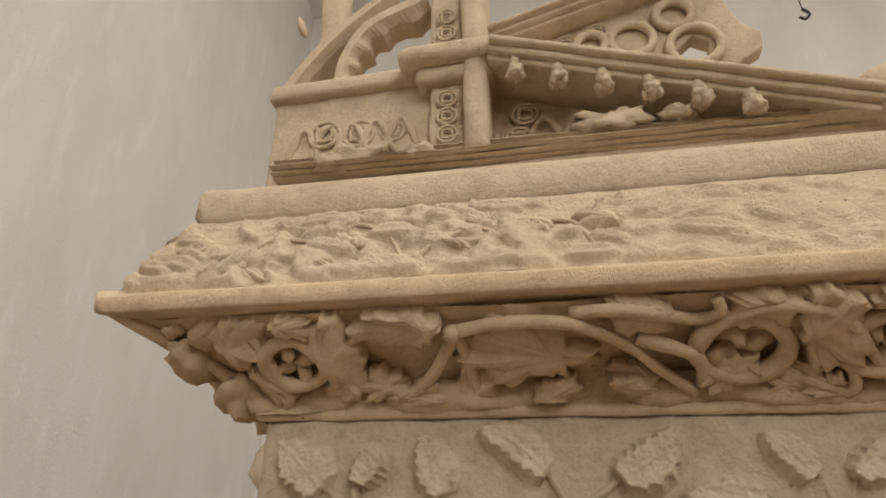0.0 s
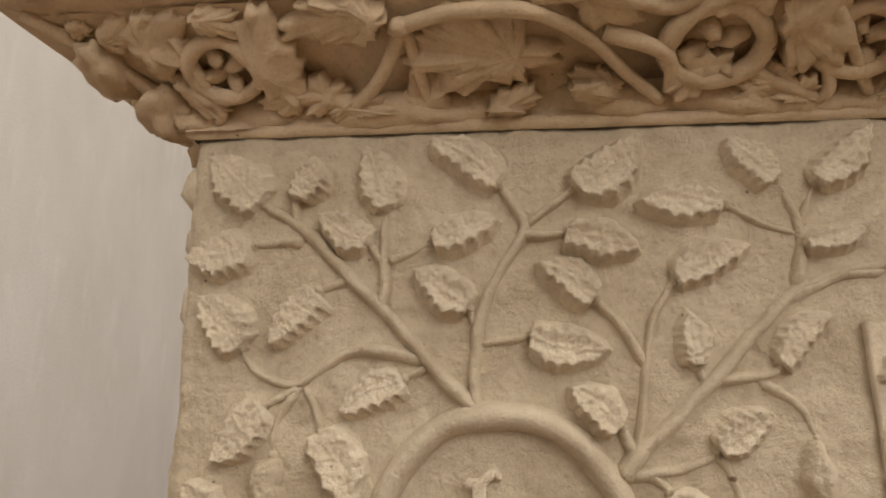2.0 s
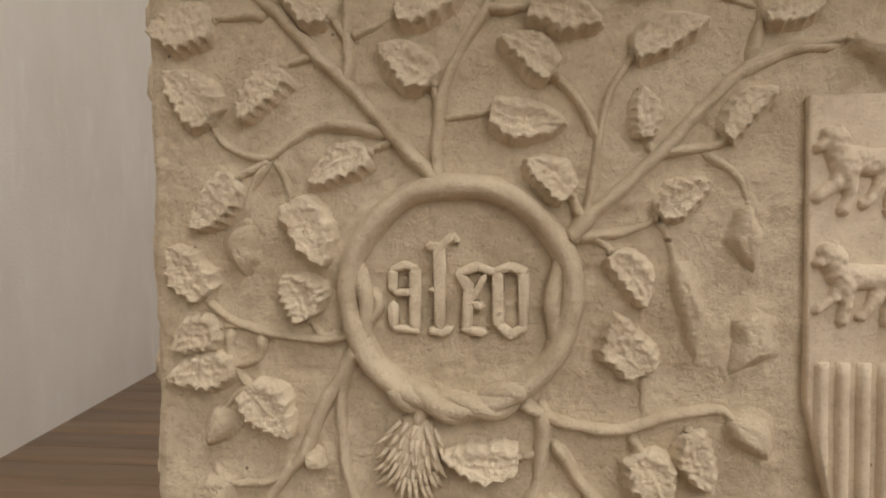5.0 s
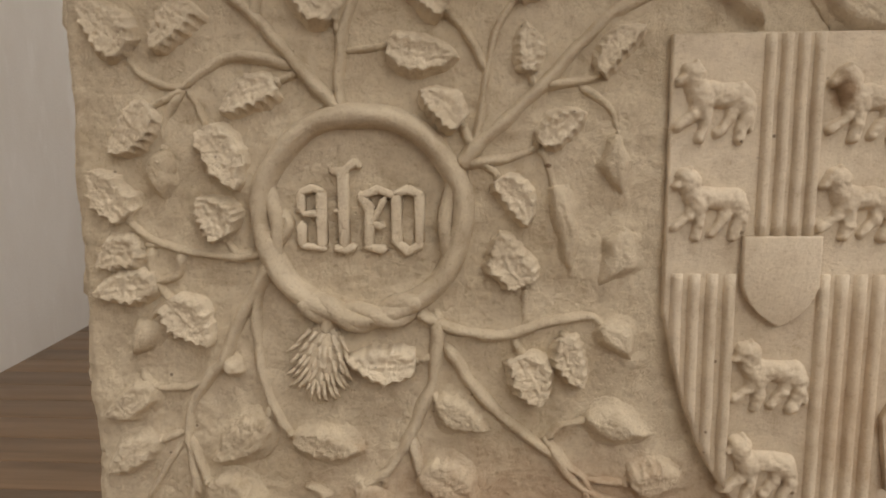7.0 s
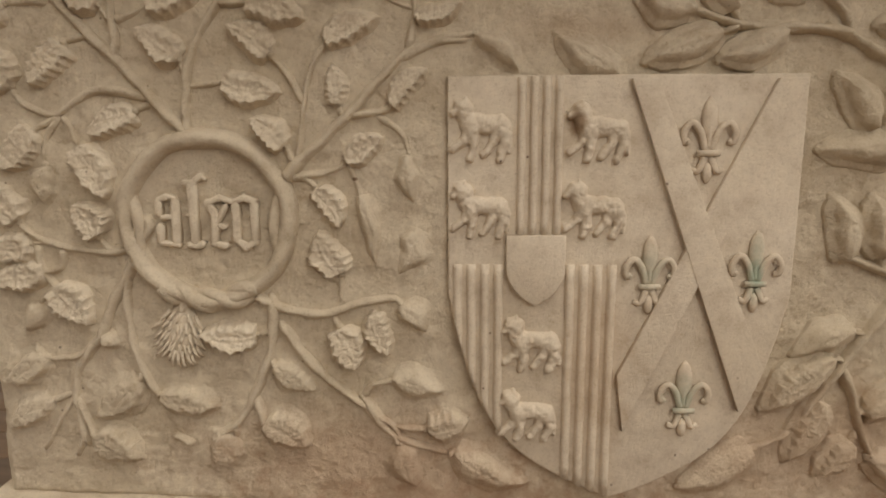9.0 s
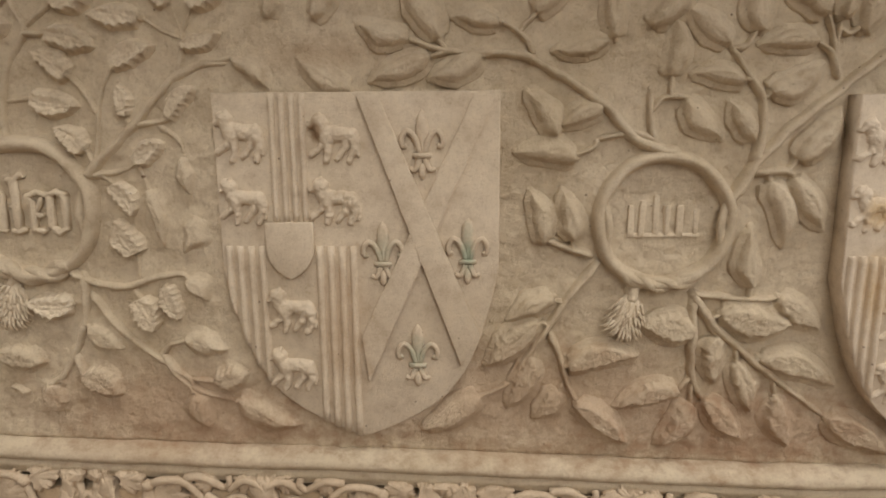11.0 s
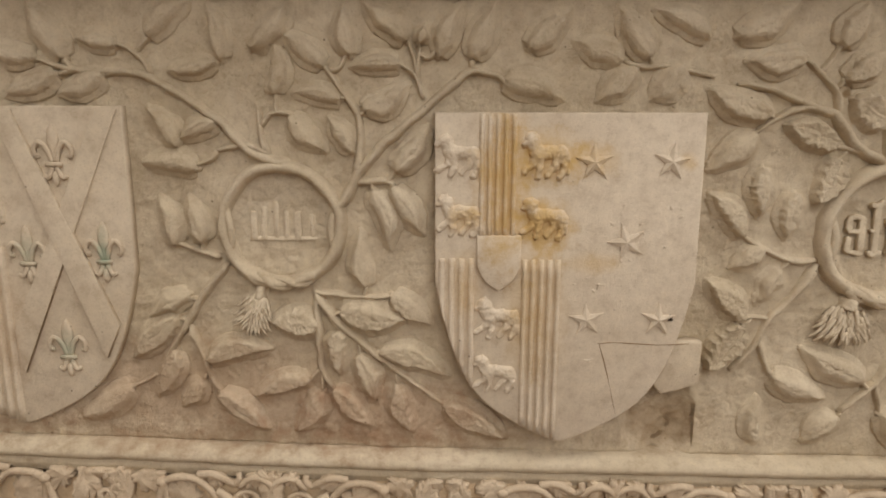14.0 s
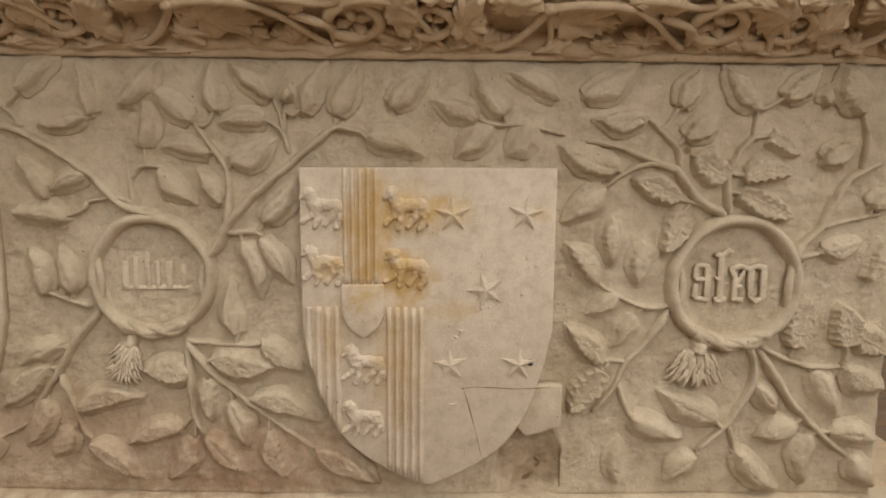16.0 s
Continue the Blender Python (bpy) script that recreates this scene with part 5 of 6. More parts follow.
lion(0.434, 1.100, 0.064, 0.058, F1, shield_stone, shield_1)
lion(0.366, 0.941, 0.063, 0.060, F1, shield_stone, shield_1)
lion(0.363, 0.853, 0.062, 0.058, F1, shield_stone, shield_1)


def saltire():
    """Two crossed bands, the falling one laid over the rising one."""
    for name, a, b, c, d, proud in (("band", (0.470, 1.244), (0.498, 1.244), (0.634, 0.916), (0.610, 0.862), 0.0082), ("band", (0.628, 1.244), (0.657, 1.244), (0.476, 0.835), (0.467, 0.905), 0.0070)):
        bm = bmesh.new()
        add_prism(bm, [b, a, d, c], F1 + 0.003, F1 - proud, 0.0008)
        part(name, bm, shield_stone, shield_1, "flat raised band of the saltire")


saltire()
fleur(0.557, 1.176, 0.062, 0.094, F1, shield_1, "pale lily flower in relief")
fleur(0.500, 1.024, 0.060, 0.092, F1, shield_1, "lily flower with green paint traces")
fleur(0.619, 1.028, 0.060, 0.094, F1, shield_1, "lily flower with green paint traces")
fleur(0.547, 0.874, 0.062, 0.094, F1, shield_1, "lily flower with green paint traces")

F2 = -0.028
shield_2 = body_of_shield(1.125, 1.512, 1.240, 0.734, F2, shield_gold, "pale stone shield stained yellow, cracked near its foot")
low_2 = lambda x: 0.734 + shield_low((x - 1.3185) / 0.1935)
pallets(1.187, 1.245, 1.238, 1.063, 5, F2, shield_gold, shield_2)
pallets(1.128, 1.186, 1.027, low_2, 4, F2, shield_gold, shield_2)
pallets(1.252, 1.314, 1.026, low_2, 5, F2, shield_gold, shield_2)
escutcheon(1.187, 1.251, 1.063, 0.980, F2, shield_gold, shield_2)
lion(1.159, 1.178, 0.061, 0.056, F2, shield_gold, shield_2, 0.60)
lion(1.284, 1.178, 0.063, 0.060, F2, shield_gold, shield_2, 0.85)
lion(1.159, 1.091, 0.061, 0.056, F2, shield_gold, shield_2, 0.60)
lion(1.284, 1.087, 0.063, 0.056, F2, shield_gold, shield_2, 0.85)
lion(1.218, 0.934, 0.063, 0.058, F2, shield_gold, shield_2, 0.60)
lion(1.215, 0.846, 0.061, 0.054, F2, shield_gold, shield_2, 0.60)
star(1.355, 1.170, 0.029, F2, shield_2, 0.05)
star(1.466, 1.171, 0.028, F2, shield_2, -0.1)
star(1.407, 1.053, 0.030, F2, shield_2, 0.3, 0.006)
star(1.353, 0.934, 0.027, F2, shield_2, 0.1, 0.005)
star(1.460, 0.935, 0.027, F2, shield_2, -0.05)

dark_gap = plain("gap_dark", (0.30, 0.19, 0.10), 0.95)


def crack(points, width, front):
    bm = bmesh.new()
    add_tube(bm, spline([(x, front + 0.0002, z) for x, z in points], 8), width, width * 0.7, 5, 0.9)
    part("crack", bm, dark_gap, shield_2, "fine brown crack in the stone")


crack([(1.370, 0.896), (1.40, 0.898), (1.46, 0.895), (1.51, 0.897)], 0.0010, F2)
crack([(1.374, 0.896), (1.385, 0.86), (1.395, 0.82), (1.404, 0.783)], 0.0009, F2)
chips = random.Random(8)
for cx, cz, spread, count in ((1.425, 1.035, 0.030, 9), (1.392, 1.10, 0.020, 3), (1.36, 0.99, 0.03, 5), (1.48, 1.10, 0.02, 3), (1.36, 0.87, 0.012, 4), (1.38, 1.215, 0.01, 1)):
    for _ in range(count):
        bm = bmesh.new()
        add_ball(bm, (cx + chips.gauss(0, spread * 0.6), F2 + 0.0019, cz + chips.gauss(0, spread * 0.4)), (chips.uniform(0.003, 0.009), 0.0026, chips.uniform(0.002, 0.004)), Matrix.Rotation(chips.uniform(0, 3), 4, "Y"), 0.9)
        part("chip", bm, shield_gold, shield_2)
# Dark ball on the face: the hole's shade is put into its colour.
bm = bmesh.new()
add_ball(bm, (1.477, F2 + 0.0035, 0.937), (0.009, 0.006, 0.006), None, 0.5)
part("hole", bm, plain("hole_shade", (0.06, 0.04, 0.025), 0.95), shield_2, "dark ball coloured as the shade in a broken hole beside a star")
bm = bmesh.new()
add_prism(bm, [(1.532, 0.897), (1.468, 0.897), (1.462, 0.826), (1.475, 0.812), (1.500, 0.818), (1.532, 0.830)], 0.004, -0.021, 0.003)
part("repair_block", bm, shield_stone, panel, "plain broken block beside the cracked shield")


# ---- cornice ----
DEEP = 0.75
SIDE = 1.16  # the return projects a little further than the front
cornice = thing("cornice", (0.9, 0.2, bed_top(0.9)), "cream limestone cornice undercut with vine leaves and tendrils", "cornice")


def hollow_curve(v):
    """The cornice's hollow: overhang and rise at v from 0 (bed) to 1 (under the fillet)."""
    return 0.004 + 0.092 * v ** 1.7, 0.006 + 0.072 * v


def sweep(name, profile, material, label, x_end=2.22, rough=0.0012, step=0.012, scale=60):
    """A moulding with its return round the corner, from a profile of (overhang, rise)."""
    path = [("f", x) for x in np.arange(x_end, LEFT, -step)] + [("c", 0)] + [("s", y) for y in np.arange(step, DEEP, step * 2)]
    P = np.zeros((len(path), len(profile), 3))
    for i, (kind, at) in enumerate(path):
        for k, (o, r) in enumerate(profile):
            x, yy = (at, -o) if kind == "f" else (LEFT - o * SIDE, at if kind == "s" else -o)
            P[i, k] = (x, yy, bed_top(min(max(x, LEFT - 0.15), 2.2)) + r)
    # stretch the front run so that it reaches the mitre
    for k, (o, r) in enumerate(profile):
        n = len([1 for kind, _ in path if kind == "f"])
        start = P[0, k, 0]
        P[:n, k, 0] = start + (P[:n, k, 0] - start) * (start - (LEFT - o * SIDE)) / (start - LEFT)
        P[n + 1:, k, 1] = -o + (P[n + 1:, k, 1]) * (DEEP + o) / DEEP
    w = rough * rough_noise(P[..., 0], P[..., 1], P[..., 2], scale)
    P[..., 2] += w * 0.7
    P[..., 1] += w
    me = grid_mesh(name, P, len(path), len(profile))
    return part_mesh(name, me, material, cornice, label)


bed = [(0.001, -0.004), (0.006, -0.002), (0.006, 0.006), (0.003, 0.008)]
sweep("bed_moulding", bed, cornice_stone, "")
sweep("hollow", [(o - 0.011 * math.sin(math.pi * v), r) for v in [i / 28 for i in range(29)] for o, r in [hollow_curve(v)]], cornice_stone, "dark hollow behind the carved vine", rough=0.006, step=0.006, scale=42)
sweep("foot_roll", [(0.002, 0.004), (0.009, 0.006), (0.012, 0.011), (0.013, 0.017), (0.014, 0.024), (0.013, 0.030), (0.010, 0.036)], cornice_stone, "low wavy leaf edge along the bed", rough=0.0075, step=0.005, scale=46)
sweep("fillet", [(0.080, 0.080), (0.1140, 0.0800), (0.1165, 0.0806), (0.1180, 0.0822), (0.1186, 0.096), (0.1178, 0.0985), (0.1150, 0.1005), (0.107, 0.104), (0.098, 0.107)], cornice_stone, "plain projecting fillet", rough=0.0009)


def weathering():
    """The sloping top with its worn foliage, front and return."""
    n = 44
    prof = [(0.108 - 0.041 * i / (n - 1), 0.099 + 0.101 * i / (n - 1)) for i in range(n)]
    xs = list(np.arange(0.75, LEFT, -0.004))
    P = np.zeros((len(xs), n, 3))
    for k, (o, r) in enumerate(prof):
        X = np.array(xs)
        X = X[0] + (X - X[0]) * (X[0] - (LEFT - o * SIDE)) / (X[0] - LEFT)
        P[:, k, 0], P[:, k, 1], P[:, k, 2] = X, -o, [bed_top(min(max(x, -0.45), 2.2)) + r for x in X]
    u = np.linspace(0, 1, n)[None, :]
    rnd = np.random.RandomState(5)
    lift = np.zeros(P.shape[:2])
    run = u * 0.11
    warp = 0.010 * grain(P[..., 0] * 40, run * 40 + 7, 2)
    tops = grain((P[..., 0] + warp) * 44, (run - warp) * 62, 2)
    lift = 0.0075 * ease((tops + 0.20) / 0.22) + 0.0016 * grain(P[..., 0] * 150, run * 150, 2)
    for _ in range(26):
        cx, cu = rnd.uniform(-0.42, 0.40), rnd.uniform(0.15, 0.85)
        a, L, W = rnd.uniform(-0.7, 0.7), rnd.uniform(0.014, 0.030), rnd.uniform(0.005, 0.009)
        dx, du = P[..., 0] - cx, (u - cu) * 0.11
        p, q = dx * math.cos(a) + du * math.sin(a), -dx * math.sin(a) + du * math.cos(a)
        d = np.sqrt((p / L) ** 2 + (q / W) ** 2)
        lift = np.maximum(lift, 0.010 * ease((1.15 - d) / 0.35) * (1 - 0.35 * np.exp(-(q / W * 3) ** 2))) - 0.005 * np.exp(-((d - 1.35) / 0.18) ** 2)
    lift *= np.clip(np.minimum(u, 1 - u) / 0.08, 0, 1)
    fade = np.interp(P[..., 0], [-0.05, 0.25], [1.0, 0.40])
    lift = lift * fade + 0.0012 * rough_noise(P[..., 0], P[..., 1], P[..., 2], 90)
    P[..., 1] -= lift * 0.85
    P[..., 2] += lift * 0.5
    part_mesh("weathering", grid_mesh("weathering", P, len(xs), n), crest_stone, cornice, "sloping top with worn carved foliage")
    ys = list(np.arange(0.0, DEEP, 0.01))
    Q = np.zeros((len(ys), n, 3))
    for k, (o, r) in enumerate(prof):
        Q[:, k, 0], Q[:, k, 1], Q[:, k, 2] = LEFT - o * SIDE, [-o + yy * (DEEP + o) / DEEP for yy in ys], bed_top(LEFT - o) + r
    w = 0.004 * rough_noise(Q[..., 0], Q[..., 1], Q[..., 2], 70) * np.clip(np.minimum(u, 1 - u) / 0.08, 0, 1)
    Q[..., 0] -= w
    part_mesh("weathering", grid_mesh("weathering", Q, len(ys), n), crest_stone, cornice, "sloping top with worn carved foliage")


weathering()
roll = [(0.058, 0.197), (0.066, 0.203), (0.0690, 0.208), (0.0680, 0.238), (0.0640, 0.246), (0.056, 0.252), (0.02, 0.257), (-0.05, 0.259)]
sweep("roll", roll, crest_stone, "plain rounded course", rough=0.0016, scale=30)
bm = bmesh.new()
add_box(bm, (LEFT + 0.01, 0.02, bed_top(0.9) + 0.03), (2.2, DEEP, bed_top(0.9) + 0.226))
part("core", bm, crest_stone, cornice)


# ---- undercut vine ----
def on_cornice(x, v, d):
    """A place on the cornice's hollow: along it, up it (metres) and out from it."""
    s = min(max(v / 0.122, -0.05), 1.1)
    o, r = hollow_curve(max(s, 0.0))
    tilt = math.atan2(0.072, 0.092 * 1.7 * max(s, 0.05) ** 0.7)
    x = max(x, LEFT - o * SIDE - 0.003)
    return Vector((x, -o - d * math.sin(tilt) * 0.9, bed_top(min(max(x, -0.44), 2.2)) + r - d * math.cos(tilt) * 0.9))


def on_return(x, v, d):
    """The same hollow on the short side: x runs back from the corner."""
    p = on_cornice(LEFT, v, d)
    return Vector((LEFT + p.y * SIDE, 0.0 + x, p.z))


def on_base(x, v, d):
    """The flat band under the base moulding; v runs up to 0.122 at its top."""
    return Vector((x, -0.015 - d * 0.6, bed_low(min(max(x, -0.4), 2.2)) - 0.036 - (0.122 - v) * 1.1))


def vine_stem(place, points, r0, r1, material, owner):
    bm = bmesh.new()
    line = [place(*p) for p in spline([(x, v, d) for x, v, d in points], 6)]
    add_tube(bm, line, r0, r1, 8, 0.15)
    part("vine_stem", bm, material, owner)


def vine_leaf(place, x, v, rx, rv, turn, out, seed, material, owner, lobes=5):
    """A cupped leaf with deep rounded lobes, a groove down each lobe and a falling rim."""
    rnd = random.Random(seed)
    n, rings = lobes * 16, (0.0, 0.22, 0.45, 0.68, 0.86, 0.96, 1.0)
    start, cut = rnd.uniform(0, 6.28), rnd.uniform(0.28, 0.40)
    fold, dish = rnd.uniform(-0.004, 0.006), rnd.uniform(0.003, 0.008)
    grow = [rnd.uniform(0.70, 1.20) for _ in range(lobes)]
    root = rnd.uniform(0.35, 0.6) * rnd.choice((-1, 1))
    bm = bmesh.new()
    loops = []
    for s in rings + (1.02, 0.90):
        loop = []
        for k in range(n):
            th = 2 * math.pi * k / n
            f = lobes * k / n
            swell = abs(math.sin(math.pi * f)) ** 0.65
            nick = 0.11 * math.cos(3 * 2 * math.pi * f) * swell
            edge = (1 - cut + (cut + nick) * swell) * (1 + (grow[int(f)] - 1) * swell)
            blend = s * (0.35 + 0.65 * s) if s < 1 else s
            rad = s * (1 - blend + blend * edge)
            drift = root * (1 - s)
            p, q = rx * (rad * math.cos(th + start) + drift), rv * rad * math.sin(th + start)
            rise = out + dish * (1 - s * s) + 0.0026 * s * (swell - 0.55) - 0.0008 * s * math.exp(-((f % 1 - 0.5) * 9) ** 2) * (s < 0.95)
            rise += fold * (rad * math.cos(th + start)) ** 2 - 0.0025 * max(0, s - 0.85) / 0.15
            rise += 0.0085 * noise.noise(Vector((p * 44 + seed, q * 44, seed * 0.37))) + 0.0034 * noise.noise(Vector((p * 110, q * 110 + seed, 0.5)))
            if s == 1.02:
                rise -= 0.006
            if s == 0.90:
                rise = -0.010
            a, b = p * math.cos(turn) - q * math.sin(turn), p * math.sin(turn) + q * math.cos(turn)
            vv = v + b
            vv = vv if vv < 0.116 else 0.116 + (vv - 0.116) * 0.4
            loop.append(bm.verts.new(place(x + a, max(vv, 0.004), rise)))
            if s == 0.0:
                break
        loops.append(loop)
    for k in range(n):
        bm.faces.new((loops[0][0], loops[1][k], loops[1][(k + 1) % n]))
    for a, b in zip(loops[1:], loops[2:]):
        for k in range(n):
            bm.faces.new((a[k], b[k], b[(k + 1) % n], a[(k + 1) % n]))
    bmesh.ops.recalc_face_normals(bm, faces=bm.faces[:])
    part("vine_leaf", bm, material, owner)


def rosette(place, x, v, r, material, owner):
    """A ring of stem with a four-petalled flower inside."""
    bm = bmesh.new()
    line = [place(x + 1.22 * r * math.cos(a), v + r * math.sin(a), 0.012 + 0.002 * math.sin(3 * a)) for a in [2 * math.pi * k / 24 for k in range(25)]]
    add_tube(bm, line, r * 0.27, r * 0.27, 8, 0.25, cap=False)
    for k in range(4):
        a = math.pi / 2 * k + 0.4
        c = place(x + 0.54 * r * math.cos(a), v + 0.54 * r * math.sin(a), 0.006)
        add_ball(bm, c, (r * 0.50, 0.007, r * 0.30), Matrix.Rotation(-a, 4, "Y"), 0.5)
    add_ball(bm, place(x, v, 0.004), (r * 0.18,) * 3, None, 0.2, 1)
    part("rosette", bm, material, owner)


def vine_module(place, x, sign, seed, material, owner, size=1.0):
    """One length of the running vine, about half a metre, as a rule mirrored with sign."""
    rnd = random.Random(seed)
    s = lambda u: x + sign * u * size
    rosette(place, s(-0.240), 0.072, 0.026 * size, material, owner)
    rosette(place, s(0.172), 0.074, 0.031 * size, material, owner)
    vine_stem(place, [(s(-0.075), 0.104, 0.016), (s(-0.03), 0.113, 0.020), (s(0.03), 0.111, 0.022), (s(0.075), 0.088, 0.020), (s(0.105), 0.055, 0.016), (s(0.135), 0.018, 0.006)], 0.0068, 0.0052, material, owner)
    vine_stem(place, [(s(-0.076), 0.100, 0.014), (s(-0.10), 0.062, 0.016), (s(-0.125), 0.030, 0.012), (s(-0.15), 0.010, 0.004)], 0.0066, 0.0055, material, owner)
    vine_stem(place, [(s(-0.072), 0.098, 0.012), (s(-0.066), 0.060, 0.012), (s(-0.062), 0.028, 0.006)], 0.0058, 0.005, material, owner)
    vine_stem(place, [(s(0.085), 0.092, 0.015), (s(0.12), 0.082, 0.022), (s(0.138), 0.066, 0.018), (s(0.140), 0.030, 0.008)], 0.0075, 0.005, material, owner)
    vine_stem(place, [(s(-0.275), 0.102, 0.008), (s(-0.262), 0.060, 0.012), (s(-0.255), 0.026, 0.010), (s(-0.262), 0.008, 0.004)], 0.006, 0.005, material, owner)
    vine_stem(place, [(s(0.03), 0.116, 0.014), (s(0.075), 0.121, 0.022), (s(0.11), 0.112, 0.018), (s(0.135), 0.104, 0.012), (s(0.152), 0.112, 0.016), (s(0.150), 0.121, 0.012)], 0.0065, 0.005, material, owner)
    vine_stem(place, [(s(0.150), 0.100, 0.012), (s(0.195), 0.116, 0.018), (s(0.245), 0.106, 0.020), (s(0.275), 0.066, 0.016), (s(0.298), 0.018, 0.006)], 0.0060, 0.0048, material, owner)
    vine_stem(place, [(s(0.205), 0.050, 0.010), (s(0.235), 0.030, 0.012), (s(0.262), 0.010, 0.004)], 0.0055, 0.0045, material, owner)
    for u, v, rx, rv, t, out, lobes in ((-0.188, 0.080, 0.028, 0.046, 0.1, 0.020, 5), (-0.158, 0.036, 0.024, 0.022, 0.6, 0.010, 5), (-0.122, 0.110, 0.042, 0.024, 0.1, 0.018, 6),
                                         (-0.022, 0.080, 0.062, 0.038, -0.12, 0.015, 7), (0.086, 0.114, 0.036, 0.020, -0.1, 0.018, 6), (0.192, 0.116, 0.030, 0.020, -0.1, 0.016, 5), (0.246, 0.096, 0.030, 0.046, 0.15, 0.020, 5),
                                         (-0.292, 0.100, 0.030, 0.030, 0.2, 0.012, 5), (-0.228, 0.116, 0.026, 0.016, -0.2, 0.014, 5), (0.085, 0.040, 0.022, 0.020, 0.3, 0.008, 5), (0.215, 0.040, 0.024, 0.022, 0.4, 0.008, 5)):
        vine_leaf(place, s(u + rnd.uniform(-0.006, 0.006)), v, rx * size, rv, sign * t, out, seed * 17 + int(u * 900), material, owner, lobes)
    for k in range(8):
        u = -0.27 + 0.07 * k + rnd.uniform(-0.012, 0.012)
        vine_leaf(place, s(u), rnd.uniform(0.012, 0.048), rnd.uniform(0.024, 0.040) * size, rnd.uniform(0.016, 0.024), rnd.uniform(-1.2, 1.2), rnd.uniform(0.008, 0.014), seed * 53 + k, material, owner, rnd.choice((4, 5)))
    bm = bmesh.new()
    add_ball(bm, place(s(-0.076), 0.104, 0.018), (0.010, 0.009, 0.009), None, 0.35)
    part("knot", bm, material, owner)


for k in range(5):
    vine_module(on_cornice, 0.0 + 0.52 * k, 1, 3 + k, cornice_stone, cornice)
for along, v, size in ((-0.04, 0.085, (0.020, 0.042, 0.020)), (0.00, 0.040, (0.026, 0.040, 0.026)), (0.06, 0.090, (0.024, 0.045, 0.020)), (0.10, 0.045, (0.026, 0.045, 0.028)), (0.20, 0.075, (0.028, 0.055, 0.026)),
                          (0.32, 0.055, (0.028, 0.060, 0.030)), (0.45, 0.070, (0.028, 0.060, 0.030)), (0.58, 0.060, (0.028, 0.060, 0.030))):
    bm = bmesh.new()
    add_ball(bm, on_return(along, v, 0.006), size, None, 0.45, 3)
    part("vine_leaf", bm, cornice_stone, cornice)

# leaves that run out to the point of the corner, and the ridge on the mitre
for x, v, rx, rv, turn, out in ((-0.325, 0.104, 0.022, 0.014, 0.15, 0.006), (-0.358, 0.110, 0.014, 0.009, 0.1, 0.003), (-0.300, 0.070, 0.014, 0.014, 0.9, 0.004)):
    vine_leaf(on_cornice, x, v, rx, rv, turn, out, int(-x * 1000), cornice_stone, cornice, 4)
bm = bmesh.new()
mitre = []
for i in range(15):
    v = i / 14
    o, r = hollow_curve(v)
    mitre.append(Vector((LEFT - o * SIDE - 0.001, -o - 0.002, bed_top(LEFT - o) + r - 0.002)))
add_tube(bm, mitre, 0.008, 0.006, 8, 0.5)
part("mitre_ridge", bm, cornice_stone, cornice)


def on_slope(x, v, d):
    """A place on the sloping top: v runs from 0 at the fillet to 0.122 at the roll."""
    k = min(max(v / 0.122, 0.04), 0.96)
    o, r = 0.108 - 0.041 * k, 0.099 + 0.101 * k
    x = max(x, LEFT - o * SIDE + 0.004)
    return Vector((x, -o - d * 0.9, bed_top(min(max(x, -0.45), 2.2)) + r + d * 0.4))


slope_rnd = random.Random(12)
for k in range(14):
    at = -0.42 + 0.50 * (k + slope_rnd.random()) / 14
    worn = 0.0004 if at < 0.15 else -0.0030
    vine_leaf(on_slope, at, slope_rnd.uniform(0.018, 0.104), slope_rnd.uniform(0.016, 0.032), slope_rnd.uniform(0.009, 0.018), slope_rnd.uniform(-1.0, 1.0), worn, 900 + k, crest_stone, cornice, slope_rnd.choice((3, 4, 5)))
for k in range(5):
    at = -0.38 + 0.09 * k
    vine_stem(on_slope, [(at, 0.02, 0.0), (at + 0.02, 0.05 + 0.02 * (k % 3), 0.002), (at + 0.06, 0.07, 0.002), (at + 0.08, 0.03 + 0.03 * (k % 2), -0.001)], 0.0030, 0.0022, crest_stone, cornice)

# ---- base moulding and lower band ----
base = thing("base_course", (0.9, 0.2, 0.0), "limestone tomb base with rounded moulding and pierced foliage band", "tomb base")


def base_moulding():
    prof = [(-0.03, 0.004), (0.006, 0.003), (0.012, 0.0), (0.016, -0.003), (0.023, -0.006), (0.027, -0.012), (0.026, -0.018), (0.021, -0.023), (0.014, -0.025), (0.017, -0.027), (0.020, -0.031), (0.019, -0.037), (0.016, -0.041), (0.014, -0.048)]
    xs = np.arange(LEFT - 0.02, 2.24, 0.01)
    P = np.zeros((len(xs), len(prof), 3))
    for k, (o, r) in enumerate(prof):
        P[:, k, 0], P[:, k, 1], P[:, k, 2] = xs, -o, [bed_low(x) + r for x in xs]
    w = 0.0011 * rough_noise(P[..., 0], P[..., 1], P[..., 2], 40)
    P[..., 1] += w
    P[..., 2] += w
    part_mesh("moulding", grid_mesh("moulding", P[:, ::-1], len(xs), len(prof)), limestone, base, "pale rounded moulding, chipped at the joints")


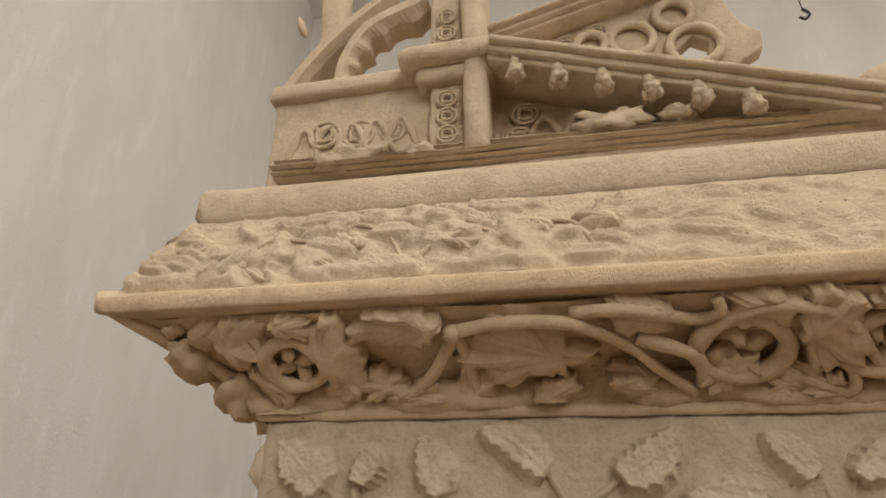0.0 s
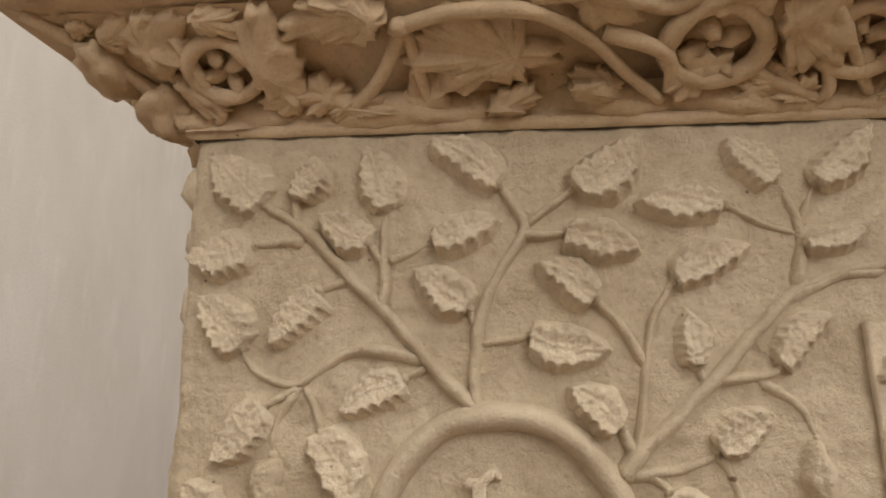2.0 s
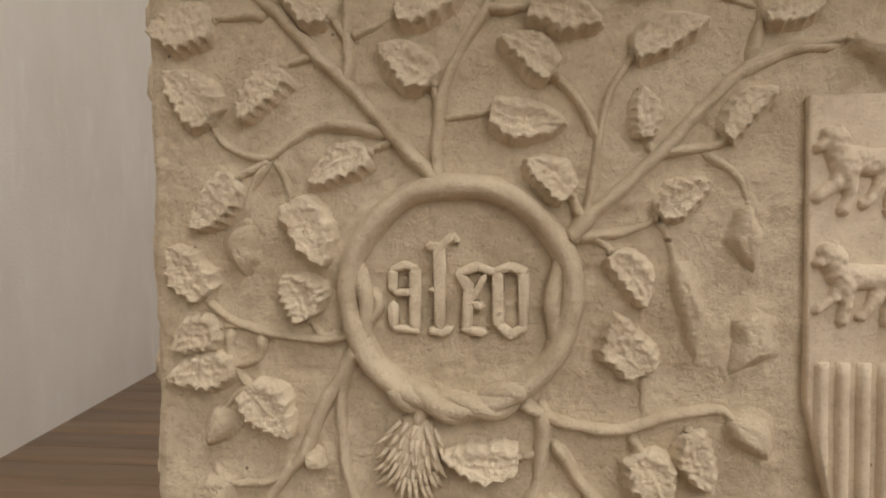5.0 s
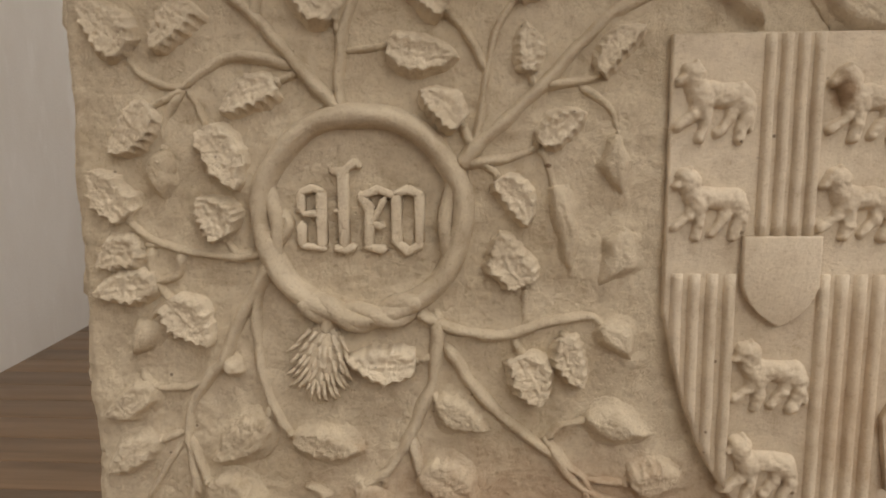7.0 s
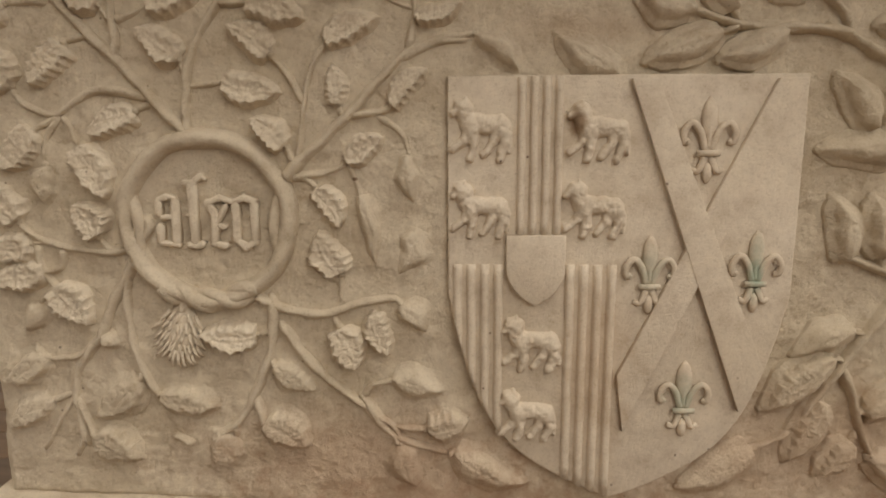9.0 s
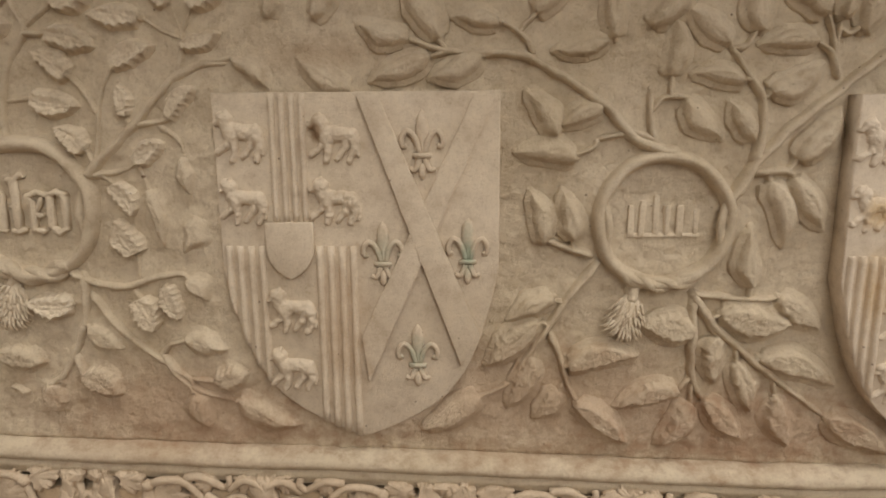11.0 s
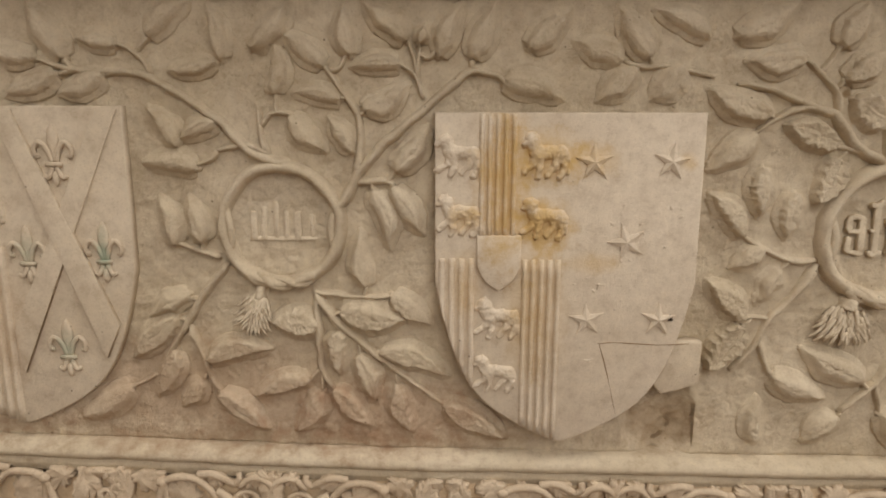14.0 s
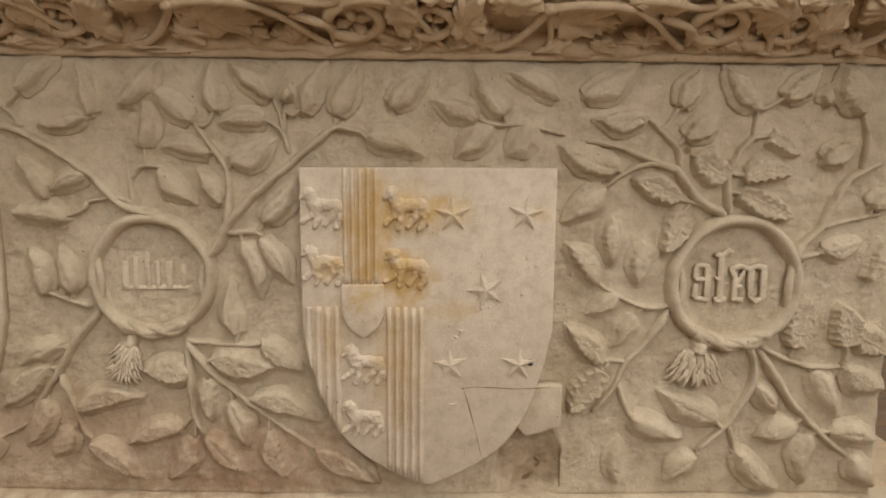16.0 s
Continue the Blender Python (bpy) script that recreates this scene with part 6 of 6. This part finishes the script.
base_moulding()
bm = bmesh.new()
add_box(bm, (LEFT - 0.02, -0.015, 0.30), (2.24, DEEP, 0.655), 0.004)
part("band_ground", bm, cornice_stone, base, "dark ground of the pierced band")
bm = bmesh.new()
add_box(bm, (LEFT - 0.02, 0.012, 0.655), (2.24, DEEP, 0.694))
part("core", bm, cornice_stone, base)
bm = bmesh.new()
add_box(bm, (LEFT - 0.08, -0.09, 0.0), (2.30, DEEP + 0.05, 0.30), 0.012)
part("plinth", bm, cornice_stone, base, "plain stone plinth on the floor")
band_stone = stone("limestone_band", (0.68, 0.56, 0.42), (0.58, 0.46, 0.33), 1.1)
for k in range(9):
    vine_module(on_base, -0.1 + 0.275 * k, 1 if k % 2 else -1, 60 + k, band_stone, base, 0.55)

# ---- canopy above the tomb ----
canopy = thing("canopy_tracery", (0.0, 0.1, 1.68), "broken limestone gothic canopy with pendants and tracery on the tomb", "stone canopy")


def beam(a, b, wide, high, material, name, parent, label="", bevel=0.004, y0=-0.02, y1=0.05, lump=0.002):
    """A moulded bar in the plane of the front, from a to b (x, z), in three stepped fillets."""
    bm = bmesh.new()
    d = Vector((b[0] - a[0], 0, b[1] - a[1])).normalized()
    s = Vector((-d.z, 0, d.x))
    for o0, o1, out in ((-0.5, -0.15, 0.0), (-0.18, 0.2, -0.008), (0.17, 0.5, -0.016)):
        p = [Vector((a[0], 0, a[1])) + s * high * o0, Vector((a[0], 0, a[1])) + s * high * o1, Vector((b[0], 0, b[1])) + s * high * o1, Vector((b[0], 0, b[1])) + s * high * o0]
        n = 14
        sub = bmesh.new()
        rows = []
        for i in range(n + 1):
            t = i / n
            lo, hi = p[0].lerp(p[3], t), p[1].lerp(p[2], t)
            row = []
            for q, yy in ((lo, y1), (lo, y0 + out), (hi, y0 + out), (hi, y1)):
                c = Vector((q.x, yy, q.z))
                c += Vector((1, 1, 1)) * noise.noise(c * 60) * lump
                row.append(sub.verts.new(c))
            rows.append(row)
        for r0, r1 in zip(rows, rows[1:]):
            for k in range(4):
                sub.faces.new((r0[k], r0[(k + 1) % 4], r1[(k + 1) % 4], r1[k]))
        sub.faces.new(rows[0])
        sub.faces.new(rows[-1])
        bmesh.ops.recalc_face_normals(sub, faces=sub.faces[:])
        bmesh.ops.bevel(sub, geom=[e for e in sub.edges if e.calc_face_angle(0) > 0.8], offset=bevel * 0.5, segments=1, affect="EDGES")
        join(bm, sub)
    return part(name, bm, material, parent, label)


def rough_block(lo, hi, name, label="", bevel=0.005, cuts=7, amp=0.0025, material=None, parent=None):
    bm = bmesh.new()
    add_box(bm, lo, hi, bevel)
    bmesh.ops.subdivide_edges(bm, edges=[e for e in bm.edges if e.calc_length() > 0.03], cuts=cuts, use_grid_fill=True)
    for v in bm.verts:
        v.co += Vector((1, 1, 1)) * noise.noise(v.co * 45) * amp
    return part(name, bm, material or crest_stone, parent or canopy, label)


rough_block((-0.325, -0.016, 1.655), (0.75, 0.40, 1.716), "plinth", "low plain course")
rough_block((-0.330, 0.002, 1.716), (-0.09, 0.36, 1.868), "block", "block with worn tracery panels")
rough_block((-0.336, -0.012, 1.862), (-0.10, 0.37, 1.886), "ledge", "chamfered ledge")


def back_wall():
    """The recessed wall under the raking moulding."""
    bm = bmesh.new()
    add_prism(bm, [(-0.09, 1.866), (-0.09, 1.690), (0.40, 1.690), (0.36, 1.716), (-0.03, 1.862)], 0.30, 0.030, 0.002)
    part("back_wall", bm, crest_stone, canopy, "recessed wall under the gable")


back_wall()
for z, h, y0 in ((1.727, 0.009, -0.022), (1.743, 0.008, -0.010)):
    beam((-0.31, z + 0.004), (0.42, z - 0.022), 0, h, crest_stone, "string_course", canopy, y0=y0, y1=0.05, lump=0.006)
# broken leaf lumps along the string course
for x, z, r in ((-0.215, 1.738, 0.028), (-0.13, 1.735, 0.018), (0.10, 1.745, 0.028), (0.17, 1.742, 0.014)):
    bm = bmesh.new()
    add_ball(bm, (x, -0.024, z), (r * 1.3, 0.014, r * 0.55), None, 0.9, 3)
    part("leaf_lump", bm, crest_stone, canopy)


def roundel(x, z, r, y):
    bm = bmesh.new()
    for q, d in ((1.0, 0.16), (0.55, 0.14)):
        line = [Vector((x + r * q * math.cos(a), y, z + r * q * math.sin(a))) for a in [2 * math.pi * k / 16 for k in range(17)]]
        add_tube(bm, line, r * d, r * d, 6, 0.2, cap=False)
    for k in range(4):
        a = math.pi / 4 + k * math.pi / 2
        add_ball(bm, (x + 0.72 * r * math.cos(a), y, z + 0.72 * r * math.sin(a)), (r * 0.2,) * 3, None, 0.3, 1)
    part("roundel", bm, crest_stone, canopy)


for x, z, r, y in ((-0.092, 1.765, 0.012, -0.016), (-0.092, 1.792, 0.012, -0.016), (-0.092, 1.819, 0.012, -0.016), (-0.092, 1.90, 0.012, -0.016), (-0.092, 1.93, 0.012, -0.016), (-0.092, 1.96, 0.012, -0.016),
                   (-0.01, 1.775, 0.016, 0.024), (0.0, 1.812, 0.016, 0.024), (-0.255, 1.800, 0.020, -0.001), (-0.21, 1.797, 0.020, 0.002), (-0.165, 1.795, 0.016, 0.002), (0.0, 1.895, 0.009, 0.010), (0.025, 1.896, 0.009, 0.010), (0.045, 1.888, 0.009, 0.010),
                   (0.06, 1.905, 0.012, 0.010), (0.10, 1.918, 0.012, 0.010)):
    roundel(x, z, r, y)
for k in range(5):
    x = -0.305 + 0.032 * k
    bm = bmesh.new()
    add_tube(bm, spline([(x, 0.003, 1.765), (x + 0.012, 0.001, 1.80), (x + 0.0225, 0.0, 1.812), (x + 0.033, 0.001, 1.80), (x + 0.045, 0.003, 1.765)], 4), 0.005, 0.005, 6, 0.5)
    part("tracery_arch", bm, crest_stone, canopy)
for k in range(7):
    x = 0.0 + 0.045 * k
    bm = bmesh.new()
    add_tube(bm, spline([(x, 0.026, 1.768), (x + 0.012, 0.022, 1.79), (x + 0.0225, 0.02, 1.80), (x + 0.033, 0.022, 1.79), (x + 0.045, 0.026, 1.768)], 4), 0.004, 0.004, 6, 0.4)
    part("tracery_arch", bm, crest_stone, canopy)
# pier of two shafts with a cap
rough_block((-0.115, -0.012, 1.738), (-0.072, 0.06, 2.06), "pier", "square pier with pierced roundels")
rough_block((-0.070, -0.034, 1.728), (-0.040, 0.05, 2.06), "shaft", "plain projecting shaft", bevel=0.010)
rough_block((-0.150, -0.045, 1.862), (-0.020, 0.07, 1.890), "cap", "weathered moulded cap", bevel=0.009, amp=0.005)
rough_block((-0.132, -0.030, 1.842), (-0.034, 0.06, 1.866), "cap", "", bevel=0.008, amp=0.004)
# raking gable with pendants
beam((-0.035, 1.864), (0.36, 1.716), 0, 0.026, crest_stone, "gable_moulding", canopy, "raking moulding", y0=-0.040, y1=0.06)
beam((-0.035, 1.908), (0.26, 1.990), 0, 0.018, crest_stone, "gable_moulding", canopy, "raking moulding", y0=-0.016, y1=0.06)
for k in range(6):
    x = -0.005 + 0.049 * k
    z = 1.864 - 0.3747 * (x + 0.035)
    bm = bmesh.new()
    add_ball(bm, (x, -0.036, z - 0.017), (0.008, 0.012, 0.013), None, 0.25)
    add_ball(bm, (x + 0.001, -0.040, z - 0.031), (0.0105, 0.012, 0.010), None, 0.6, 3)
    for a in range(4):
        add_ball(bm, (x + 0.007 * math.cos(a * 1.6 + k), -0.040 + 0.006 * math.sin(a * 1.6 + k), z - 0.035), (0.005, 0.005, 0.006), None, 0.6)
    part("pendant", bm, crest_stone, canopy, "small foliate pendant")


def gable_panel():
    """The thin pierced plate between the raking mouldings, broken off at its far end."""
    bm = bmesh.new()
    outline = [(0.10, 1.868), (0.165, 1.852), (0.198, 1.846), (0.190, 1.872), (0.214, 1.892), (0.232, 1.880), (0.226, 1.850), (0.222, 1.828), (0.242, 1.826), (0.262, 1.842), (0.288, 1.858), (0.291, 1.884), (0.272, 1.900), (0.262, 1.93), (0.25, 1.985), (0.02, 1.926), (-0.03, 1.910), (-0.03, 1.885)]
    add_prism(bm, outline[::-1], 0.035, 0.014, 0.002)
    for v in bm.verts:
        v.co += Vector((1, 1, 1)) * noise.noise(v.co * 80) * 0.003
    part("gable_panel", bm, crest_stone, canopy, "thin traceried gable plate, broken at its edge")
    for x, z, r in ((0.212, 1.870, 0.030), (0.140, 1.893, 0.026), (0.09, 1.895, 0.018), (0.195, 1.925, 0.022)):
        bm = bmesh.new()
        line = [Vector((x + r * math.cos(a), 0.008, z + r * math.sin(a))) for a in [2 * math.pi * k / 20 for k in range(21)]]
        add_tube(bm, line, 0.006, 0.006, 7, 0.2, cap=False)
        part("tracery_ring", bm, crest_stone, canopy)


gable_panel()


def flying_arch():
    """The slender cusped half arch that springs from the ledge to the pier: two flat chamfered bars."""
    for points, w0, w1, cusps in ((((-0.322, 1.880), (-0.296, 1.928), (-0.248, 1.988), (-0.175, 2.050)), 0.013, 0.012, 0), (((-0.246, 1.880), (-0.238, 1.935), (-0.205, 1.990), (-0.125, 2.026)), 0.010, 0.014, 5)):
        bm = bmesh.new()
        line = spline([(x, 0, z) for x, z in points], 12)
        rows = []
        for k, c in enumerate(line):
            t = k / (len(line) - 1)
            d = (line[min(k + 1, len(line) - 1)] - line[max(k - 1, 0)]).normalized()
            side = Vector((-d.z, 0, d.x))
            half = w0 + (w1 - w0) * t + 0.0012 * noise.noise(c * 70)
            inner = half + (0.010 * abs(math.sin(math.pi * t * cusps)) ** 3 if cusps else 0)
            ring = [c + side * half + Vector((0, 0.045, 0)), c + side * half + Vector((0, 0.012, 0)), c + side * half * 0.5 + Vector((0, 0.0, 0)), c - side * half * 0.5,
                    c - side * inner + Vector((0, 0.014, 0)), c - side * inner + Vector((0, 0.045, 0))]
            rows.append([bm.verts.new(q) for q in ring])
        for a, b in zip(rows, rows[1:]):
            for k in range(6):
                bm.faces.new((a[k], a[(k + 1) % 6], b[(k + 1) % 6], b[k]))
        bm.faces.new(rows[0])
        bm.faces.new(rows[-1])
        bmesh.ops.recalc_face_normals(bm, faces=bm.faces[:])
        part("arch", bm, crest_stone, canopy, "slender broken half arch", smooth=False)
    rough_block((-0.115, 0.0, 1.925), (-0.09, 0.04, 2.06), "jamb", "")


flying_arch()
rough_block((0.345, -0.05, 1.695), (0.43, 0.08, 1.772), "boss", "rounded weathered boss", bevel=0.03, amp=0.006)
rough_block((-0.300, 0.04, 1.95), (-0.262, 0.08, 2.16), "pinnacle", "rough broken pinnacle shaft", bevel=0.006, amp=0.006)
bm = bmesh.new()
add_ball(bm, (-0.322, 0.03, 2.036), (0.006, 0.010, 0.024), Matrix.Rotation(radians(-18), 4, "Y"), 0.2)
part("leaf_fragment", bm, crest_stone, canopy, "thin broken leaf blade")


def hook():
    """A small iron hook on a wire from above."""
    x, y, z = 1.07, 1.5, 3.336
    bm = bmesh.new()
    add_tube(bm, [Vector((x - 0.03, y, 8.0)), Vector((x - 0.01, y, 5.5)), Vector((x, y, z + 0.03))], 0.0025, 0.0025, 6, 0)
    wire = tagged(part("hanging_hook", bm, iron), "dark iron hook on a thin wire from the ceiling", "hook")
    bm = bmesh.new()
    add_tube(bm, spline([(x, y, z + 0.03), (x + 0.02, y, z), (x, y, z - 0.025), (x - 0.02, y, z - 0.01)], 5), 0.007, 0.006, 6, 0)
    part("hook", bm, iron, wire)


hook()


# ---- ground of the relief ----
def ground_slab(x0, x1, parent, hollow=None):
    """The panel's face with the soft swell round each carved thing, and its sides and back."""
    step = 0.0024
    xs = np.linspace(x0, x1, int((x1 - x0) / step) + 1)
    n = int(0.70 / step) + 1
    low, high = np.array([bed_low(x) for x in xs]), np.array([bed_top(x) for x in xs])
    v = np.linspace(0, 1, n)[:, None]
    X = np.repeat(xs[None, :], n, 0)
    Z = low[None, :] * (1 - v) + high[None, :] * v
    out = 0.0016 * rough_noise(X, X * 0, Z, 14) + 0.0013 * rough_noise(X, X * 0, Z, 75)
    scratch = rough_noise(X * 0.6 + Z * 0.5, X * 0, Z * 1.5 - X * 0.7, 110)
    out = out - 0.0024 * np.clip(scratch - 0.38, 0, 0.6) * np.clip(0.6 + rough_noise(X, X * 0 + 3.0, Z, 9), 0, 1)
    out = out + 0.0011 * grain(X * 55, Z * 55, 2) + 0.00055 * grain(X * 240, Z * 240, 2) - 0.0022 * np.clip(grain(X * 95 + 11, Z * 95, 2) - 0.62, 0, 1)
    out = out - 0.0045 * ease((X - 0.25) / 0.25)
    swell = np.zeros_like(X)
    reach = 0.014
    zstep = (high[0] - low[0]) / (n - 1)
    for cx, cz, r, lift in RELIEF:
        w = r + reach
        i0, i1 = np.searchsorted(xs, cx - w), np.searchsorted(xs, cx + w)
        if i1 <= i0:
            continue
        base = low[min(max(i0, 0), len(xs) - 1)]
        j0, j1 = max(0, int((cz - w - base) / zstep) - 2), min(n, int((cz + w - base) / zstep) + 6)
        if j1 <= j0:
            continue
        d = np.hypot(X[j0:j1, i0:i1] - cx, Z[j0:j1, i0:i1] - cz)
        s = np.clip(1 - (d - r) / reach, 0, 1)
        swell[j0:j1, i0:i1] = np.maximum(swell[j0:j1, i0:i1], lift * s * s)
    out = out + swell
    if hollow:
        (hx, hz, rx, rz, deep) = hollow
        d = np.hypot((X - hx) / rx, (Z - hz) / rz) + 0.12 * rough_noise(X, X * 0, Z, 50)
        s = np.clip((1.15 - d) / 0.35, 0, 1)
        out = out - s * (deep + 0.007 * rough_noise(X, X * 0, Z, 70))
    edge = np.minimum(X - x0 if x0 < 0 else x1 - X, np.minimum(Z - low[None, :], high[None, :] - Z))
    out = out - 0.006 * np.clip(1 - edge / 0.008, 0, 1) ** 2
    sway = 0.0025 * rough_noise(X * 0 + x0, X * 0, Z, 40)
    X = X + np.where(np.abs(X - (x0 if x0 < 0 else x1)) < 1e-6, sway, 0)
    pts = np.stack([X, -out, Z], -1)
    me = grid_mesh("ground", pts, n, len(xs))
    part_mesh("ground", me, limestone, parent)
    bm = bmesh.new()
    add_box(bm, (x0 + 0.004, 0.030, bed_low((x0 + x1) / 2) - 0.008), (x1 - 0.004, 0.75, bed_top((x0 + x1) / 2) - 0.004))
    part("core", bm, limestone, parent)
    for x, sign in ((x0, 1), (x1, -1)):
        k = 60
        yy = np.linspace(0.0, 0.75, k)
        zz = np.linspace(bed_low(x), bed_top(x), n)
        Y, Zs = np.meshgrid(yy, zz)
        bulge = 0.0025 * rough_noise(Y * 0 + x0, Y * 0, Zs, 40) * np.clip(1 - Y / 0.05, 0, 1) + 0.003 * rough_noise(Y, Y * 0, Zs, 18) * np.clip(Y / 0.05, 0, 1)
        Y = np.where(Y < 1e-6, -out[:, :1] if sign > 0 else -out[:, -1:], Y)
        P = np.stack([x + bulge, Y, Zs], -1)
        part_mesh("side", grid_mesh("side", P if sign < 0 else P[:, ::-1], n, k), limestone, parent)


ground_slab(LEFT, JOINT, panel, (1.485, 0.752, 0.055, 0.062, 0.016))
ground_slab(JOINT, RIGHT, panel_end)


def side_leaf(y, z, length, width, tilt, out):
    """A worn leaf on the panel's short side."""
    bm = bmesh.new()
    add_ball(bm, (LEFT - out * 0.2, y, z), (out, width * 0.5, length * 0.5), Matrix.Rotation(radians(tilt), 4, "X"), 0.35)
    part("leaf", bm, leaf_stone, panel)


for y, z, length, width, tilt, out in ((0.03, 1.395, 0.06, 0.05, 20, 0.016), (0.035, 1.345, 0.05, 0.05, -15, 0.014), (0.025, 1.28, 0.05, 0.04, 30, 0.008), (0.04, 1.255, 0.05, 0.05, 0, 0.014),
                                       (0.035, 1.13, 0.045, 0.05, 10, 0.014), (0.03, 1.02, 0.05, 0.05, -20, 0.009), (0.03, 0.93, 0.04, 0.05, 25, 0.009), (0.05, 0.84, 0.06, 0.05, 0, 0.012)):
    side_leaf(y, z, length, width, tilt, out)


# ---- floor boards ----
y = -5.25
while y < 5.05:
    bm = bmesh.new()
    add_box(bm, (-3.1, y, -0.024), (6.35, y + 0.205, 0.0), 0.003)
    part("plank", bm, floor_wood, floor)
    y += 0.21
